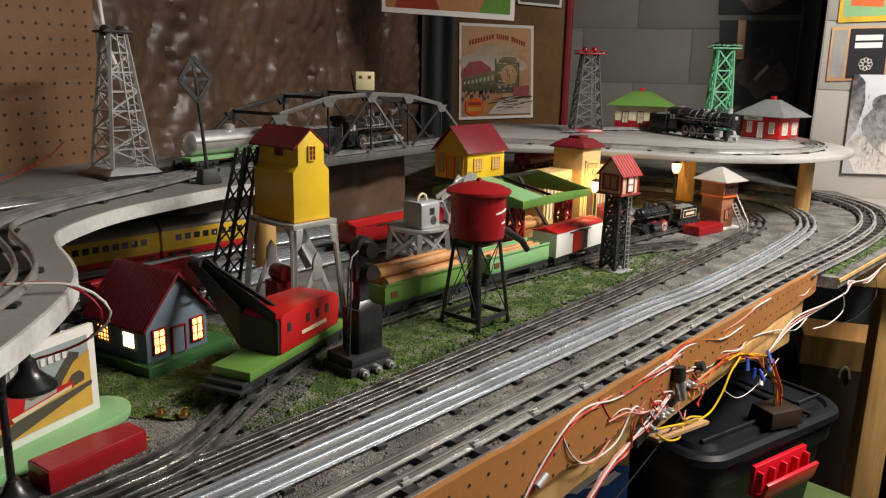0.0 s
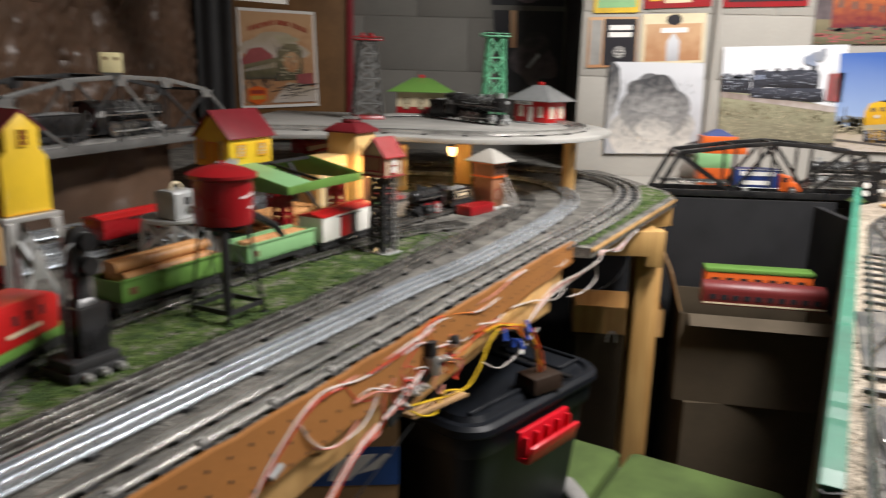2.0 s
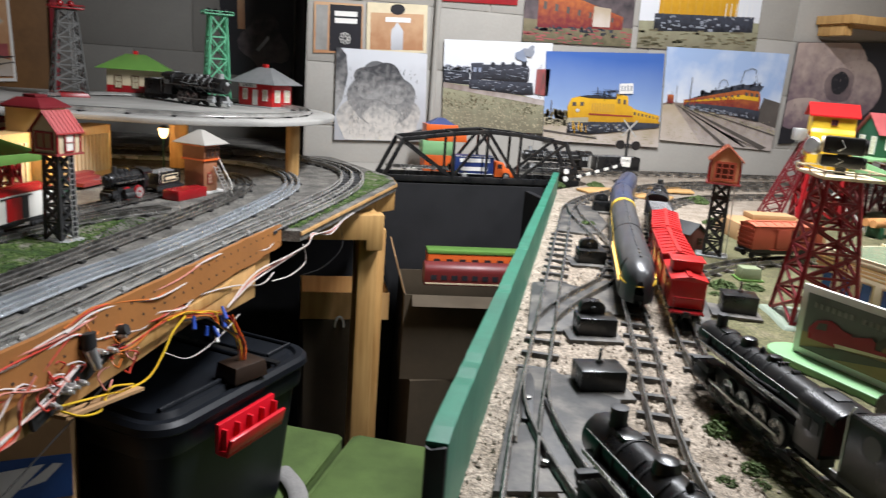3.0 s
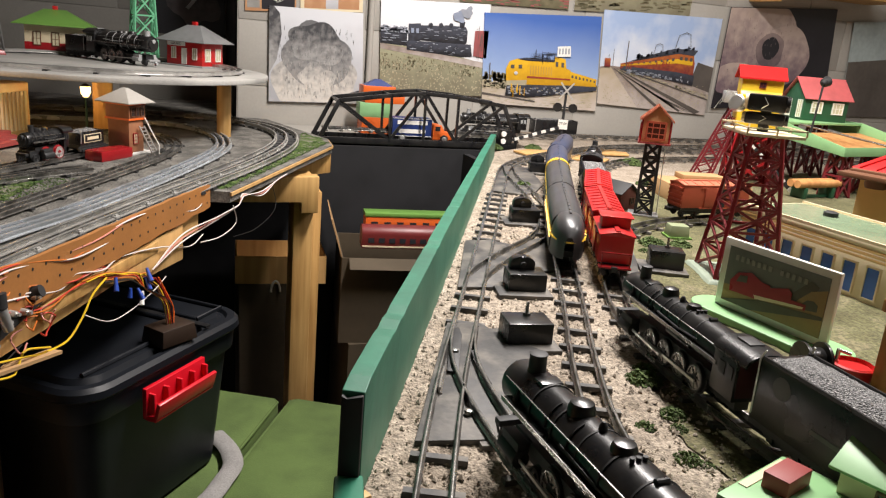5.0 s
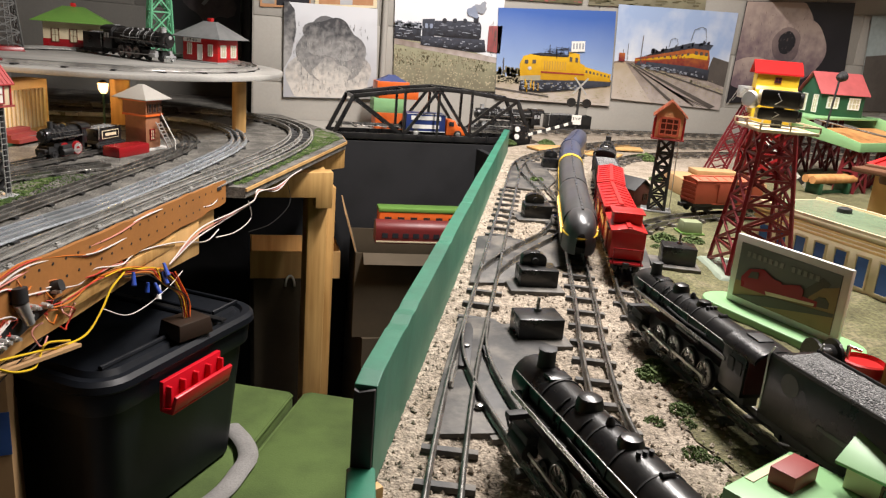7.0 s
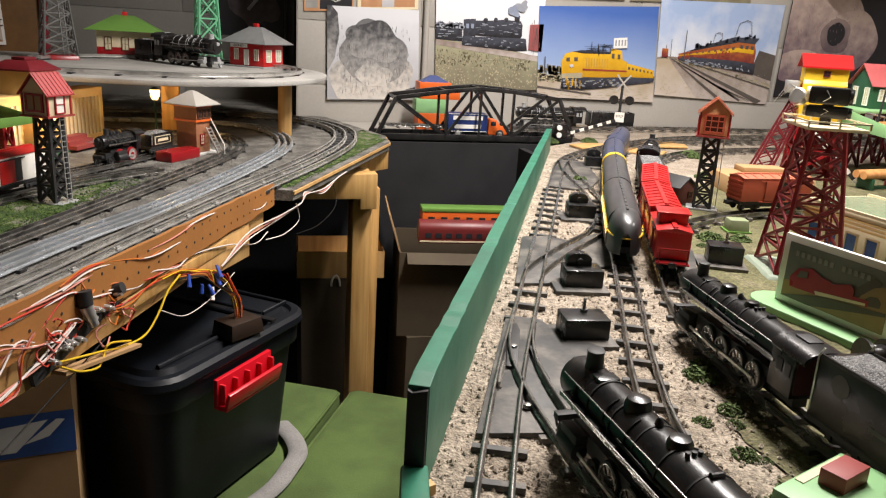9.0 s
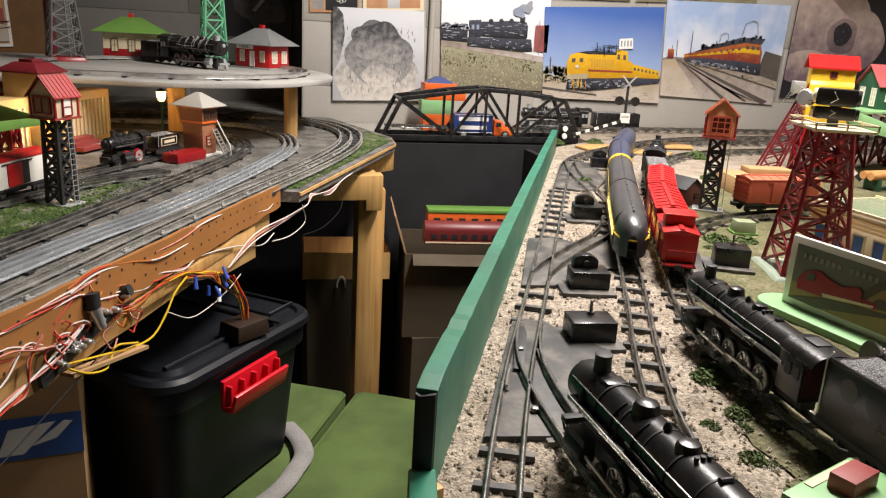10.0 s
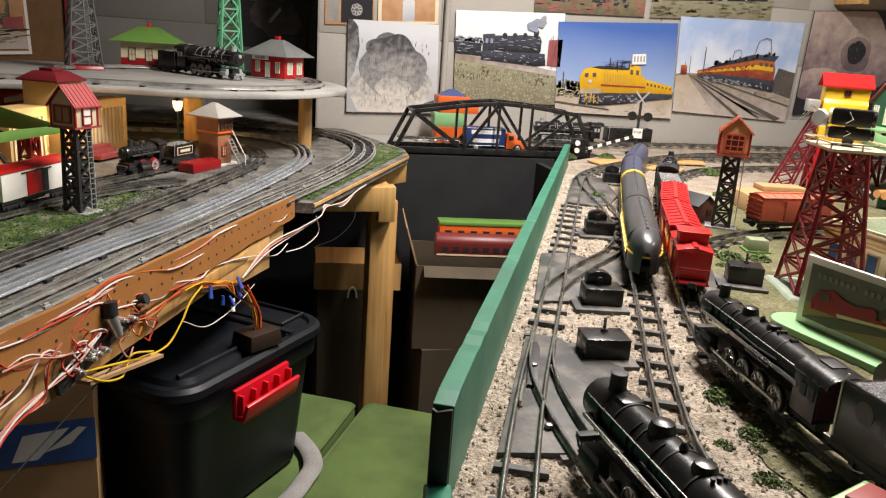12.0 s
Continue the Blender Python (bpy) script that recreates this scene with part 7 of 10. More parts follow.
coach("grey streamlined coach with a yellow end band", reverse_on(B, RZ2, s0 + 0.43, 0.27), 0.285, 0.048, 0.056, coach_grey, coach_side, stripe_yellow, 0, 1, dark_pane)
coach("dark blue streamlined passenger car", reverse_on(B, RZ2, s0 + 0.70, 0.24), 0.245, 0.046, 0.054, coach_blue, coach_side, coach_blue)
coach("dark blue streamlined baggage car", reverse_on(B, RZ2, s0 + 0.95, 0.24), 0.245, 0.046, 0.054, coach_blue, coach_side, coach_blue)

s1 = s_of(C, 0.795)
cb = box_car("bright red caboose with a raised cupola", on_path(C, RZ2, s1, 0.10), 0.105, 0.044, 0.036, red_bright, red_bright, red, 0.022, "caboose", group="red freight train")
part("cupola", Geo().box(-0.004, 0, 0.058, 0.034, 0.038, 0.014).box(-0.004, 0, 0.072, 0.040, 0.044, 0.002), red_bright, cb, "red cupola", 0.0008)
part("end_rail", Geo().box(-0.060, 0, 0.014, 0.014, 0.042, 0.002).box(-0.066, 0.018, 0.016, 0.0016, 0.0016, 0.018).box(-0.066, -0.018, 0.016, 0.0016, 0.0016, 0.018).box(-0.066, 0, 0.034, 0.0016, 0.038, 0.0016), red, cb)
box_car("red boxcar with a ribbed roof", on_path(C, RZ2, s1 + 0.158, 0.17), 0.185, 0.045, 0.042, red, red_bright, red, 0.022, group="red freight train", ribs=True)
box_car("red boxcar behind the black tender", on_path(C, RZ2, s1 + 0.355, 0.17), 0.185, 0.045, 0.042, red, red_bright, red, 0.022, group="red freight train", ribs=True)
tender("black tender at the head of the red freight cars", on_path(C, RZ2, s1 + 0.535, 0.14), 0.14, 0.044, 0.040, 0.022)
steam_loco("black steam engine pulling the red freight cars", on_path(C, RZ2, s1 + 0.735, 0.2), 0.22, 0.0185, 0.022, [-0.045, -0.015, 0.012, 0.036], 0.0125, black, black_matt, None, black, zb=0.047)

# ---------------------------------------------------------------- right table: buildings and towers
hut_tower("orange and red watch hut on a black lattice tower", pose(1.240, 1.150, 0.898, 0, 0, -33), 0.140, 0.030, 0.052, 0.046, 0.042, 0.024, mat("hut_orange", (0.66, 0.33, 0.16), 0.5), red, mat("hut_roof_orange", (0.46, 0.16, 0.09), 0.5), mat("hut_trim", (0.50, 0.10, 0.05), 0.45), (3, 3), mat("hut_pane", (0.10, 0.028, 0.018), 0.25))
box_car("rust red ribbed boxcar with an open door on the siding", pose(1.335, 1.085, RZ2, 0, 0, 0), 0.150, 0.044, 0.042, mat("rust_red", (0.36, 0.065, 0.03), 0.5), mat("rust_roof", (0.48, 0.13, 0.07), 0.5), mat("rust_door", (0.33, 0.06, 0.03), 0.5), 0.022, ribs=True, door_open=True)
gable_house("tool_shed", "small dark red shed with black roof beside the hut tower", pose(1.225, 1.215, 0.898, 0, 0, 20), 0.050, 0.046, 0.032, 0.016, mat("shed_red", (0.16, 0.045, 0.03), 0.6), black_matt, 0.005, None, [(0.010, -0.0234, 0.010, 0.012, 0.014, -90, brown, dark_pane, (2, 2))])
gb = thing("green_bumper", "small pale green metal box on the layout", "box", pose(1.20, 0.985, 0.899, 0, 0, -15))
part("box", Geo().frustum(0, 0, 0, 0.036, 0.030, 0.032, 0.026, 0.022), mat("sage_green", (0.24, 0.28, 0.16), 0.5), gb, "", 0.0015)
part("lip", Geo().box(0, 0, 0, 0.042, 0.036, 0.003), green, gb)

ft = flood_tower("dark red lattice floodlight tower with a cream platform", pose(1.150, 0.775, 0.898, 0, 0, 70), 0.086, 0.042, 0.207, mat("tower_crimson", (0.24, 0.012, 0.022), 0.38), cream, [], (0.115, 0.005, mat("sage_base", (0.30, 0.36, 0.28), 0.5)), 6, 0.0034, plat=1.25)
bank = pose(0, 0, 0.207, 0, 0, 65)
for z, h_, w_ in ((0.013, 0.016, 0.052), (0.031, 0.023, 0.050)):
    part("lamp_box", Geo().box(0, 0, z, w_, 0.020, h_, bank), black, ft, "black floodlight bank", 0.003)
    for a in (-1, 1):
        q = bank @ Vector((a * w_ / 2, 0, z + h_ / 2))
        q2 = bank @ Vector((a * (w_ / 2 + 0.004), 0, z + h_ / 2))
        part("lamp_drum", Geo().rod(q, q2, h_ * 0.48, h_ * 0.44, 18), black if a < 0 else cream, ft)
    part("clip_wire", Geo().tube([bank @ Vector((0.006, 0.012, z + 0.004)), bank @ Vector((-0.002, 0.015, z + 0.010)), bank @ Vector((0.004, 0.012, z + h_ - 0.004))], 0.0007, 5), silver_paint, ft)
part("lamp_mast", Geo().box(0, 0, 0.004, 0.014, 0.012, 0.045, bank), black, ft)
part("small_lamp", Geo().lathe([(0.004, -0.012), (0.010, -0.008), (0.012, 0.004), (0.010, 0.006)], n=16, m=bank @ pose(0.038, 0.004, 0.038, 0, 75, 60)), silver_paint, ft, "small silver lamp with loose wires")
for k in range(4):
    part("loose_wire", Geo().tube([bank @ Vector((0.034, 0.002, 0.040)), bank @ Vector((0.044 + 0.003 * k, 0.006 * k - 0.01, 0.050 + 0.002 * k)), bank @ Vector((0.052 + 0.005 * k, 0.008 * k - 0.012, 0.046 - 0.006 * k))], 0.0006, 5), silver_paint, ft)

billboard("dull framed toy billboard with a red train on a green base", pose(1.030, 0.575, 0.898, 0, 0, -80), 0.152, 0.085, sky_dull, field_dull, red, green_light, True)

lb = thing("factory_building", "long cream tin building with blue windows and green flat roof", "toy building", pose(1.325, 0.66, 0.898, 0, 0, -86))
part("wall", Geo().box(0, 0, 0, 0.46, 0.13, 0.074), cream, lb, "", 0.0008)
for z, o in ((0.058, 0.004), (0.064, 0.007), (0.070, 0.010)):
    part("cornice", Geo().box(0, 0, z, 0.46 + o, 0.13 + o, 0.0035), buff, lb, "", 0.0006)
part("parapet", Geo().box(0, 0, 0.0745, 0.472, 0.142, 0.008), cream, lb, "", 0.0008)
part("roof", Geo().box(0, 0, 0.0826, 0.455, 0.125, 0.0012), mat("roof_green_glossy", (0.20, 0.27, 0.17), 0.16), lb, "glossy green flat roof")
part("roof_rim", Geo().box(0, 0.069, 0.082, 0.472, 0.004, 0.004).box(0, -0.069, 0.082, 0.472, 0.004, 0.004), cream, lb)
part("vent", Geo().lathe([(0.011, 0.083), (0.011, 0.090), (0.006, 0.092)], -0.14, 0.02, 14), black_matt, lb)
for i in range(12):
    window(lb, -0.205 + i * 0.0362, -0.0655, 0.006, 0.023, 0.046, -90, cream, blue_window, (1, 1))

sb = thing("station_building", "buff tin station with red ribbed roof and dark awning", "toy building", pose(1.637, 0.804, 0.898, 0, 0, -70))
part("wall", Geo().box(0, 0, 0, 0.30, 0.16, 0.125), buff, sb, "", 0.001)
part("roof", Geo().frustum(0, 0.01, 0.140, 0.34, 0.18, 0.26, 0.06, 0.030), red_bright, sb, "red roof", 0.0008)
part("awning", Geo().box(0, -0.10, 0.128, 0.34, 0.06, 0.008).box(0, 0, 0.130, 0.33, 0.19, 0.010), brown, sb, "dark brown awning", 0.001)
for i in range(12):
    part("roof_rib", Geo().bar((-0.155 + i * 0.0282, -0.078, 0.142), (-0.118 + i * 0.0215, -0.022, 0.170), 0.003), red_bright, sb)
for x in (-0.12, 0.03):
    part("bracket", Geo().lathe([(0.016, 0.112), (0.018, 0.118), (0.018, 0.126), (0.004, 0.128)], x, -0.088, 16), brown, sb)

cl = thing("coal_loader", "yellow tin coal loader with red roof and red conveyor truss", "coal tower", pose(1.80, 1.53, 0.898, 0, 0, -30))
lattice(cl, red, 0.10, 0.08, 0.13, 2, 0.006)
w, d = 0.070, 0.10
part("hopper", Geo().prism([(-w / 2, 0.130), (w / 2, 0.130), (w / 2, 0.225), (w * 0.40, 0.235), (w * 0.40, 0.270), (0, 0.292), (-w * 0.40, 0.270), (-w * 0.40, 0.235), (-w / 2, 0.225)], "x", -d / 2, d / 2), yellow, cl, "", 0.0008)
part("roof", Geo().prism([(-w * 0.40 - 0.010, 0.264), (0, 0.294), (w * 0.40 + 0.010, 0.264), (w * 0.40 + 0.010, 0.268), (0, 0.298), (-w * 0.40 - 0.010, 0.268)], "x", -d / 2 - 0.010, d / 2 + 0.006), red_bright, cl, "red roof")
window(cl, 0.0, -w * 0.40 - 0.0005, 0.244, 0.016, 0.014, -90, maroon, dark_pane, (2, 2))
window(cl, d / 2 + 0.0005, 0, 0.238, 0.012, 0.022, 0, maroon, dark_pane, (2, 3))
g = Geo()
for a in (-1, 1):
    p, q = Vector((-0.135, a * 0.022, 0.0)), Vector((-0.045, a * 0.018, 0.235))
    o = Vector((0.045, 0, -0.01))
    g.bar(p, q, 0.005)
    g.bar(p + o, q + o * 0.5, 0.005)
    for i in range(8):
        g.bar(p.lerp(q, i / 8), p.lerp(q, (i + 1) / 8) + o * (1 - 0.5 * (i + 1) / 8), 0.003)
        g.bar(p.lerp(q, i / 8) + o * (1 - 0.5 * i / 8), p.lerp(q, (i + 1) / 8), 0.003)
part("conveyor_truss", g, maroon, cl, "dark red lattice conveyor")
part("motor", Geo().box(-0.07, 0, 0.20, 0.03, 0.04, 0.03), silver_paint, cl, "", 0.002)

GP = pose(2.044, 1.513, 0.898, 0, 0, 11.8)
gp = thing("loading_platform", "pale green tin tray sloping down from a shelf, on red legs", "toy building", GP)
part("rim", Geo().box(0, -0.1585, 0.104, 0.36, 0.003, 0.022), green_light, gp, "", 0.0008)
part("rim", Geo().box(0, 0.1585, 0.142, 0.36, 0.003, 0.024), green_light, gp, "", 0.0008)
for s in (-1, 1):
    part("end_rim", Geo().prism([(-0.157, 0.104), (0.157, 0.142), (0.157, 0.166), (0.02, 0.166), (-0.157, 0.126)], "x", s * 0.1785 - 0.0015, s * 0.1785 + 0.0015), green_light, gp, "", 0.0008)
part("shelf", Geo().box(0, 0.089, 0.158, 0.353, 0.135, 0.006), green_light, gp, "", 0.0008)
part("chute", Geo().prism([(-0.156, 0.106), (0.021, 0.134), (0.021, 0.138), (-0.156, 0.110)], "x", -0.176, 0.176), log_wood, gp, "worn brown chute floor")
part("guide_rail", Geo().rod((-0.11, 0.02, 0.160), (0.02, -0.15, 0.128), 0.0025, None, 8), steel_dark, gp)
for x in (-0.14, 0.0, 0.14):
    for y, z in ((-0.13, 0.106), (0.13, 0.156)):
        lattice(gp, maroon, 0.05, 0.034, z, 2, 0.0045, 0, (x, y))
gable_house("green_house", "dark green tin house with dusty red roof on the shelf", pose(2.086, 1.622, 0.898 + 0.1645, 0, 0, 80), 0.094, 0.132, 0.064, 0.046, green_dark, mat("rose_roof", (0.42, 0.09, 0.09), 0.5), 0.009, None,
            [(-0.0475, -0.034, 0.020, 0.034, 0.032, 180, white, cream_pane, (3, 2)), (-0.0475, 0.030, 0.020, 0.034, 0.032, 180, white, cream_pane, (3, 2)), (-0.026, 0.0665, 0.006, 0.020, 0.048, 90, white, cream_pane, (2, 4)), (0.024, 0.0665, 0.006, 0.020, 0.048, 90, white, cream_pane, (2, 4))])
ll = thing("log_pile", "two orange brown logs lying beside the loading tray", "logs", pose(1.845, 1.335, 0.899, 0, 0, 8))
part("cradle", Geo().box(-0.05, 0, 0, 0.010, 0.040, 0.026).box(0.05, 0, 0, 0.010, 0.040, 0.026).box(0, 0, 0, 0.11, 0.012, 0.006), green_dark, ll, "dark green cradle", 0.0008)
for y in (-0.010, 0.010):
    part("log", Geo().rod((-0.075, y, 0.035), (0.075, y, 0.035), 0.0095, None, 14), log_wood, ll)
yl = thing("yard_lamp", "thin black yard lamp with a silver reflector", "lamp", GP @ pose(-0.1785, -0.06, 0.1475))
part("post", Geo().rod((0, 0, 0), (0.012, 0, 0.12), 0.0025, None, 8), black_matt, yl)
part("head", Geo().lathe([(0.004, -0.012), (0.011, -0.006), (0.013, 0.008), (0.011, 0.010)], n=16, m=pose(0.018, 0, 0.125, 0, 70, 0)), black_matt, yl)
part("reflector", Geo().lathe([(0.010, 0.0085), (0.006, 0.012), (0.001, 0.013)], n=16, m=pose(0.018, 0, 0.125, 0, 70, 0)), silver_paint, yl)
gt = thing("striped_gate", "black and white striped crossing gate arm", "crossing gate", pose(1.675, 1.405, 0.90))
for i in range(10):
    part("stripe", Geo().bar((0.0 + 0.012 * i, -0.006 * i, 0.13 - 0.0125 * i), (0.012 * (i + 1), -0.006 * (i + 1), 0.13 - 0.0125 * (i + 1)), 0.003, 0.010), white if i % 2 else black_matt, gt)
part("post", Geo().box(0.122, -0.062, -0.002, 0.014, 0.012, 0.016), black_matt, gt)

# near corner: green platform with a red box, little shed, brown trestle, red crane base
np_ = thing("green_platform", "pale green tin platform with a small red box on it", "toy building", pose(0.703, 0.260, 0.899, 0, 0, 20))
part("platform", Geo().box(0.0425, -0.060, 0, 0.085, 0.12, 0.0345).box(0.108, -0.0785, 0, 0.046, 0.083, 0.0345), green_light, np_, "", 0.001)
part("plate", Geo().box(0.050, -0.005, 0.0346, 0.055, 0.006, 0.0006), cream, np_, "faded printed strip along the edge")
part("bin", Geo().box(0.048, -0.0206, 0.0346, 0.031, 0.0175, 0.0115), dusty_red, np_, "dusty red bin", 0.0005)
gable_house("small_cabin", "small cream cabin with pale green roof at the table edge", pose(0.8154, 0.2232, 0.9338, 0, 0, 20), 0.044, 0.060, 0.017, 0.0095, cream, green_light, 0.006, None, [(-0.0224, 0.0, 0.003, 0.014, 0.011, 180, brown, dark_pane, (1, 1))])
tr = thing("wooden_trestle", "brown wooden trestle frame on the layout", "toy trestle", pose(1.055, 0.405, 0.898, 0, 0, 10))
part("post", Geo().box(-0.03, 0, 0, 0.014, 0.04, 0.085).box(0.03, 0, 0, 0.014, 0.04, 0.085), log_wood, tr, "", 0.001)
part("cap", Geo().box(0, 0, 0.085, 0.085, 0.048, 0.012).box(0, 0, 0.06, 0.06, 0.006, 0.008), log_wood, tr, "", 0.001)
part("brace", Geo().bar((-0.03, -0.018, 0.005), (0.03, -0.018, 0.06), 0.006), log_wood, tr)
sc = thing("winch_crane", "red and black toy winch with a black reel", "toy crane", pose(1.000, 0.448, 0.899, 0, 0, -30))
part("drum", Geo().lathe([(0.019, 0), (0.021, 0.020), (0.019, 0.0215), (0.018, 0.017), (0.004, 0.016)], 0.016, 0, 24), red_bright, sc, "bright red drum")
part("reel", Geo().rod((-0.034, -0.004, 0.019), (-0.012, 0.004, 0.019), 0.012, None, 22).rod((-0.035, -0.004, 0.019), (-0.032, -0.003, 0.019), 0.018, None, 22).rod((-0.014, 0.003, 0.019), (-0.011, 0.004, 0.019), 0.018, None, 22), black, sc, "black reel")
part("bracket", Geo().rod((0.0, 0, 0.012), (0.0, 0, 0.034), 0.0022, None, 8).rod((0.0, 0, 0.033), (0.012, 0, 0.030), 0.0018, None, 8), steel, sc)

# crossing signal and gate at the far end
xs_ = thing("crossing_signal", "black railway crossing signal with white crossbuck and two lamps", "crossing signal", pose(1.535, 2.065, 0.900, 0, 0, -18))
part("post", Geo().rod((0, 0, 0), (0, 0, 0.185), 0.005, 0.004, 10).lathe([(0.030, 0), (0.028, 0.006), (0.010, 0.014)], n=18), black_matt, xs_)
part("crossbuck", Geo().bar((-0.021, -0.006, 0.146), (0.021, -0.006, 0.196), 0.002, 0.0048).bar((-0.021, -0.007, 0.196), (0.021, -0.007, 0.146), 0.002, 0.0048), silver_paint, xs_)
for s in (-1, 1):
    part("lamp", Geo().rod((s * 0.024, -0.014, 0.120), (s * 0.024, 0.004, 0.120), 0.014, 0.012, 18), black, xs_)
part("arm", Geo().box(0, 0, 0.118, 0.05, 0.004, 0.004), black_matt, xs_)
part("sign", Geo().box(0, -0.006, 0.052, 0.030, 0.002, 0.030), white, xs_)
text_part("stop_word", "STOP", 0.010, pose(0, -0.0074, 0.070, 90, 0, 0), black_matt, xs_)
ga = thing("crossing_gate", "lowered crossing gate arm with black and white stripes", "crossing gate", pose(1.345, 2.03, 0.902))
part("housing", Geo().box(-0.02, 0, 0, 0.036, 0.036, 0.045), black, ga, "", 0.0015)
for z in (0.012, 0.034):
    part("lens", Geo().rod((-0.032, -0.019, z), (-0.032, -0.024, z), 0.008, None, 14), paper, ga)
for i in range(12):
    part("stripe", Geo().bar((0.0 + 0.0145 * i, 0, 0.012 + 0.0042 * i), (0.0145 * (i + 1), 0, 0.012 + 0.0042 * (i + 1)), 0.004, 0.008), white if i % 2 else black_matt, ga)

# black truss bridge across the aisle, truck and toys on it
b2 = thing("black_truss_bridge", "black toy truss bridge spanning the aisle", "toy bridge", pose(0.775, 2.15, 0.888))
L2, W2 = 0.63, 0.10
xs2 = [L2 * i / 6 for i in range(7)]
ar2 = [0.0, 0.112, 0.135, 0.146, 0.140, 0.122, 0.0]
xs2[1], xs2[5] = 0.055, L2 - 0.06
for s in (-1, 1):
    y = s * W2 / 2
    for i in range(6):
        part("top_chord", Geo().bar((xs2[i], y, ar2[i]), (xs2[i + 1], y, ar2[i + 1]), 0.008, 0.012), black, b2, "", 0.0008)
    part("bottom_chord", Geo().box(L2 / 2, y, -0.010, L2 + 0.01, 0.006, 0.018), black, b2, "", 0.0008)
    for i in range(1, 6):
        if i != 1 and i != 5:
            part("post", Geo().bar((xs2[i], y, 0), (xs2[i], y, ar2[i]), 0.007, 0.007), black, b2)
    for a, b in ((1, 2), (3, 2), (3, 4), (5, 4)):
        part("diagonal", Geo().bar((xs2[a], y, ar2[a]), (xs2[b], y, 0.004), 0.005, 0.009), black, b2)
for i in range(1, 6):
    part("cross_beam", Geo().box(xs2[i], 0, ar2[i] - 0.003, 0.008, W2, 0.006), black, b2)
part("floor", Geo().box(L2 / 2, 0, -0.012, L2, W2, 0.006), black, b2)
tk = thing("toy_truck", "toy delivery truck with blue box body and orange cab", "toy truck", pose(1.098, 2.155, 0.883))
part("body", Geo().box(-0.035, 0, 0.018, 0.125, 0.05, 0.055), blue, tk, "", 0.0015)
part("title_bar", Geo().box(-0.035, -0.0256, 0.054, 0.095, 0.0008, 0.012).box(-0.035, -0.0256, 0.028, 0.085, 0.0008, 0.012), paper, tk)
part("body_rim", Geo().box(-0.035, -0.0256, 0.0185, 0.124, 0.001, 0.0015).box(-0.035, -0.0256, 0.071, 0.124, 0.001, 0.0015), paper, tk)
part("cab", Geo().prism([(0.032, 0.010), (0.098, 0.010), (0.098, 0.026), (0.090, 0.034), (0.072, 0.036), (0.060, 0.056), (0.034, 0.058)], "y", -0.023, 0.023), orange, tk, "orange cab", 0.003)
part("cab_window", Geo().box(0.048, 0, 0.038, 0.016, 0.0472, 0.013), dark_pane, tk)
part("chassis", Geo().box(0, 0, 0.008, 0.18, 0.036, 0.010), black_matt, tk)
for x in (-0.065, 0.070):
    for s in (-1, 1):
        wl = part("wheel", Geo().lathe([(0.013, 0), (0.013, 0.006), (0.010, 0.007)], n=18, m=pose(x, s * 0.019, 0.013, -90 * s, 0, 0)), rubber, tk)
        part("rim", Geo().lathe([(0.0085, 0.0065), (0.006, 0.008), (0.002, 0.008)], n=16, m=pose(x, s * 0.019, 0.013, -90 * s, 0, 0)), silver_paint, wl)
structure("shelf", Geo().prism([(0.67, 2.24), (1.42, 2.24), (1.42, 2.43), (0.67, 2.43)], "z", 0.865, 0.884), block_white, "white shelf along the wall behind the bridge", "shelf")
ty = thing("toy_building_blocks", "orange and green toy tower with a blue roof", "toy tower", pose(0.995, 2.315, 0.884))
part("block", Geo().box(0, 0, 0, 0.105, 0.06, 0.052), orange, ty, "", 0.001)
part("block", Geo().box(-0.01, 0, 0.052, 0.10, 0.055, 0.045), green_light, ty, "", 0.001)
part("block", Geo().box(0.02, 0, 0.097, 0.13, 0.055, 0.025), orange, ty, "", 0.001)
part("block", Geo().box(0, 0, 0.122, 0.105, 0.06, 0.028), orange, ty, "", 0.001)
part("roof", Geo().frustum(0, 0, 0.150, 0.09, 0.05, 0.02, 0.015, 0.020), blue, ty, "blue roof")
steam_loco("black steam engine on the track along the wall", pose(1.40, 2.30, 0.898, 0, 0, 180), 0.235, 0.019, 0.022, [-0.05, -0.02, 0.010, 0.038], 0.0135, black, grey_paint, None, black, zb=0.050)
tender("black tender on the track along the wall", pose(1.63, 2.305, 0.898, 0, 0, 180), 0.165, 0.044, 0.040, 0.022)

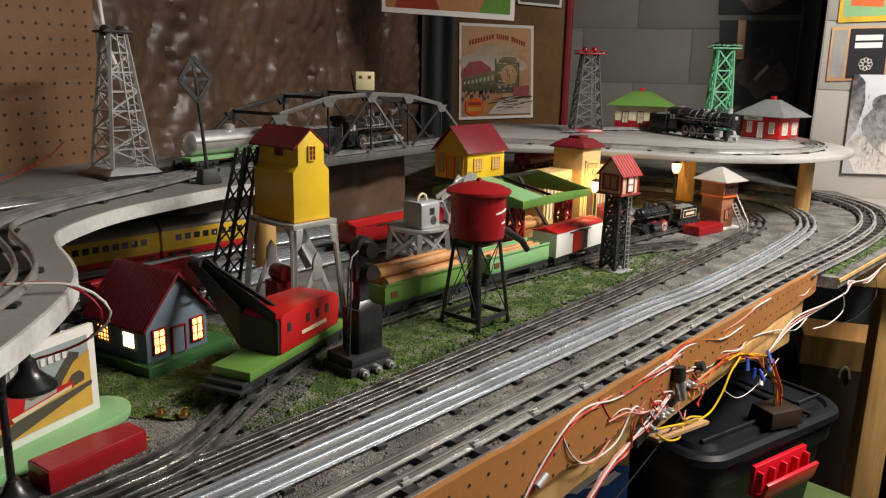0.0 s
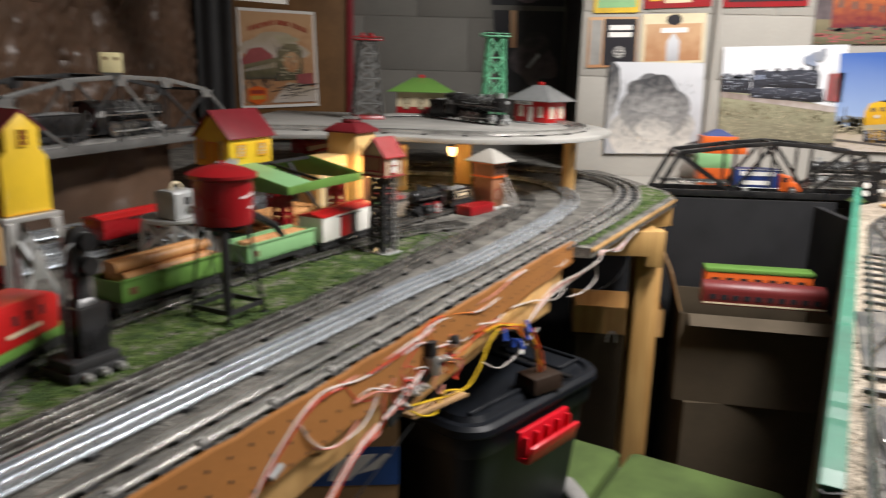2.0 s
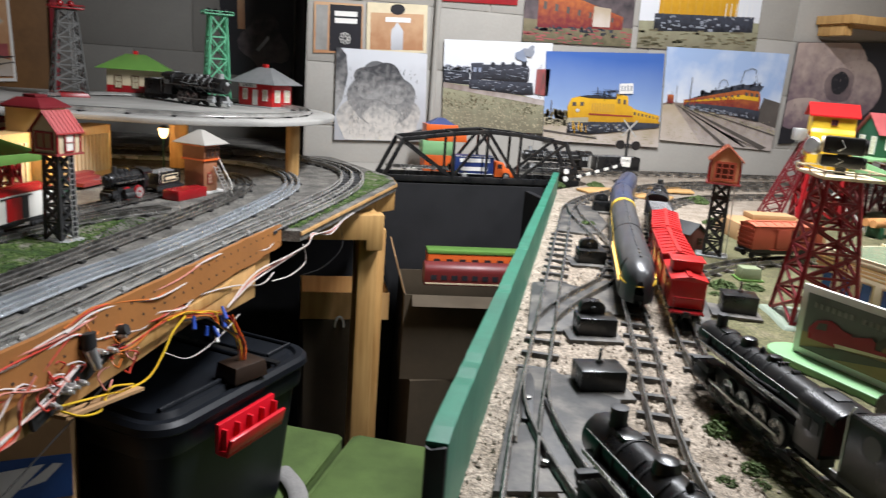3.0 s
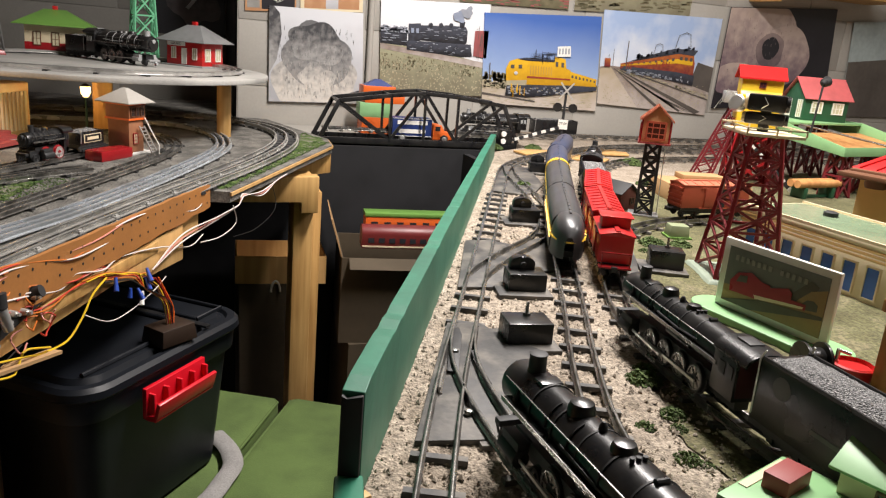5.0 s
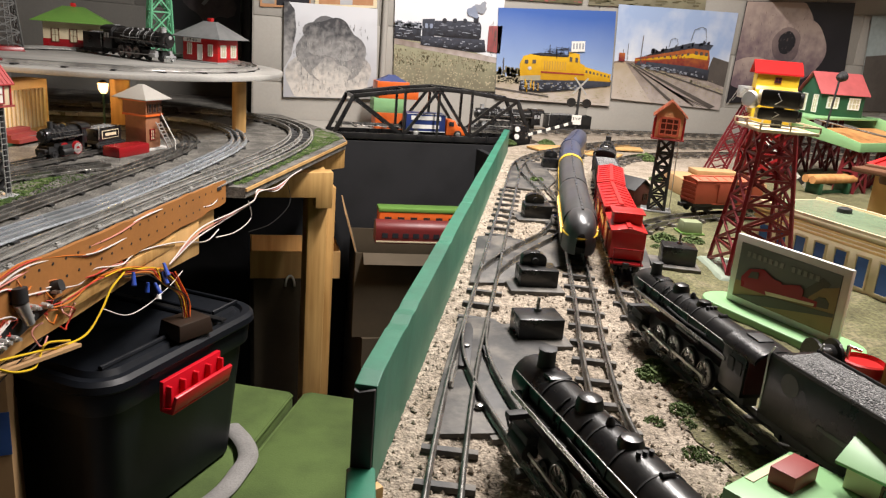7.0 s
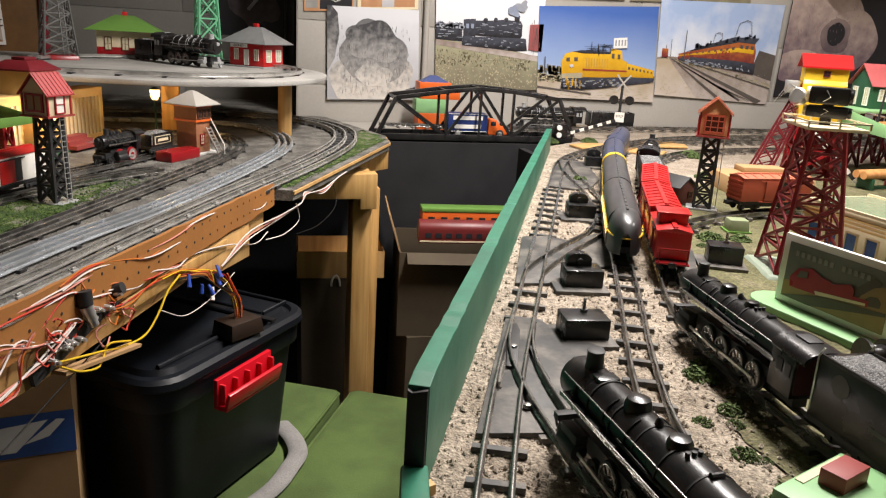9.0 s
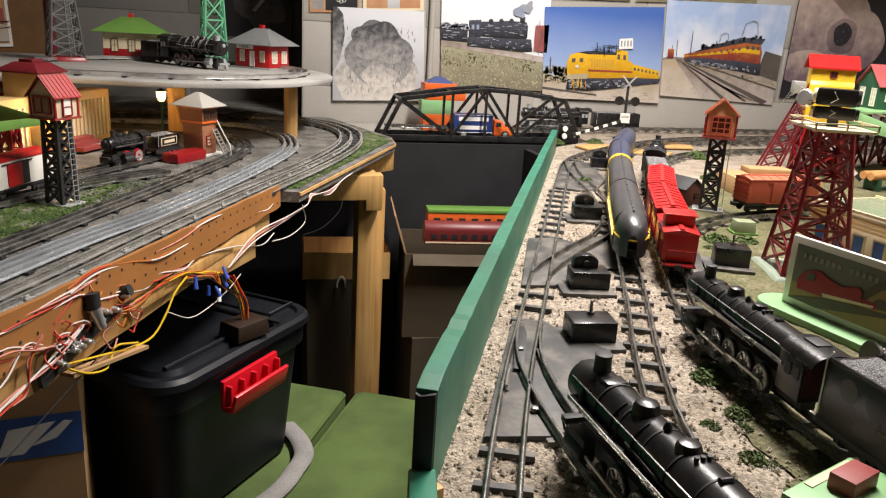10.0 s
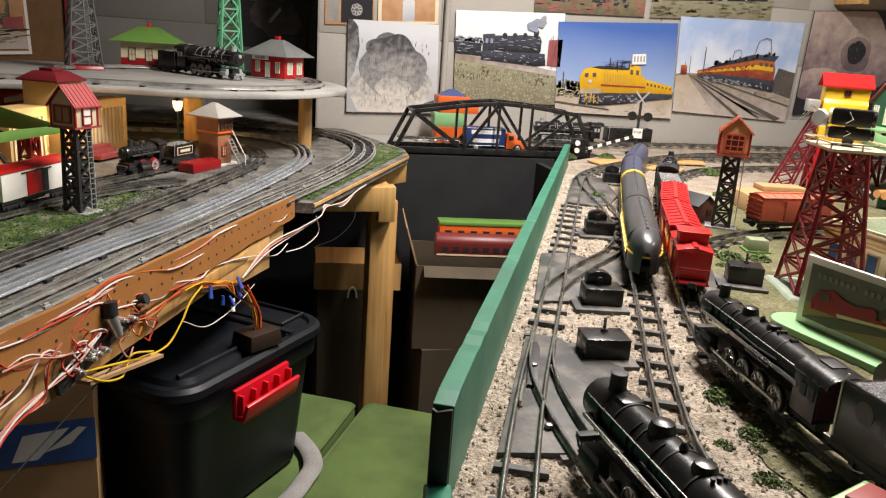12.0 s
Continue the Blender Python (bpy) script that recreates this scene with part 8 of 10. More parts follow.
# ---------------------------------------------------------------- pictures on the walls
def print_mat(name, top, low, scale=14.0, amount=0.25, grain=90.0):
    """A printed sheet: a soft vertical change of colour, broken by clouds of noise."""
    m, nt, p, lk = nodes_of(name)
    n = nt.nodes
    tc, sep, ns, mix, cr = n.new("ShaderNodeTexCoord"), n.new("ShaderNodeSeparateXYZ"), n.new("ShaderNodeTexNoise"), n.new("ShaderNodeMath"), n.new("ShaderNodeValToRGB")
    lk.new(tc.outputs["Generated"], sep.inputs[0])
    lk.new(tc.outputs["Object"], ns.inputs["Vector"])
    ns.inputs["Scale"].default_value, ns.inputs["Detail"].default_value = scale, 7
    mix.operation = "MULTIPLY_ADD"
    mix.inputs[1].default_value = amount * 2
    off = n.new("ShaderNodeMath")
    off.operation = "SUBTRACT"
    off.inputs[1].default_value = amount
    lk.new(ns.outputs["Fac"], mix.inputs[0])
    lk.new(sep.outputs["Z"], mix.inputs[2])
    lk.new(mix.outputs[0], off.inputs[0])
    lk.new(off.outputs[0], cr.inputs[0])
    cr.color_ramp.elements[0].position, cr.color_ramp.elements[1].position = 0.1, 0.9
    cr.color_ramp.elements[0].color, cr.color_ramp.elements[1].color = (*low, 1), (*top, 1)
    lk.new(cr.outputs[0], p.inputs["Base Color"])
    p.inputs["Roughness"].default_value = 0.42
    MATS[name] = m
    return m


def picture(label, corners, y, layers, base, name="wall_picture", group="pictures on the block wall", back=0.0):
    """A sheet with four corners (x, z) on the wall plane y; layers: (part name, polygon in 0..1, material)."""
    (ax, az), (bx, bz), (cx, cz), (dx, dz) = corners   # top left, top right, bottom right, bottom left
    ox, oz = (ax + bx + cx + dx) / 4, (az + bz + cz + dz) / 4
    t = thing(name, label, "picture", pose(ox, y, oz), group)

    def uv(u, v):
        lx, lz, rx, rz = dx + (ax - dx) * v, dz + (az - dz) * v, cx + (bx - cx) * v, cz + (bz - cz) * v
        return (lx + (rx - lx) * u - ox, lz + (rz - lz) * u - oz)
    part("sheet", Geo().prism([uv(0, 0), uv(1, 0), uv(1, 1), uv(0, 1)], "y", -0.0012, 0.0), base, t)
    o = -0.0012
    for nm, poly, m in layers:
        o -= 0.00025
        g = Geo()
        for one in (poly if isinstance(poly, Marks) else [poly]):
            g.prism([uv(min(1, max(0, u)), min(1, max(0, v))) for u, v in one], "y", o, o + 0.0002)
        layer = part(nm, g, m, t)
        if isinstance(poly, Marks) and len(poly) > 3:
            tagged(layer, kind="stuff")
    return t


class Marks(list):
    """Several small outlines that make up one printed detail."""


def strokes(seed, n, u0, u1, v0, v1, wu, wv, slope=0.0, jitter=0.6):
    """Irregular printed strokes inside a field; slope tilts the whole field."""
    r = random.Random(seed)
    out = Marks()
    for _ in range(n):
        u = r.uniform(u0, u1)
        v = r.uniform(v0, v1) + slope * (u - u0)
        a, b = wu * r.uniform(1 - jitter, 1 + jitter) / 2, wv * r.uniform(1 - jitter, 1 + jitter) / 2
        k = r.uniform(-0.3, 0.3) * b
        out.append([(u - a, v - b), (u + a, v - b + slope * 2 * a), (u + a * 0.8, v + b + k + slope * 2 * a), (u - a * 0.9, v + b)])
    return out


def row(n, u0, v0, u1, v1, w0, h0, w1, h1):
    """A row of panes or wheels that shrinks along its length."""
    out = Marks()
    for i in range(n):
        t = i / max(1, n - 1)
        u, v, w, h = u0 + (u1 - u0) * t, v0 + (v1 - v0) * t, (w0 + (w1 - w0) * t) / 2, (h0 + (h1 - h0) * t) / 2
        sl = (v1 - v0) / (u1 - u0) * w
        out.append([(u - w, v - h - sl), (u + w, v - h + sl), (u + w, v + h + sl), (u - w, v + h - sl)])
    return out


def discs(n, u0, v0, u1, v1, r0, r1, aspect=1.25):
    out = Marks()
    for i in range(n):
        t = i / max(1, n - 1)
        c = (u0 + (u1 - u0) * t, v0 + (v1 - v0) * t)
        q = r0 + (r1 - r0) * t
        out.append([(c[0] + q * math.cos(radians(a)), c[1] + q * aspect * math.sin(radians(a))) for a in range(0, 360, 36)])
    return out


def blob(cx, cy, rx, ry, n=26, rough=0.12, seed=1):
    r = random.Random(seed)
    ph = [r.uniform(0, 6.28) for _ in range(4)]
    out = []
    for i in range(n):
        a = 2 * math.pi * i / n
        k = 1 + rough * sum(math.sin((j + 2) * a + ph[j]) for j in range(4)) / 2
        out.append((min(0.995, max(0.005, cx + rx * k * math.cos(a))), min(0.995, max(0.005, cy + ry * k * math.sin(a)))))
    return out


snow_print = print_mat("print_snow", (0.62, 0.63, 0.66), (0.40, 0.40, 0.42), 8.0, 0.5)
fur_dark = print_mat("print_fur_dark", (0.05, 0.05, 0.055), (0.34, 0.33, 0.32), 46.0, 0.9)
fur_pale = print_mat("print_fur_pale", (0.30, 0.29, 0.28), (0.62, 0.58, 0.53), 60.0, 0.8)
fur_tan = print_mat("print_fur_tan", (0.42, 0.33, 0.29), (0.16, 0.11, 0.13), 26.0, 0.7)
fur_shade = print_mat("print_fur_shade", (0.24, 0.18, 0.17), (0.11, 0.08, 0.09), 26.0, 0.7)
fur_brown = print_mat("print_fur_brown", (0.03, 0.026, 0.03), (0.13, 0.10, 0.105), 30.0, 0.9)
night = mat("print_night", (0.018, 0.017, 0.022), 0.35)
sky_pale = print_mat("print_sky_pale", (0.74, 0.75, 0.78), (0.66, 0.67, 0.70), 6.0, 0.3)
sky_blue = print_mat("print_sky_blue", (0.055, 0.13, 0.42), (0.40, 0.52, 0.72), 4.0, 0.12)
sky_cloud = print_mat("print_sky_cloud", (0.34, 0.45, 0.68), (0.78, 0.79, 0.80), 9.0, 0.85)
grass_print = print_mat("print_grass", (0.32, 0.31, 0.20), (0.20, 0.18, 0.12), 24.0, 0.6)
earth_print = print_mat("print_earth", (0.42, 0.34, 0.24), (0.55, 0.48, 0.42), 18.0, 0.7)
gravel_print = print_mat("print_gravel", (0.24, 0.19, 0.16), (0.46, 0.40, 0.37), 30.0, 0.7)
engine_black = print_mat("print_engine", (0.05, 0.055, 0.075), (0.012, 0.012, 0.016), 70.0, 0.6)
engine_yellow = print_mat("print_engine_yellow", (0.75, 0.43, 0.02), (0.52, 0.27, 0.01), 40.0, 0.4)
engine_orange = print_mat("print_engine_orange", (0.42, 0.12, 0.03), (0.16, 0.02, 0.025), 60.0, 0.6)
car_red = mat("print_car_red", (0.34, 0.09, 0.09), 0.45)
smoke = mat("print_smoke", (0.26, 0.30, 0.40), 0.5)
rail_print = mat("print_rail", (0.10, 0.085, 0.075), 0.5)
poster_tan = print_mat("print_poster_tan", (0.54, 0.33, 0.18), (0.40, 0.20, 0.095), 26.0, 0.8)
poster_red = mat("print_poster_red", (0.34, 0.05, 0.03), 0.45)
WY = 2.4375

fur_mid = print_mat("print_fur_mid", (0.13, 0.13, 0.135), (0.30, 0.29, 0.28), 70.0, 0.9)
picture("square grey and white winter print with a dark furry mass", [(0.664, 1.249), (0.962, 1.252), (0.974, 0.964), (0.668, 0.956)], WY - 0.012,
        [("dark_edge", [(0, 0.30), (0.08, 0.45), (0.13, 0.72), (0.11, 0.93), (0.05, 1.0), (0, 1.0)], fur_dark), ("pale_mass", blob(0.50, 0.20, 0.48, 0.36, 44, 0.10, 5), fur_pale), ("mid_mass", blob(0.50, 0.50, 0.36, 0.34, 44, 0.10, 9), fur_mid),
         ("dark_mass", blob(0.50, 0.64, 0.29, 0.22, 44, 0.14, 12), fur_dark), ("pale_patch", blob(0.50, 0.28, 0.19, 0.14, 34, 0.14, 9), fur_pale), ("dark_corner", [(0.78, 0.0), (1, 0.0), (1, 0.16), (0.86, 0.12)], fur_dark),
         ("mid_streak", strokes(43, 260, 0.10, 0.90, 0.05, 0.80, 0.004, 0.030), fur_mid), ("pale_streak", strokes(42, 200, 0.14, 0.86, 0.05, 0.60, 0.004, 0.030), fur_pale)], snow_print)
steel_print = mat("print_steel_light", (0.30, 0.32, 0.37), 0.45)
brush_print = print_mat("print_brush", (0.20, 0.17, 0.10), (0.10, 0.09, 0.05), 40.0, 0.8)
straw_print = mat("print_straw", (0.46, 0.40, 0.27), 0.45)
picture("colour print of a black steam train in a dry field", [(1.018, 1.303), (1.402, 1.320), (1.401, 1.012), (1.030, 1.010)], WY - 0.010,
        [("field", [(0, 0), (1, 0), (1, 0.36), (0.5, 0.48), (0, 0.53)], grass_print), ("straw", strokes(3, 420, 0.0, 1.0, 0.02, 0.36, 0.010, 0.012), straw_print), ("brush", strokes(4, 260, 0.0, 0.9, 0.26, 0.42, 0.008, 0.016, -0.06), brush_print),
         ("roadbed", [(0, 0.47), (1, 0.31), (1, 0.37), (0, 0.53)], gravel_print),
         ("tender", [(0.0, 0.53), (0.0, 0.68), (0.10, 0.70), (0.24, 0.71), (0.24, 0.51)], engine_black), ("cab", [(0.25, 0.51), (0.25, 0.75), (0.36, 0.76), (0.36, 0.50)], engine_black), ("boiler", [(0.36, 0.58), (0.36, 0.74), (0.55, 0.745), (0.60, 0.755), (0.78, 0.745), (0.80, 0.70), (0.80, 0.58), (0.78, 0.55)], engine_black), ("underframe", [(0.24, 0.47), (0.24, 0.57), (0.84, 0.56), (0.86, 0.43), (0.76, 0.42)], engine_black),
         ("chimney", [(0.72, 0.74), (0.72, 0.80), (0.77, 0.80), (0.765, 0.73)], engine_black), ("dome", discs(3, 0.45, 0.745, 0.64, 0.755, 0.022, 0.02), engine_black), ("highlight", strokes(5, 26, 0.37, 0.78, 0.60, 0.73, 0.035, 0.006), steel_print), ("rod_detail", strokes(6, 30, 0.27, 0.82, 0.47, 0.57, 0.03, 0.008, -0.08), steel_print), ("wheel", discs(6, 0.34, 0.515, 0.72, 0.475, 0.026, 0.028), engine_black), ("tender_light", strokes(7, 10, 0.02, 0.22, 0.55, 0.68, 0.04, 0.008), steel_print), ("cab_window", row(2, 0.285, 0.68, 0.33, 0.68, 0.025, 0.05, 0.025, 0.05), smoke),
         ("red_car", [(0.87, 0.44), (1, 0.42), (1, 0.72), (0.87, 0.71)], car_red), ("red_car_side", strokes(8, 10, 0.88, 0.99, 0.46, 0.70, 0.004, 0.12), rail_print), ("smoke", blob(0.72, 0.86, 0.07, 0.06, 20, 0.3, 2), smoke), ("smoke_puff", blob(0.78, 0.90, 0.06, 0.05, 20, 0.3, 6), steel_print), ("tree_line", strokes(9, 40, 0.0, 0.24, 0.66, 0.72, 0.03, 0.02), steel_print)], sky_pale)
picture("colour print of a yellow electric engine under a blue sky", [(1.380, 1.292), (1.832, 1.318), (1.857, 0.984), (1.400, 0.990)], WY - 0.014,
        [("ground", [(0, 0), (1, 0), (1, 0.24), (0.4, 0.20), (0, 0.24)], earth_print), ("pale_ground", strokes(12, 160, 0.05, 0.95, 0.01, 0.16, 0.03, 0.005, 0.02), straw_print), ("brush", strokes(13, 90, 0.0, 0.24, 0.20, 0.34, 0.02, 0.05), brush_print), ("brush_far", strokes(14, 50, 0.62, 1.0, 0.22, 0.30, 0.03, 0.03), brush_print), ("straw", strokes(15, 50, 0.0, 0.25, 0.18, 0.26, 0.03, 0.02), straw_print),
         ("rail", [(0.0, 0.10), (0.45, 0.05), (0.45, 0.065), (0.0, 0.125)], rail_print), ("far_coach", [(0.74, 0.24), (0.74, 0.41), (0.99, 0.34), (0.99, 0.25)], engine_yellow), ("coach_pane", row(7, 0.77, 0.355, 0.97, 0.315, 0.018, 0.03, 0.012, 0.02), rail_print),
         ("side", [(0.36, 0.24), (0.36, 0.50), (0.60, 0.50), (0.60, 0.56), (0.70, 0.54), (0.71, 0.44), (0.75, 0.42), (0.75, 0.25)], engine_yellow), ("nose", [(0.20, 0.20), (0.19, 0.40), (0.22, 0.49), (0.29, 0.52), (0.37, 0.50), (0.37, 0.22)], engine_yellow), ("nose_shade", [(0.20, 0.20), (0.195, 0.27), (0.37, 0.29), (0.37, 0.22)], straw_print), ("roof", [(0.28, 0.515), (0.37, 0.50), (0.60, 0.50), (0.60, 0.525), (0.36, 0.535)], engine_black),
         ("louvre", row(9, 0.40, 0.40, 0.58, 0.40, 0.010, 0.10, 0.010, 0.09), field_ochre), ("stripe", [(0.37, 0.315), (0.75, 0.315), (0.75, 0.33), (0.37, 0.335)], poster_red), ("cab_pane", row(2, 0.625, 0.48, 0.675, 0.475, 0.022, 0.05, 0.022, 0.05), rail_print), ("nose_pane", row(2, 0.245, 0.43, 0.31, 0.435, 0.03, 0.04, 0.03, 0.04), rail_print), ("headlight", discs(1, 0.275, 0.36, 0.275, 0.36, 0.016, 0.016), snow_print),
         ("underframe", [(0.19, 0.11), (0.20, 0.22), (0.75, 0.26), (0.99, 0.26), (0.99, 0.22), (0.55, 0.13), (0.36, 0.10)], engine_black), ("truck_detail", strokes(16, 46, 0.21, 0.72, 0.12, 0.21, 0.02, 0.014, 0.06), steel_print), ("truck_glint", strokes(17, 20, 0.21, 0.70, 0.12, 0.21, 0.012, 0.008, 0.06), straw_print), ("step", strokes(18, 8, 0.21, 0.36, 0.14, 0.22, 0.008, 0.07), engine_yellow),
         ("pantograph", strokes(19, 22, 0.40, 0.62, 0.53, 0.60, 0.07, 0.005), engine_black), ("pantograph_post", strokes(20, 12, 0.40, 0.62, 0.52, 0.58, 0.005, 0.07), engine_black), ("sign", [(0.62, 0.56), (0.74, 0.57), (0.735, 0.68), (0.62, 0.67)], paper), ("sign_line", row(4, 0.64, 0.62, 0.72, 0.625, 0.012, 0.06, 0.012, 0.06), steel_print), ("pole", [(0.05, 0.3), (0.057, 0.3), (0.057, 0.46), (0.05, 0.46)], rail_print)], sky_blue)
picture("colour print of an orange electric train beside tracks under clouds", [(1.841, 1.343), (2.356, 1.356), (2.347, 0.992), (1.862, 1.012)], WY - 0.010,
        [("ground", [(0, 0), (1, 0), (1, 0.28), (0.5, 0.42), (0.05, 0.42), (0, 0.40)], gravel_print), ("path", [(0.0, 0.0), (0.36, 0.0), (0.09, 0.41), (0.0, 0.38)], earth_print), ("dark_car", [(0.80, 0.30), (1, 0.24), (1, 0.50), (0.85, 0.54)], rail_print), ("straw", strokes(22, 180, 0.15, 1.0, 0.36, 0.40, 0.015, 0.010, -0.22), straw_print), ("stone_mark", strokes(23, 400, 0.05, 0.95, 0.02, 0.30, 0.008, 0.006), straw_print),
         ("sleeper", row(16, 0.13, 0.385, 0.72, 0.03, 0.03, 0.006, 0.36, 0.022), rail_print), ("rail_line", [(0.135, 0.40), (0.145, 0.40), (0.95, 0.03), (0.90, 0.0)], rail_print), ("rail_line", [(0.115, 0.40), (0.122, 0.40), (0.60, 0.0), (0.55, 0.0)], rail_print), ("far_rail", [(0.2, 0.395), (1.0, 0.17), (1.0, 0.155), (0.2, 0.385)], rail_print),
         ("side", [(0.17, 0.40), (0.17, 0.455), (0.40, 0.53), (0.66, 0.61), (0.67, 0.36), (0.3, 0.39)], engine_orange), ("front", [(0.66, 0.36), (0.66, 0.61), (0.80, 0.60), (0.82, 0.52), (0.82, 0.36)], engine_orange), ("band", [(0.17, 0.43), (0.66, 0.51), (0.80, 0.50), (0.80, 0.545), (0.66, 0.555), (0.17, 0.44)], engine_yellow), ("roof_gear", [(0.22, 0.475), (0.66, 0.61), (0.80, 0.60), (0.83, 0.66), (0.62, 0.66), (0.40, 0.565)], engine_black), ("roof_detail", strokes(24, 34, 0.26, 0.80, 0.51, 0.54, 0.02, 0.03, 0.28), engine_black),
         ("pane", row(9, 0.22, 0.452, 0.62, 0.545, 0.010, 0.010, 0.020, 0.028), rail_print), ("front_pane", row(3, 0.69, 0.565, 0.78, 0.56, 0.025, 0.035, 0.025, 0.035), rail_print), ("underframe", [(0.17, 0.39), (0.62, 0.325), (0.83, 0.29), (0.83, 0.40), (0.66, 0.42), (0.2, 0.43)], engine_black), ("truck_detail", strokes(25, 50, 0.22, 0.80, 0.36, 0.40, 0.02, 0.014, -0.06), steel_print), ("side_line", strokes(26, 16, 0.2, 0.64, 0.43, 0.44, 0.006, 0.05, 0.16), poster_red),
         ("pole", Marks([[(0.21, 0.42), (0.217, 0.42), (0.222, 0.70), (0.216, 0.70)], [(0.10, 0.42), (0.104, 0.42), (0.104, 0.60), (0.10, 0.60)], [(0.06, 0.42), (0.064, 0.42), (0.066, 0.54), (0.062, 0.54)]]), rail_print), ("hoop", [(0.62, 0.67), (0.64, 0.80), (0.70, 0.835), (0.74, 0.82), (0.76, 0.68), (0.756, 0.68), (0.737, 0.815), (0.70, 0.828), (0.643, 0.796), (0.624, 0.67)], rail_print), ("far_hoop", [(0.44, 0.59), (0.45, 0.68), (0.48, 0.70), (0.51, 0.69), (0.52, 0.61), (0.517, 0.61), (0.507, 0.686), (0.48, 0.695), (0.453, 0.676), (0.443, 0.59)], rail_print), ("front_unit", [(0.03, 0.41), (0.08, 0.41), (0.08, 0.50), (0.03, 0.50)], engine_orange)], sky_cloud)
picture("dark print with a large soft tan furry shape", [(2.383, 1.402), (2.90, 1.44), (2.93, 1.06), (2.372, 1.020)], WY - 0.012,
        [("tan_mass", blob(0.22, 0.72, 0.40, 0.46, 60, 0.04, 4), fur_tan), ("tan_end", blob(0.52, 0.52, 0.28, 0.30, 60, 0.04, 6), fur_tan), ("tan_foot", blob(0.14, 0.30, 0.22, 0.16, 40, 0.06, 3), fur_tan), ("shade", blob(0.42, 0.58, 0.13, 0.17, 40, 0.06, 5), fur_shade), ("dark_round", blob(0.42, 0.60, 0.075, 0.115, 40, 0.04, 4), night), ("fold", blob(0.50, 0.34, 0.13, 0.05, 40, 0.10, 7), fur_shade), ("dark_corner", blob(0.16, 0.06, 0.20, 0.10, 40, 0.08, 8), night), ("strand", strokes(61, 120, 0.02, 0.60, 0.22, 0.90, 0.003, 0.020), fur_shade)], night)
picture("dim grey-blue landscape print", [(3.00, 1.40), (3.40, 1.43), (3.42, 1.03), (3.03, 1.02)], WY - 0.012, [("hill", [(0, 0.0), (1, 0), (1, 0.55), (0.6, 0.62), (0, 0.58)], rail_print)], sky_grey)
picture("orange train print at the top of the wall", [(1.285, 1.62), (1.690, 1.64), (1.698, 1.330), (1.290, 1.318)], WY - 0.008, [("ground", [(0, 0), (1, 0), (1, 0.2), (0, 0.25)], brush_print), ("straw", strokes(50, 60, 0.0, 1.0, 0.01, 0.16, 0.05, 0.012), car_red), ("engine", [(0.12, 0.16), (0.12, 0.56), (0.45, 0.50), (0.9, 0.32), (0.9, 0.18)], engine_orange), ("pane", row(7, 0.18, 0.40, 0.80, 0.28, 0.03, 0.08, 0.02, 0.05), rail_print), ("truck_detail", strokes(51, 40, 0.12, 0.85, 0.10, 0.18, 0.03, 0.02), engine_black), ("leaves", strokes(52, 120, 0.0, 1.0, 0.55, 1.0, 0.03, 0.04), brush_print), ("house", [(0.62, 0.2), (0.62, 0.42), (0.78, 0.40), (0.78, 0.2)], earth_print)], fur_brown)
picture("yellow engine print at the top of the wall", [(1.712, 1.66), (2.20, 1.69), (2.206, 1.352), (1.720, 1.330)], WY - 0.008, [("field", [(0, 0), (1, 0), (1, 0.3), (0, 0.28)], grass_print), ("engine", [(0.15, 0.34), (0.15, 0.95), (0.8, 0.95), (0.8, 0.34)], engine_yellow), ("panel_line", row(10, 0.18, 0.62, 0.78, 0.62, 0.006, 0.5, 0.006, 0.5), field_ochre), ("underframe", [(0.12, 0.18), (0.12, 0.36), (0.95, 0.36), (0.95, 0.2)], engine_black), ("truck_detail", strokes(53, 40, 0.14, 0.92, 0.20, 0.34, 0.03, 0.016), steel_print), ("rail_side", row(6, 0.70, 0.42, 0.92, 0.42, 0.006, 0.14, 0.006, 0.14), paper), ("grass", strokes(54, 80, 0, 1, 0.02, 0.2, 0.05, 0.012), brush_print)], sky_pale)
fg = picture("black and white printed label with bold lettering and a gear", [(0.590, 1.384), (0.745, 1.388), (0.748, 1.236), (0.592, 1.228)], WY - 0.006,
             [("side_strip", [(0.04, 0.06), (0.28, 0.06), (0.28, 0.94), (0.04, 0.94)], mat("print_grey", (0.30, 0.29, 0.27), 0.5)), ("panel", [(0.32, 0.04), (0.97, 0.04), (0.97, 0.96), (0.32, 0.96)], night),
              ("title_bar", [(0.42, 0.74), (0.88, 0.74), (0.88, 0.84), (0.42, 0.84)], paper), ("title_bar", [(0.42, 0.60), (0.88, 0.60), (0.88, 0.70), (0.42, 0.70)], paper)], poster_tan)
g = Geo()
for k in range(8):
    a = radians(45 * k)
    c = Vector((0.022 + 0.012 * math.cos(a), -0.004, -0.030 + 0.012 * math.sin(a)))
    g.tube([c + Vector((0.006 * math.cos(radians(b)), 0, 0.006 * math.sin(radians(b)))) for b in range(0, 361, 30)], 0.0009, 5)
part("gear", g, paper, fg)
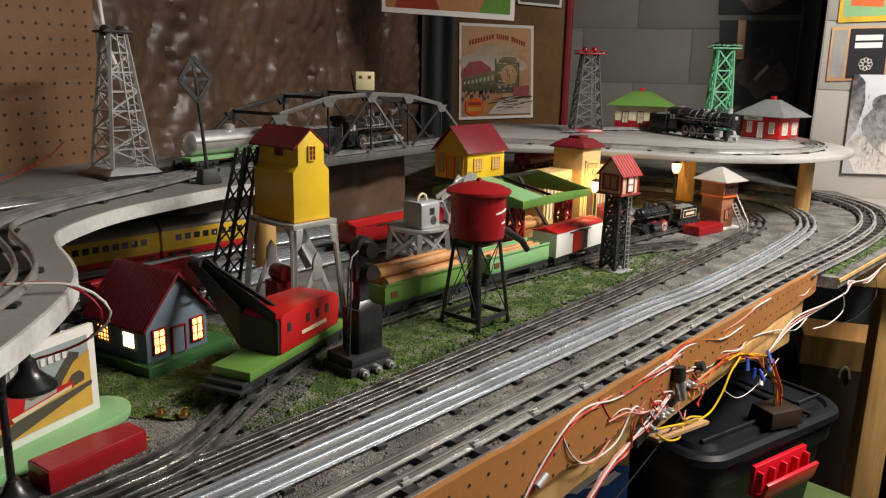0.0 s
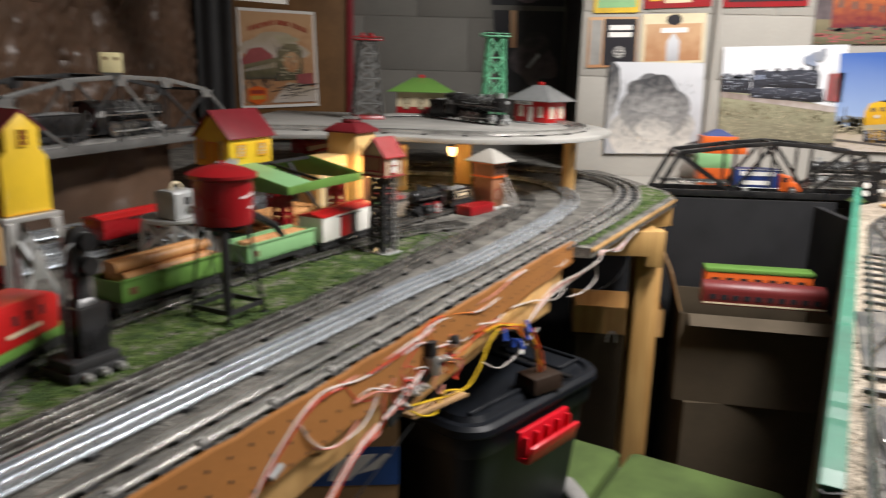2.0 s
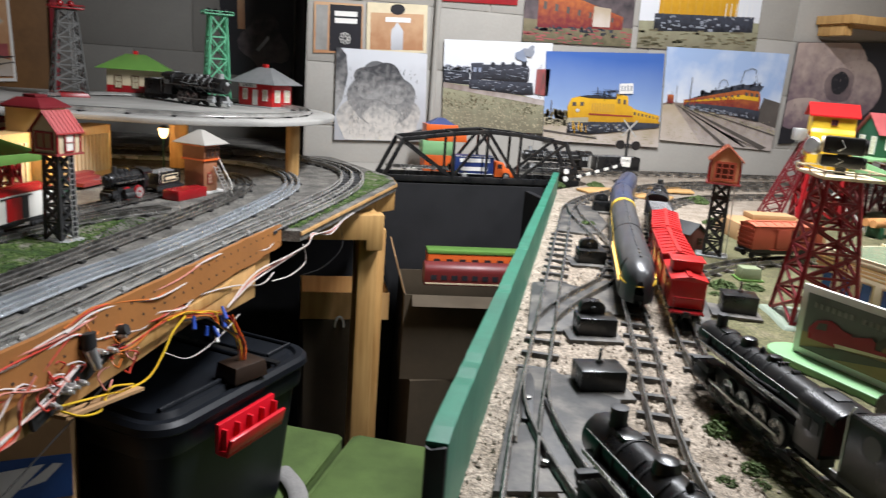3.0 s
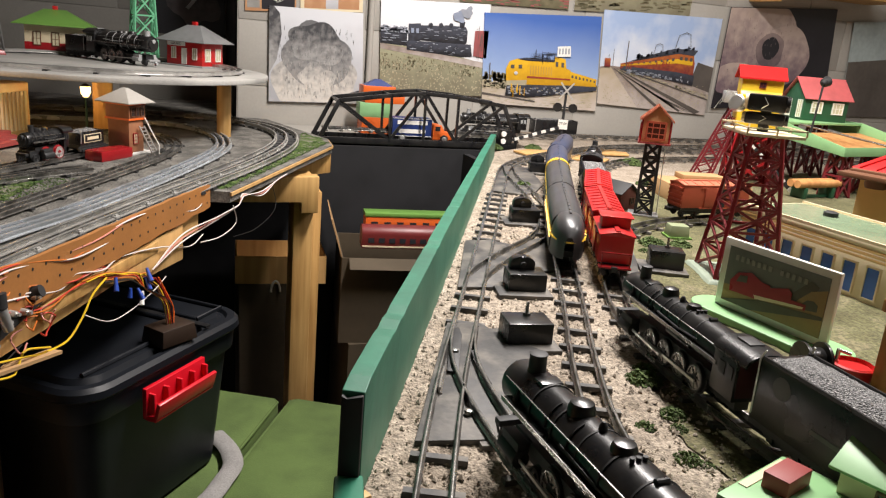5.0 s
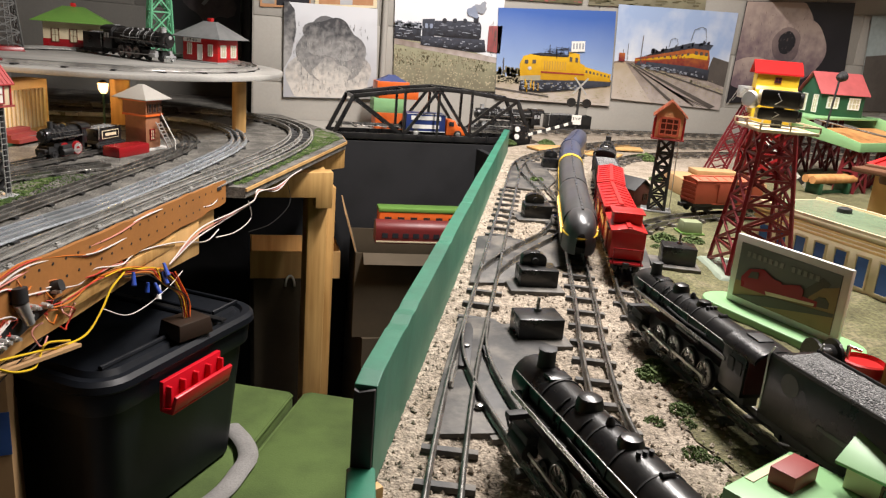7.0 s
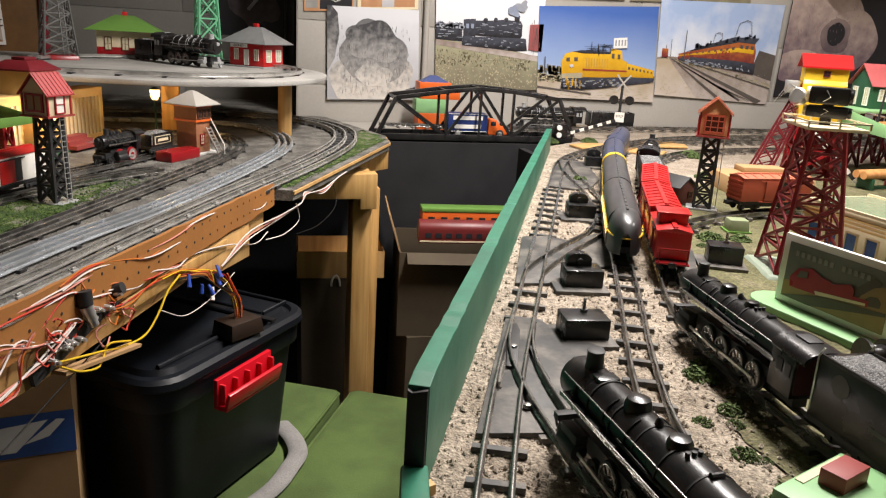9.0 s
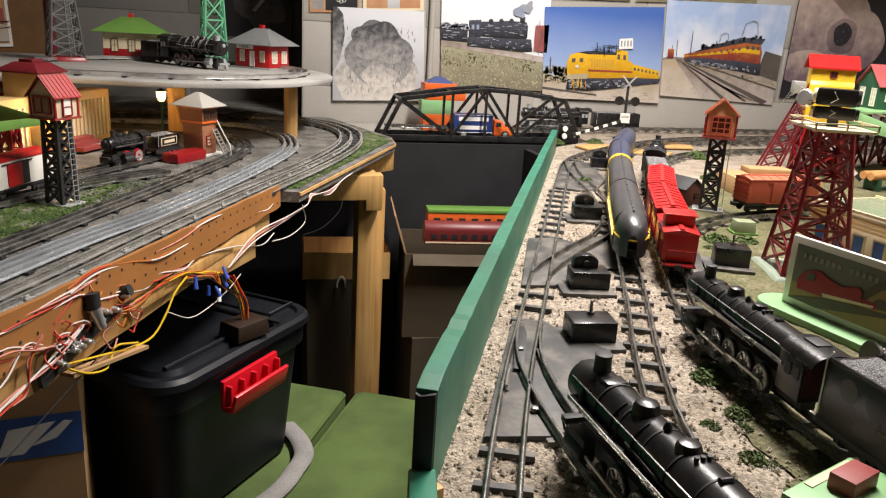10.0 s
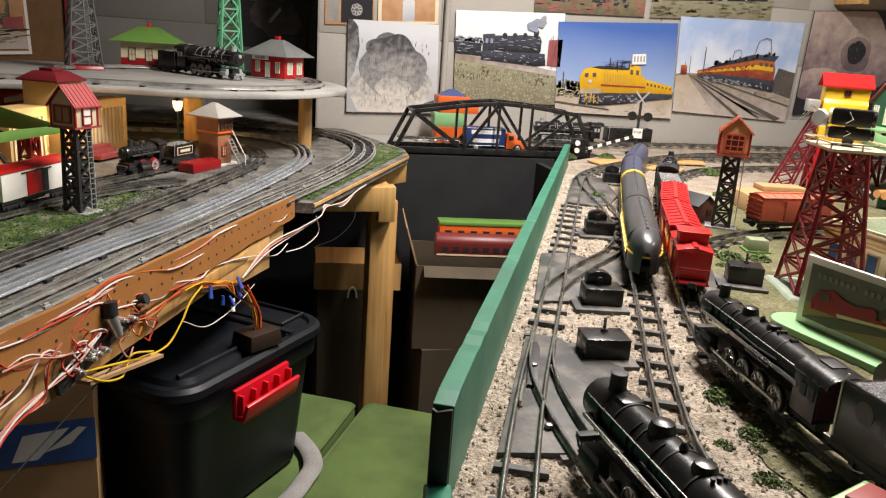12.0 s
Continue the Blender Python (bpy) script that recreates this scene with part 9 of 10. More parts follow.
picture("tan printed label with a castle shape and dark medallion", [(0.757, 1.396), (0.955, 1.405), (0.961, 1.254), (0.761, 1.243)], WY - 0.006,
        [("panel", [(0.06, 0.05), (0.94, 0.05), (0.94, 0.80), (0.06, 0.80)], poster_tan), ("castle", [(0.40, 0.05), (0.60, 0.05), (0.60, 0.45), (0.5, 0.62), (0.40, 0.45)], snow_print), ("medallion", blob(0.5, 0.88, 0.12, 0.11, 20, 0.02), night), ("title_bar", [(0.30, 0.62), (0.72, 0.62), (0.72, 0.72), (0.30, 0.72)], paper)], cream)
picture("green and orange printed label at the top of the wall", [(0.600, 1.55), (0.745, 1.56), (0.745, 1.402), (0.602, 1.396)], WY - 0.006, [("panel", [(0.08, 0.1), (0.92, 0.1), (0.92, 0.9), (0.08, 0.9)], green_light), ("title_bar", [(0.2, 0.3), (0.8, 0.25), (0.8, 0.45), (0.2, 0.5)], orange)], stripe_yellow)
picture("red printed label at the top of the wall", [(0.757, 1.56), (0.965, 1.57), (0.966, 1.425), (0.759, 1.412)], WY - 0.006, [("panel", [(0.3, 0.1), (0.7, 0.1), (0.7, 0.6), (0.3, 0.6)], cream), ("title_bar", [(0.08, 0.15), (0.25, 0.15), (0.25, 0.35), (0.08, 0.35)], stripe_yellow)], red)
picture("red framed print at the top of the wall", [(1.00, 1.62), (1.26, 1.63), (1.262, 1.432), (1.003, 1.422)], WY - 0.006, [("panel", [(0.05, 0.08), (0.95, 0.08), (0.95, 0.92), (0.05, 0.92)], night)], red)
structure("wall_conduit", Geo().rod((0.99, 2.425, 0.88), (0.985, 2.425, 2.40), 0.010, None, 12), block_white, "white painted conduit on the block wall", "pipe")
structure("high_shelf", Geo().box(2.75, 2.34, 1.47, 0.6, 0.18, 0.03).box(2.48, 2.36, 1.43, 0.03, 0.14, 0.04), pine, "pine shelf high on the block wall", "shelf", 0.002)
picture("dark furry print in the shade of the recess", [(0.290, 1.432), (0.560, 1.432), (0.562, 1.126), (0.320, 1.130)], 2.915, [("pale_trunk", [(0.22, 0.55), (0.32, 0.55), (0.34, 1.0), (0.24, 1.0)], poster_tan), ("mass", blob(0.58, 0.42, 0.30, 0.34, 26, 0.2, 3), fur_brown), ("pale_line", [(0.50, 0.30), (0.66, 0.46), (0.64, 0.50), (0.46, 0.32)], snow_print)], night, group="pictures in the recess")
picture("dark furry print above in the recess", [(0.280, 1.75), (0.560, 1.75), (0.560, 1.450), (0.282, 1.450)], 2.915, [("mass", blob(0.5, 0.3, 0.4, 0.25, 26, 0.2, 8), fur_tan)], night, group="pictures in the recess")

# brown panel with a railway poster
structure("brown_panel", Geo().box(-0.490, 2.905, 0.92, 0.46, 0.014, 1.2), mat("panel_brown", (0.17, 0.085, 0.03), 0.6), "brown hardboard panel on the recess wall", "panel", 0.002)
structure("red_strip", Geo().box(-0.252, 2.900, 0.92, 0.020, 0.03, 1.2), mat("strip_red", (0.25, 0.02, 0.03), 0.5), "dark red edge strip of the panel", "trim", 0.001)
structure("yellow_strip", Geo().box(-0.726, 2.900, 0.92, 0.012, 0.02, 1.2), mat("strip_yellow", (0.32, 0.18, 0.02), 0.5), "ochre edge strip of the panel", "trim", 0.001)
picture("vintage railway poster with a steam train at a station", [(-0.690, 1.420), (-0.390, 1.408), (-0.376, 1.058), (-0.682, 1.036)], 2.893,
        [("art", [(0.03, 0.03), (0.97, 0.03), (0.97, 0.97), (0.03, 0.97)], poster_tan), ("glow_sky", blob(0.45, 0.62, 0.38, 0.16, 24, 0.2, 3), earth_print),
         ("title_bar", row(9, 0.15, 0.80, 0.46, 0.87, 0.026, 0.05, 0.026, 0.05), poster_red), ("title_bar", row(6, 0.52, 0.875, 0.66, 0.86, 0.020, 0.05, 0.020, 0.05), poster_red), ("title_bar", row(6, 0.72, 0.85, 0.88, 0.80, 0.022, 0.05, 0.022, 0.05), poster_red),
         ("hill", [(0.03, 0.50), (0.14, 0.60), (0.3, 0.62), (0.44, 0.54), (0.44, 0.46), (0.03, 0.44)], car_red), ("smoke", blob(0.62, 0.70, 0.12, 0.06, 20, 0.3, 4), straw_print), ("train_side", [(0.05, 0.30), (0.05, 0.44), (0.50, 0.52), (0.50, 0.30)], brush_print), ("boiler", [(0.48, 0.28), (0.50, 0.58), (0.60, 0.66), (0.76, 0.66), (0.82, 0.58), (0.82, 0.28)], brush_print),
         ("boiler_face", discs(1, 0.68, 0.47, 0.68, 0.47, 0.11, 0.11, 1.0), poster_tan), ("boiler_detail", strokes(31, 30, 0.50, 0.82, 0.30, 0.62, 0.05, 0.010), straw_print), ("boiler_line", strokes(32, 30, 0.50, 0.82, 0.30, 0.62, 0.008, 0.05), rail_print), ("car_pane", row(8, 0.08, 0.385, 0.46, 0.44, 0.02, 0.03, 0.03, 0.05), earth_print), ("front_car", [(0.74, 0.22), (0.74, 0.34), (0.95, 0.36), (0.95, 0.22)], car_red), ("dark_marks", strokes(33, 30, 0.05, 0.5, 0.22, 0.32, 0.02, 0.04), rail_print),
         ("rail_bed", [(0.40, 0.05), (0.97, 0.05), (0.97, 0.20), (0.80, 0.24), (0.62, 0.26)], earth_print), ("rail_line", strokes(34, 22, 0.42, 0.95, 0.06, 0.20, 0.16, 0.008, 0.1), rail_print),
         ("shield", [(0.10, 0.20), (0.10, 0.08), (0.22, 0.03), (0.34, 0.08), (0.34, 0.20), (0.22, 0.23)], orange), ("shield_bar", [(0.13, 0.09), (0.31, 0.09), (0.31, 0.13), (0.13, 0.13)], field_ochre), ("shield_bar", [(0.13, 0.15), (0.31, 0.15), (0.31, 0.185), (0.13, 0.185)], poster_red)], paper, "wall_poster", "posters behind the layout")
picture("railway poster seen partly above the panel", [(-0.46, 1.78), (-0.29, 1.78), (-0.285, 1.475), (-0.455, 1.49)], 2.890, [("art", [(0.05, 0.03), (0.95, 0.03), (0.95, 0.97), (0.05, 0.97)], rail_print)], paper, "wall_poster", "posters behind the layout")
hp = picture("bright railway poster hanging from the ceiling", [(-0.745, 1.72), (-0.318, 1.72), (-0.318, 1.385), (-0.745, 1.412)], 2.20,
             [("art", [(0.03, 0.05), (0.97, 0.05), (0.97, 0.97), (0.03, 0.97)], poster_tan), ("figure_field", [(0.10, 0.05), (0.45, 0.05), (0.40, 0.2), (0.15, 0.25)], poster_red), ("green_field", [(0.75, 0.05), (0.97, 0.05), (0.97, 0.3), (0.8, 0.25)], green)], paper, "hanging_poster", "posters behind the layout")
part("string", Geo().rod((-0.19, 0.001, 0.13), (-0.19, 0.001, 0.858), 0.001, None, 5).rod((0.19, 0.001, 0.13), (0.19, 0.001, 0.858), 0.001, None, 5), white, hp)

# pegboard, cable and things behind the raised deck
pg = thing("pegboard", "tan pegboard panel standing behind the raised deck", "pegboard", pose(-0.89, 0.93, DECK, 0, 0, 82))
part("panel", Geo().box(-0.06, 0.004, 0, 0.42, 0.006, 0.55), peg_brown, pg)
hole = Geo().rod((0, 0.0004, 0), (0, -0.0004, 0), 0.0030, None, 8).mesh("peg_hole", black_matt)
for i in range(16):
    for j in range(17):
        h = new("peg_hole", hole)
        h.parent = pg
        h.location = (-0.25 + i * 0.0254, 0.0008, 0.02 + j * 0.0254)
cb = thing("wall_cable", "pale cable hanging down beside the pegboard", "cable", pose(0, 0, 0))
part("cable", Geo().tube([Vector((-0.93, 1.02, 1.50)), Vector((-0.88, 1.06, 1.43)), Vector((-0.862, 1.085, 1.36)), Vector((-0.858, 1.09, 1.28)), Vector((-0.84, 1.10, 1.22)), Vector((-0.835, 1.11, 1.15))], 0.0045, 8), white, cb)
lw = thing("loose_wire", "loose red and white wires lying over the deck edge", "wire", pose(0, 0, 0))
for k, (m, dx) in enumerate(((red, 0), (white, 0.010))):
    part("wire", Geo().tube(spline([(-0.36, 0.31 + dx, DECK + 0.005), (-0.325, 0.335, DECK + 0.010), (-0.290 + dx, 0.362, DECK + 0.006), (-0.270 + dx, 0.375, DECK - 0.018), (-0.285, 0.375, DECK - 0.045), (-0.325, 0.355, DECK - 0.062), (-0.38, 0.34, DECK - 0.075)], 0.01), 0.0012, 6), m, lw)
part("wire", Geo().tube(spline([(-0.84, 0.60, DECK + 0.004), (-0.78, 0.75, DECK + 0.012), (-0.80, 0.86, DECK + 0.03), (-0.84, 0.95, DECK + 0.05)], 0.01), 0.001, 6), red, lw)

# ---------------------------------------------------------------- below the tables
tote = thing("storage_tote", "large black plastic storage tote with lid and red latch", "storage box", pose(0.168, 1.240, 0.008, 0, 0, 51))


def round_rect(w, d, r, z, n=6):
    out = []
    for cx, cy, a0 in ((w / 2 - r, d / 2 - r, 0), (-w / 2 + r, d / 2 - r, 90), (-w / 2 + r, -d / 2 + r, 180), (w / 2 - r, -d / 2 + r, 270)):
        out += [(cx + r * math.cos(radians(a0 + 90 * i / n)), cy + r * math.sin(radians(a0 + 90 * i / n)), z) for i in range(n + 1)]
    return out


part("body", Geo().loft([round_rect(0.315, 0.487, 0.04, 0.424), round_rect(0.352, 0.527, 0.045, 0.655)]), tote_black, tote)
part("rim", Geo().loft([round_rect(0.368, 0.543, 0.05, 0.640), round_rect(0.372, 0.547, 0.05, 0.675)]), tote_black, tote, "", 0.002)
part("lid", Geo().loft([round_rect(0.380, 0.556, 0.055, 0.676), round_rect(0.386, 0.562, 0.055, 0.680), round_rect(0.384, 0.560, 0.055, 0.690), round_rect(0.372, 0.548, 0.05, 0.696), round_rect(0.352, 0.528, 0.045, 0.696), round_rect(0.346, 0.522, 0.045, 0.690), round_rect(0.335, 0.511, 0.04, 0.690), round_rect(0.326, 0.502, 0.04, 0.699)]), tote_black, tote)
part("lid_ridge", Geo().tube([Vector((-0.15, -0.238, 0.702)), Vector((0.06, -0.238, 0.702)), Vector((0.075, -0.225, 0.702)), Vector((0.075, 0.22, 0.702))], 0.004, 8).tube([Vector((0.10, -0.235, 0.702)), Vector((0.165, -0.235, 0.702)), Vector((0.165, -0.10, 0.702)), Vector((0.11, -0.10, 0.702)), Vector((0.10, -0.12, 0.702)), Vector((0.10, -0.235, 0.702))], 0.004, 8), tote_black, tote)
part("lid_groove", Geo().box(0.085, -0.02, 0.6995, 0.012, 0.50, 0.004), black, tote)
g = Geo().box(-0.005, -0.284, 0.604, 0.135, 0.008, 0.046).box(-0.005, -0.294, 0.600, 0.135, 0.020, 0.006)
for k in range(5):
    g.box(-0.065 + k * 0.030, -0.291, 0.604, 0.005, 0.014, 0.038)
g.prism([(-0.280, 0.600), (-0.306, 0.606), (-0.312, 0.630), (-0.306, 0.632), (-0.300, 0.610), (-0.280, 0.606)], "x", -0.072, 0.062)
part("latch", g, red_plastic, tote, "bright red plastic latch", 0.0015).location = (-0.010, 0, 0.014)
rb = thing("relay_box", "small dark wooden box with wires on the tote lid", "box", pose(0.372, 1.092, 0.7085, 0, 0, 40))
part("box", Geo().frustum(0, 0, 0, 0.066, 0.050, 0.060, 0.044, 0.026), mat("dark_wood", (0.030, 0.018, 0.012), 0.4), rb, "", 0.001)
part("top", Geo().box(0, 0, 0.024, 0.052, 0.036, 0.0012), black_matt, rb)
for k, (m, dx) in enumerate(((stripe_yellow, 0.0), (red, 0.004), (brown, -0.004), (orange, 0.007))):
    part("wire", Geo().tube(spline([(dx, 0, 0.025), (dx * 1.5, 0.004, 0.05), (-0.012 + dx, 0.006, 0.085), (-0.03 + dx * 2, 0.004, 0.105)], 0.008), 0.0012, 6), m, rb)

CU = -27.8
rc = thing("seat_cushion", "olive green fabric seat cushion with piping", "cushion", pose(0.620, 1.098, 0.36, 0, 0, CU), "green seat cushions")
part("pad", Geo().box(0, 0, 0, 0.315, 0.57, 0.068), cloth_green, rc, "", 0.020)
part("piping", Geo().tube([Vector((-0.153, -0.272, 0.058)), Vector((-0.155, 0.0, 0.060)), Vector((-0.153, 0.272, 0.058)), Vector((-0.142, 0.281, 0.058)), Vector((0.142, 0.281, 0.058))], 0.0035, 8), cloth_green, rc)
lc = thing("seat_cushion", "olive green fabric seat cushion partly under the tote", "cushion", pose(0.318, 1.250, 0.358, 0, 0, CU), "green seat cushions")
part("pad", Geo().box(0, 0, 0, 0.325, 0.57, 0.066), cloth_green, lc, "", 0.020)
part("piping", Geo().tube([Vector((0.158, -0.272, 0.056)), Vector((0.160, 0.0, 0.058)), Vector((0.158, 0.272, 0.056)), Vector((0.147, 0.281, 0.056)), Vector((-0.147, 0.281, 0.056))], 0.0035, 8), cloth_green, lc)
structure("bench", Geo().prism([(0.00, 1.06), (0.62, 0.74), (0.94, 1.28), (0.32, 1.62)], "z", 0.30, 0.358), cardboard_shaded, "low dark bench under the cushions", "bench")
structure("bench_leg", Geo().box(0.60, 1.2, 0, 0.05, 0.05, 0.30).box(0.30, 1.1, 0, 0.05, 0.05, 0.30), cardboard_shaded, "dark legs of the bench", "bench")
gs = thing("fabric_strap", "grey fleece strap hanging over the cushion", "strap", pose(0, 0, 0))
part("strap", Geo().sweep([(0.018 * math.cos(radians(a)), 0.008 * math.sin(radians(a))) for a in range(0, 360, 30)], spline([(0.36, 0.985, 0.434), (0.424, 1.055, 0.434), (0.456, 1.111, 0.436), (0.474, 1.152, 0.438), (0.470, 1.206, 0.438), (0.450, 1.262, 0.438)], 0.012)), mat("fleece_grey", (0.26, 0.25, 0.24), 0.95, 0, 0.2, 300, 0.3), gs)
structure("table_post", Geo().box(0.672, 1.735, 0.0, 0.047, 0.085, 0.855), pine, "pine post under the table corner", "post", 0.003)
structure("table_post_rear", Geo().box(0.714, 1.80, 0.0, 0.034, 0.04, 0.80), pine, "second pine post behind the first", "post", 0.003)
structure("cross_beam", Geo().prism([(0.49, 0.800), (0.66, 0.800), (0.66, 0.775), (0.70, 0.775), (0.70, 0.862), (0.49, 0.855)], "y", 1.655, 1.695), pine, "notched pine cross beam at the post", "beam", 0.002)
# flat black sheets close off the spaces below the tables and bridge
structure("under_sheet", Geo().box(1.02, 2.10, 0.0, 0.52, 0.02, 0.872), sheet_black, "flat black sheet under the bridge", "cloth")
structure("under_sheet_left", Geo().box(0.40, 2.16, 0.0, 0.80, 0.02, 0.87), sheet_black, "flat black sheet closing the space under the table", "cloth")
structure("under_sheet_right", Geo().prism([(1.22, 0.0), (1.24, 0.0), (1.24, 0.86), (1.22, 0.86)], "y", 1.5, 2.11), sheet_black, "flat black sheet under the second table", "cloth")


def carton(label, m, w, d, h, material, flaps=True, name="cardboard_box"):
    c = thing(name, label, "box", m, "cartons under the table")
    t = 0.004
    for s in (-1, 1):
        part("side", Geo().box(s * (w / 2 - t / 2), 0, 0, t, d, h), material, c)
        part("side", Geo().box(0, s * (d / 2 - t / 2), 0, w - 2 * t, t, h), material, c)
    part("bottom", Geo().box(0, 0, 0, w - 2 * t, d - 2 * t, t), material, c)
    if flaps:
        part("flap", Geo().bar((-w / 2, 0, h), (-w / 2 - 0.03, 0, h + 0.10), d * 0.9, 0.003), cardboard, c, "raised cardboard flap")
        part("flap", Geo().bar((0, -d / 2, h), (0, -d / 2 - 0.04, h - 0.02), w * 0.9, 0.003), material, c)
    return c


# this carton's colour already holds the shade it stands in
carton("open brown carton holding red and green toy train cars", pose(1.00, 1.90, 0.38, 0, 0, -8), 0.38, 0.26, 0.24, cardboard_shaded)
structure("carton_stand", Geo().box(1.0, 1.90, 0.0, 0.36, 0.24, 0.38), cardboard_shaded, "dark crate under the open carton", "crate")
carton("old wooden box with odds and ends on a paper bag", pose(0.650, 1.93, 0.535, 0, 0, -4), 0.235, 0.16, 0.075, plywood, False, "wooden_box")
pbg = thing("paper_bag", "brown paper bag with white cord handle under the box", "bag", pose(0.64, 1.93, 0.0))
part("bag", Geo().frustum(0, 0, 0, 0.19, 0.15, 0.21, 0.16, 0.535), cardboard_shaded, pbg, "", 0.004)
part("handle", Geo().tube([Vector((-0.01 + 0.012 * math.cos(radians(a)), -0.086, 0.515 + 0.030 * math.sin(radians(a)))) for a in range(0, 181, 20)], 0.003, 6), white, pbg)
pcar = thing("passenger_car", "dark red toy passenger car lying in the carton", "railway car", pose(1.00, 1.82, 0.632, 0, 0, -7), "cars in the carton")
part("body", rounded_body(Geo(), 0.055, 0.06, 0.30), mat("tuscan_red", (0.16, 0.02, 0.02), 0.45), pcar, "", 0.001)
for i in range(10):
    part("window", Geo().box(-0.125 + i * 0.028, -0.028, 0.026, 0.016, 0.0016, 0.013), dark_pane, pcar)
part("stripe", Geo().box(0, -0.0281, 0.014, 0.296, 0.0012, 0.004), cream, pcar)
pcar2 = thing("passenger_car", "orange and green toy car lying in the carton", "railway car", pose(1.01, 1.895, 0.655, 0, 0, -6), "cars in the carton")
part("body", Geo().box(0, 0, 0.01, 0.27, 0.05, 0.045), orange, pcar2, "", 0.002)
part("roof", Geo().box(0, 0, 0.055, 0.275, 0.054, 0.012), green, pcar2, "bright green roof", 0.003)
for i in range(7):
    part("window", Geo().box(-0.11 + i * 0.036, -0.0256, 0.028, 0.018, 0.0014, 0.014), dark_pane, pcar2)
TZ = 0.385
mb = carton("brown shipping box with blue and white printed tape", pose(-0.02, 1.02, 0.25, 0, 0, 8), 0.32, 0.30, 0.50, cardboard, False)
part("tape", Geo().box(0.002, -0.1512, TZ, 0.318, 0.0014, 0.060), mat("tape_blue", (0.03, 0.09, 0.30), 0.4), mb, "blue printed tape")
part("tape_mark", Geo().prism([(0.06, TZ + 0.008), (0.09, TZ + 0.008), (0.13, TZ + 0.050), (0.075, TZ + 0.045)], "y", -0.1526, -0.1520).prism([(0.10, TZ + 0.018), (0.13, TZ + 0.026), (0.15, TZ + 0.048), (0.14, TZ + 0.050)], "y", -0.1526, -0.1520), paper, mb)
structure("box_stand", Geo().box(-0.02, 1.02, 0.0, 0.30, 0.28, 0.25), cardboard_shaded, "dark crate under the shipping box", "crate")

# ---------------------------------------------------------------- wiring along the fascia
rnd = random.Random(21)


def on_fascia(s, o, z):
    return (P0.x + fd.x * s + fn.x * (o + 0.010), P0.y + fd.y * s + fn.y * (o + 0.010), z + 0.0035)


wires = thing("wire_bundle", "tangle of red, white and yellow wires along the table edge", "wiring", pose(0, 0, 0))
w_mats = [mat("wire_white", (0.72, 0.66, 0.62), 0.4), mat("wire_red", (0.55, 0.05, 0.03), 0.4), mat("wire_pink", (0.62, 0.25, 0.20), 0.4), mat("wire_orange", (0.60, 0.16, 0.02), 0.4), mat("wire_yellow", (0.70, 0.46, 0.02), 0.4), mat("wire_black", (0.015, 0.015, 0.015), 0.4)]


def wire_along(pts, m, r=0.0011, o=0.006, n=1, spread=0.003):
    """n wires side by side that follow (s, z) places along the fascia."""
    for k in range(n):
        line = [on_fascia(q + rnd.uniform(-1, 1) * spread, o + rnd.uniform(0, 0.006), z - 0.0035 + rnd.uniform(-1, 1) * spread) for q, z in pts]
        part("wire", Geo().tube(spline(line, 0.008), r, 6), m[k % len(m)], wires)


wh, rd, pk, og, yl_, bk = w_mats
# upper bundle on the pegboard, sagging to the floor at its near end
wire_along([(0.54, 0.775), (0.60, 0.815), (0.67, 0.872), (0.735, 0.912), (0.79, 0.919), (0.864, 0.919), (0.951, 0.917), (1.06, 0.917), (1.126, 0.912), (1.202, 0.913), (1.29, 0.918), (1.34, 0.914), (1.40, 0.906)], (wh, pk), 0.0011, 0.006, 2)
wire_along([(0.55, 0.780), (0.62, 0.825), (0.69, 0.888), (0.76, 0.922), (0.827, 0.914), (0.871, 0.913), (0.922, 0.912), (0.96, 0.912), (0.985, 0.906)], (wh, rd), 0.0010, 0.008, 2)
wire_along([(0.951, 0.921), (1.003, 0.922), (1.072, 0.915), (1.14, 0.904), (1.253, 0.904), (1.329, 0.914), (1.43, 0.895), (1.51, 0.883), (1.56, 0.892)], (wh,), 0.0011, 0.007)
wire_along([(0.952, 0.925), (1.003, 0.926), (1.072, 0.917), (1.125, 0.905), (1.16, 0.903), (1.177, 0.895)], (rd, og), 0.0009, 0.006, 2, 0.004)
wire_along([(0.735, 0.912), (0.75, 0.885), (0.79, 0.862), (0.84, 0.868), (0.88, 0.888), (0.90, 0.880)], (pk, wh), 0.0010, 0.008, 2)
wire_along([(0.80, 0.925), (0.84, 0.890), (0.90, 0.882), (0.95, 0.905), (0.985, 0.912)], (rd,), 0.0009)
wire_along([(0.824, 0.893), (0.861, 0.893), (0.901, 0.879), (0.94, 0.868)], (wh, pk), 0.0010, 0.008, 2)
# bundle along the raw apron to the far end
wire_along([(0.985, 0.893), (1.034, 0.886), (1.109, 0.872), (1.138, 0.878), (1.2, 0.866), (1.252, 0.870), (1.371, 0.852), (1.49, 0.822), (1.545, 0.830)], (wh,), 0.0011, 0.008)
wire_along([(0.999, 0.878), (1.069, 0.859), (1.138, 0.866), (1.2, 0.860), (1.288, 0.832), (1.349, 0.812)], (og, rd), 0.0010, 0.008, 2, 0.004)
wire_along([(1.02, 0.890), (1.09, 0.884), (1.14, 0.872), (1.19, 0.872), (1.22, 0.862)], (rd, pk), 0.0009, 0.007, 2, 0.004)
wire_along([(1.15, 0.868), (1.20, 0.862), (1.25, 0.846), (1.32, 0.822)], (yl_, og), 0.0010, 0.010, 2, 0.004)
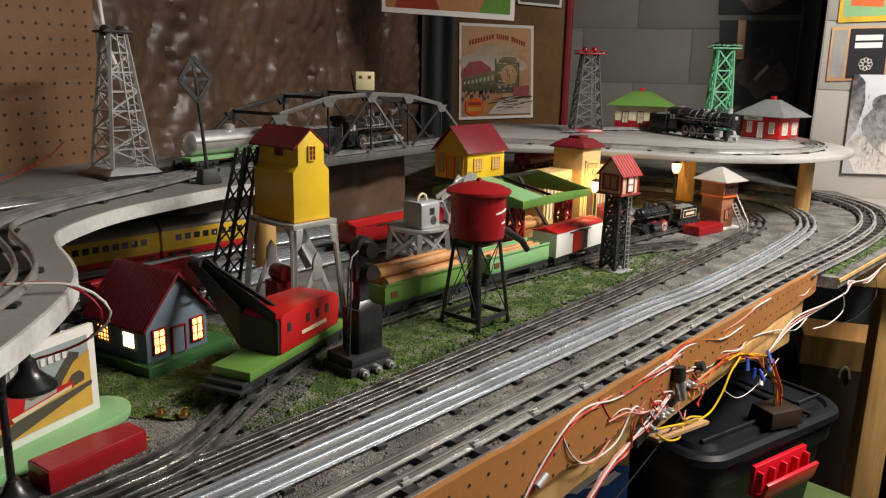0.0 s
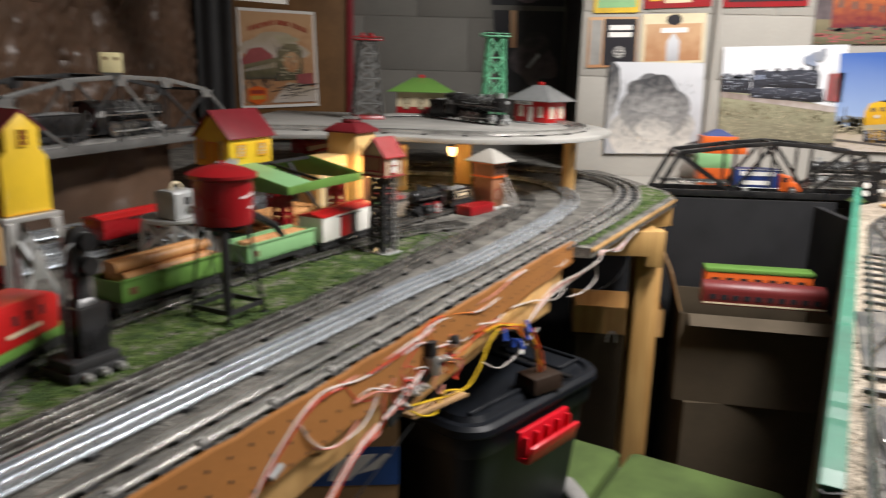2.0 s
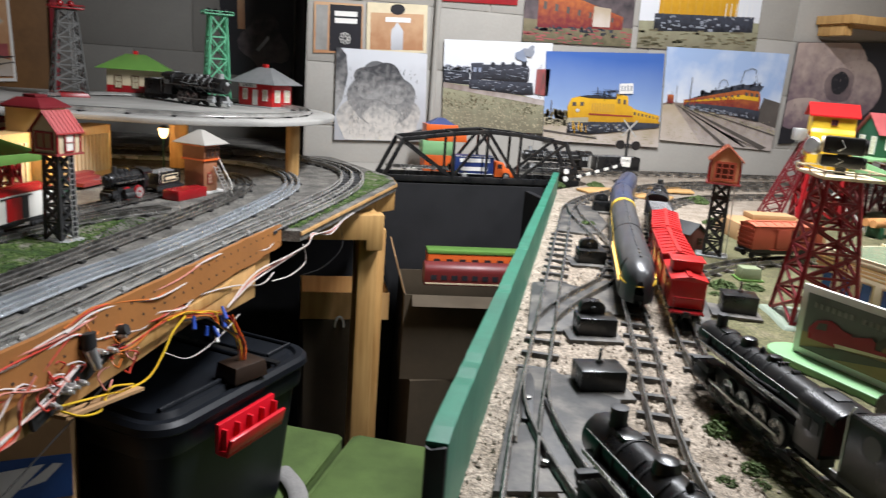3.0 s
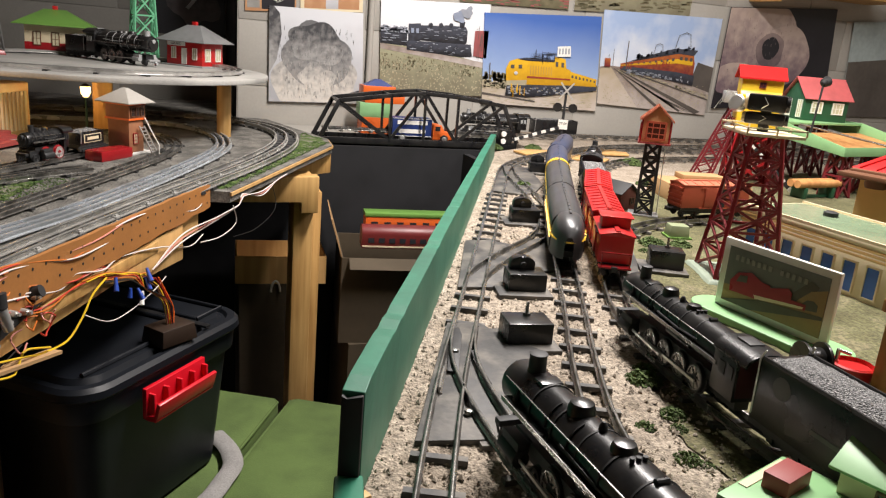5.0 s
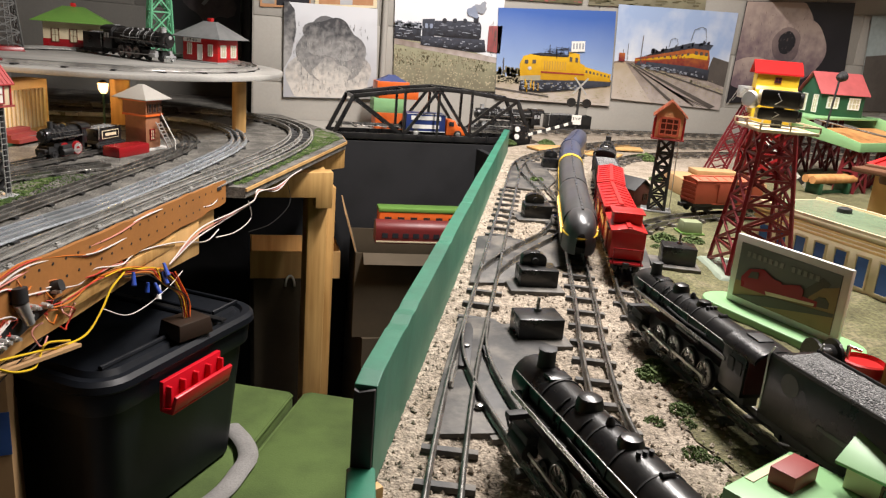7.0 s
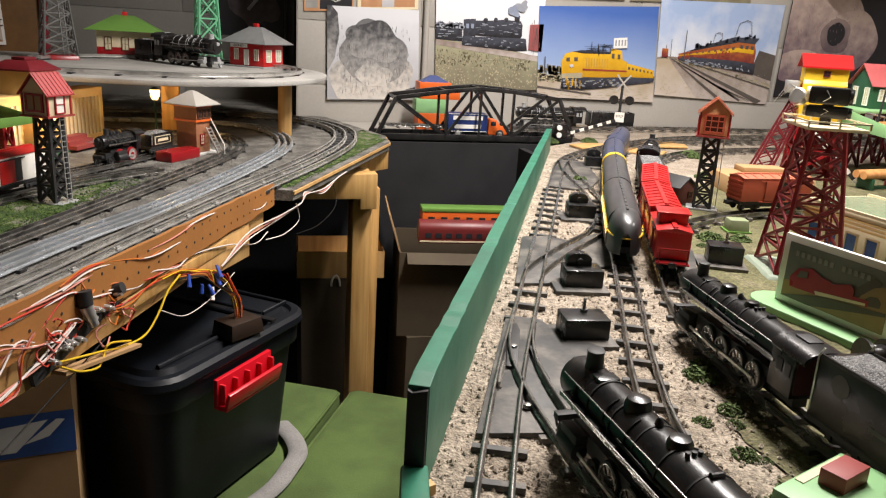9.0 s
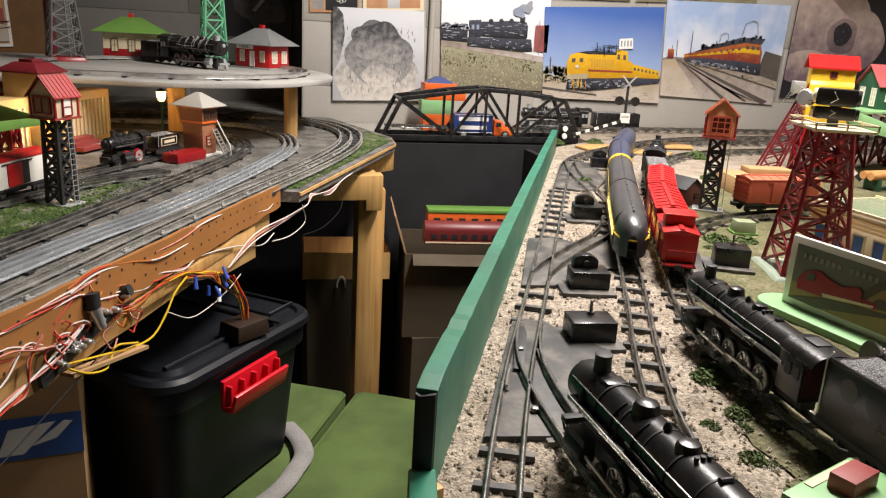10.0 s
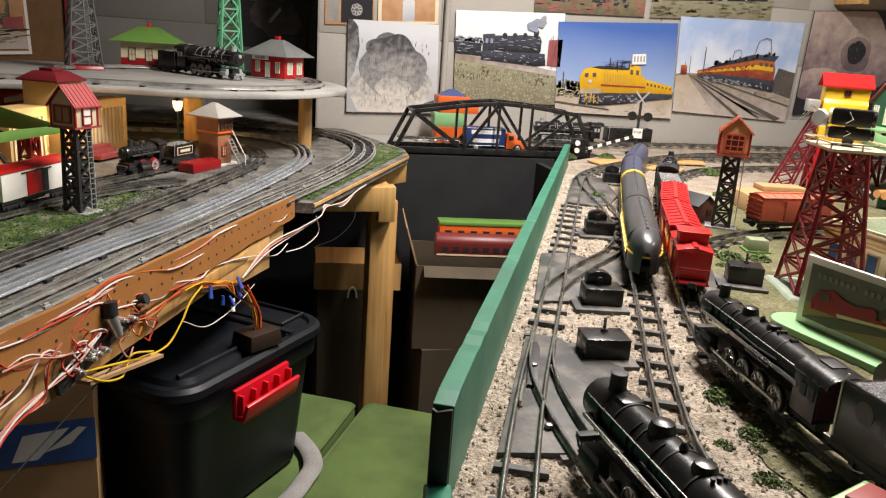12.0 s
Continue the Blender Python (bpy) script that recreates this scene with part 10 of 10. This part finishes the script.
# loose ends hanging below the tangle
wire_along([(0.70, 0.775), (0.76, 0.800), (0.817, 0.836), (0.856, 0.847), (0.899, 0.855), (0.926, 0.860), (0.967, 0.876)], (wh, wh, pk), 0.0011, 0.010, 3)
wire_along([(0.71, 0.770), (0.78, 0.805), (0.816, 0.831), (0.847, 0.839), (0.871, 0.841), (0.877, 0.851), (0.883, 0.873), (0.905, 0.890)], (rd, og, pk), 0.0010, 0.010, 3)
wire_along([(1.203, 0.857), (1.165, 0.845), (1.136, 0.827), (1.105, 0.807), (1.053, 0.813), (1.011, 0.824), (0.926, 0.850)], (yl_,), 0.0014, 0.014)
wire_along([(0.929, 0.840), (0.965, 0.820), (0.994, 0.815), (1.010, 0.822), (1.017, 0.832), (1.066, 0.815)], (yl_,), 0.0014, 0.016)
wire_along([(1.136, 0.827), (1.20, 0.800), (1.25, 0.792), (1.328, 0.798), (1.371, 0.808)], (wh,), 0.0008, 0.016)
wire_along([(0.66, 0.760), (0.80, 0.786), (0.95, 0.822), (1.02, 0.838)], (bk,), 0.0008, 0.012)
# small loops round the terminal strip
for k in range(17):
    c = on_fascia(rnd.choice((0.935, 0.99, 1.05)) + rnd.gauss(0, 0.022), 0.012, rnd.gauss(0.868, 0.014))
    r0 = rnd.uniform(0.008, 0.018)
    ph = rnd.uniform(0, 360)
    pts = []
    for i in range(8):
        a = radians(ph + i * rnd.uniform(30, 42))
        pts.append((c[0] + fd.x * r0 * math.cos(a) + fn.x * 0.004 * math.sin(a * 2), c[1] + fd.y * r0 * math.cos(a) + fn.y * 0.004 * math.sin(a * 2), c[2] + r0 * 0.8 * math.sin(a)))
    part("wire", Geo().tube(spline(pts, 0.006), 0.0010, 6), (wh, rd, pk, og, rd)[k % 5], wires)
# wires that leave along the thin grassy edge
for k in range(3):
    pts = [on_fascia(1.34, 0.012, 0.822), on_fascia(1.44, 0.016, 0.852 - 0.006 * k), (0.452, 1.245 + 0.006 * k, 0.868 - 0.004 * k), (0.492, 1.305, 0.876), (0.500, 1.318 + 0.01 * k, 0.888), (0.540, 1.385, 0.884 - 0.004 * k), (0.575, 1.45, 0.892), (0.605, 1.515, 0.894)]
    part("wire", Geo().tube(spline(pts, 0.010), 0.0012, 6), (wh, pk, wh)[k], wires)
part("wire", Geo().tube(spline([(0.478, 1.262, 0.884), (0.484, 1.275, 0.850), (0.455, 1.225, 0.838), (0.42, 1.16, 0.846)], 0.008), 0.0010, 6), wh, wires)
part("wire", Geo().tube(spline([(0.57, 1.47, 0.880), (0.575, 1.455, 0.835), (0.53, 1.37, 0.815), (0.48, 1.28, 0.822)], 0.01), 0.0006, 6), bk, wires)
part("wire", Geo().tube([on_fascia(1.515 + 0.010 * math.cos(radians(q)), 0.008, 0.902 + 0.009 * math.sin(radians(q))) for q in range(100, 390, 24)], 0.0011, 6), wh, wires)
for k in range(8):
    q, z = 0.925 + 0.017 * k + rnd.uniform(-0.006, 0.006), 0.842 + 0.005 * k + rnd.uniform(-0.008, 0.008)
    part("terminal", Geo().rod(on_fascia(q, 0.006, z), on_fascia(q, 0.018, z), 0.0042, 0.0036, 10).rod(on_fascia(q, 0.018, z), on_fascia(q, 0.022, z), 0.0022, None, 8), silver_paint, wires, "nickel terminal screw")
part("terminal_strip", Geo().bar(on_fascia(0.90, 0.007, 0.838), on_fascia(1.07, 0.007, 0.876), 0.005, 0.020), black_matt, wires)
part("tape_roll", Geo().rod(on_fascia(0.985, 0.014, 0.904), on_fascia(0.984, 0.016, 0.888), 0.009, 0.0085, 14), black_matt, wires)
part("metal_tube", Geo().rod(on_fascia(0.984, 0.016, 0.888), on_fascia(0.992, 0.020, 0.862), 0.0078, 0.005, 14), silver_paint, wires)
part("socket", Geo().rod(on_fascia(1.050, 0.006, 0.880), on_fascia(1.052, 0.020, 0.886), 0.009, 0.007, 12), black_matt, wires)
part("tag", Geo().rod(on_fascia(0.690, 0.014, 0.876), on_fascia(0.705, 0.014, 0.882), 0.0035, None, 10), grey_paint, wires)
cone_blue = mat("nut_blue", (0.03, 0.08, 0.42), 0.35)
for k in range(6):
    q, z = (1.215, 1.255, 1.275, 1.29, 1.305, 1.30)[k], (0.850, 0.822, 0.815, 0.806, 0.836, 0.824)[k]
    a = on_fascia(q, 0.020, z)
    part("wire_nut", Geo().rod(a, (a[0] + rnd.uniform(-0.004, 0.008), a[1] + rnd.uniform(-0.014, 0.004), a[2] - 0.012 - 0.006 * rnd.random()), 0.0022, 0.0036, 10), paper if k in (3,) else cone_blue, wires, "plastic wire nut")
for k in range(4):
    pts = [(0.368 + 0.003 * k, 1.092, 0.735), (0.362 + 0.003 * k, 1.085, 0.775), on_fascia(1.29, 0.022, 0.812), on_fascia(1.285 - 0.01 * k, 0.018, 0.834), on_fascia(1.20, 0.012, 0.856 - 0.003 * k)]
    part("wire", Geo().tube(spline(pts, 0.01), 0.0010, 6), (yl_, rd, og, bk)[k], wires)
cs = thing("cardboard_strip", "torn strip of corrugated cardboard under the fascia", "cardboard", pose(0, 0, 0))
part("strip", Geo().bar(on_fascia(0.94, 0.010, 0.826), on_fascia(1.075, 0.018, 0.803), 0.016, 0.004), cardboard, cs)

# ---------------------------------------------------------------- loose scenery
def bush(x, y, r, seed, z=0.899):
    rr = random.Random(seed)
    b = thing("moss_clump", "small clump of dark green scenic moss", "bush", pose(x, y, z), "moss clumps")
    vs, fs = [], []
    for k in range(int(150 * r / 0.012)):
        a, q = rr.uniform(0, 6.283), math.sqrt(rr.random())
        c = Vector((r * q * math.cos(a), r * q * math.sin(a), r * 0.55 * (1 - q * q) * rr.uniform(0.3, 1.0)))
        sz = r * rr.uniform(0.10, 0.22)
        n0 = len(vs)
        d = Vector((rr.uniform(-1, 1), rr.uniform(-1, 1), rr.uniform(0, 1))).normalized()
        u = d.orthogonal().normalized()
        w = d.cross(u)
        vs += [c + u * sz, c - u * sz * 0.5 + w * sz * 0.8, c - u * sz * 0.5 - w * sz * 0.8, c + d * sz]
        fs += [(n0, n0 + 1, n0 + 3), (n0 + 1, n0 + 2, n0 + 3), (n0 + 2, n0, n0 + 3), (n0, n0 + 2, n0 + 1)]
    part("foliage", Geo().add([tuple(v) for v in vs], fs), bush_green, b, "", 0, 0)
    return b


for k, (x, y, r) in enumerate(((0.800, 0.478, 0.017), (0.815, 0.500, 0.012), (0.785, 0.412, 0.012), (0.775, 0.390, 0.008), (0.752, 0.346, 0.011), (0.748, 0.398, 0.009), (0.762, 0.335, 0.006), (0.735, 0.285, 0.010), (0.752, 0.300, 0.007),
                               (1.13, 1.13, 0.020), (1.16, 1.18, 0.022), (1.10, 1.40, 0.020), (1.24, 1.56, 0.022), (1.30, 1.60, 0.020), (1.12, 0.94, 0.022), (1.17, 0.93, 0.018), (1.08, 0.90, 0.010), (1.27, 1.96, 0.022), (1.40, 1.98, 0.025), (1.60, 1.75, 0.03), (1.45, 1.45, 0.025), (1.55, 1.40, 0.02), (0.90, 0.66, 0.008), (0.885, 0.63, 0.006))):
    bush(x, y, r, 40 + k)
for k, (x, y, r) in enumerate(((-0.02, 1.10, 0.010), (0.125, 0.745, 0.007), (0.235, 1.02, 0.006), (-0.15, 0.62, 0.009), (-0.25, 0.66, 0.010), (0.02, 1.0, 0.007), (0.73, 2.08, 0.010))):
    bush(x, y, r, 80 + k, TABLE + 0.001)


def stones(name, label, region, count, lo, hi, material, z, seed):
    """Loose stones too many to count, as one sheet of separate lumps."""
    rr = random.Random(seed)
    vs, fs = [], []
    while count:
        x, y = region(rr)
        s = lo + (hi - lo) * rr.random() ** 3
        n0 = len(vs)
        vs += [(x + s * rr.uniform(0.6, 1.1) * a, y + s * rr.uniform(0.6, 1.1) * b, z + s * c * rr.uniform(0.5, 0.9)) for a, b, c in ((1, 0, 0), (0, 1, 0), (-1, 0, 0), (0, -1, 0), (0, 0, 1), (0, 0, -1))]
        fs += [(n0 + a, n0 + b, n0 + 4) for a, b in ((0, 1), (1, 2), (2, 3), (3, 0))] + [(n0 + b, n0 + a, n0 + 5) for a, b in ((0, 1), (1, 2), (2, 3), (3, 0))]
        count -= 1
    return tagged(part(name, Geo().add(vs, fs), material, None, "", 0, 0), label, "gravel", "", "stuff")


def region_right(rr):
    y = 0.12 + 1.5 * rr.random() ** 1.6
    return xa(max(y, 0.33)) - 0.056 + rr.uniform(0, 0.31), y


def region_left(rr):
    y = 0.2 + 1.5 * rr.random() ** 1.4
    return 0.049 + 0.428 * (y - 0.557) + rr.uniform(-0.26, 0.035), y


gravel_stone = mat("gravel_stone", (0.42, 0.357, 0.287), 0.9, 0, 0.3, 200, 0.1, 0.35, 120.0)
grit_stone = mat("grit_stone", (0.16, 0.155, 0.14), 0.9, 0, 0.4, 200, 0.1, 0.4, 120.0)
stones("gravel", "pale loose gravel between the two-rail tracks", region_right, 9000, 0.0009, 0.0035, gravel_stone, 0.900, 11)
stones("grit", "grey loose grit between the three-rail tracks", region_left, 9000, 0.0007, 0.0030, grit_stone, 0.9005, 12)



def region_moss(rr):
    y = 0.46 + 0.92 * rr.random() ** 1.3
    x = -0.045 + 0.43 * (y - 0.745) - 0.15 * rr.random() ** 1.5
    return x, y


tuft_green = mat("tuft_green", (0.055, 0.105, 0.018), 0.95, 0, 0.45, 260, 0.2, 0.5, 70.0)
stones("flock", "loose green scenic flock beside the inner track", region_moss, 5000, 0.0008, 0.0030, tuft_green, 0.9035, 31)
stones("flock_verge", "loose bright flock along the table edge", lambda rr: (lambda s, o: (0.47 + 0.30 * s + o * 0.9, 1.32 + 0.62 * s - o * 0.45))(rr.random(), rr.uniform(-0.035, 0.006)), 1500, 0.0008, 0.0028, tuft_green, 0.9025, 32)

# odds and ends on the far side of the second table
ct = thing("cardboard_tray", "shallow brown cardboard tray on the layout", "box", pose(1.50, 1.32, 0.899, 0, 0, -12))
part("tray", Geo().frustum(0, 0, 0, 0.20, 0.12, 0.19, 0.11, 0.035), cardboard, ct, "", 0.001)
part("lid", Geo().box(0.01, 0.03, 0.035, 0.10, 0.05, 0.012), cardboard, ct, "", 0.001)
for k, (x, y, a) in enumerate(((1.36, 1.88, 20), (1.47, 1.80, -15), (1.62, 1.92, 5))):
    pb = thing("plywood_scrap", "flat scrap of pale plywood between the curved tracks", "board", pose(x, y, 0.901, 0, 0, a), "plywood scraps")
    part("sheet", Geo().prism([(-0.07, -0.03), (0.05, -0.045), (0.08, 0.01), (0.01, 0.04), (-0.06, 0.03)], "z", 0, 0.005), plywood, pb, "", 0.0006)
for k, (x, y) in enumerate(((0.985, 1.06), (1.245, 1.50), (0.99, 0.90))):
    wc = thing("wire_splice", "short blue and white wire ends by a switch machine", "wire", pose(x, y, 0.903), "wire ends")
    for j in range(4):
        part("wire", Geo().tube([Vector((0.004 * j, 0, 0.002)), Vector((0.004 * j + 0.004, 0.010, 0.006)), Vector((0.004 * j + 0.002, 0.020, 0.002))], 0.0012, 5), (cone_blue, white)[j % 2], wc)
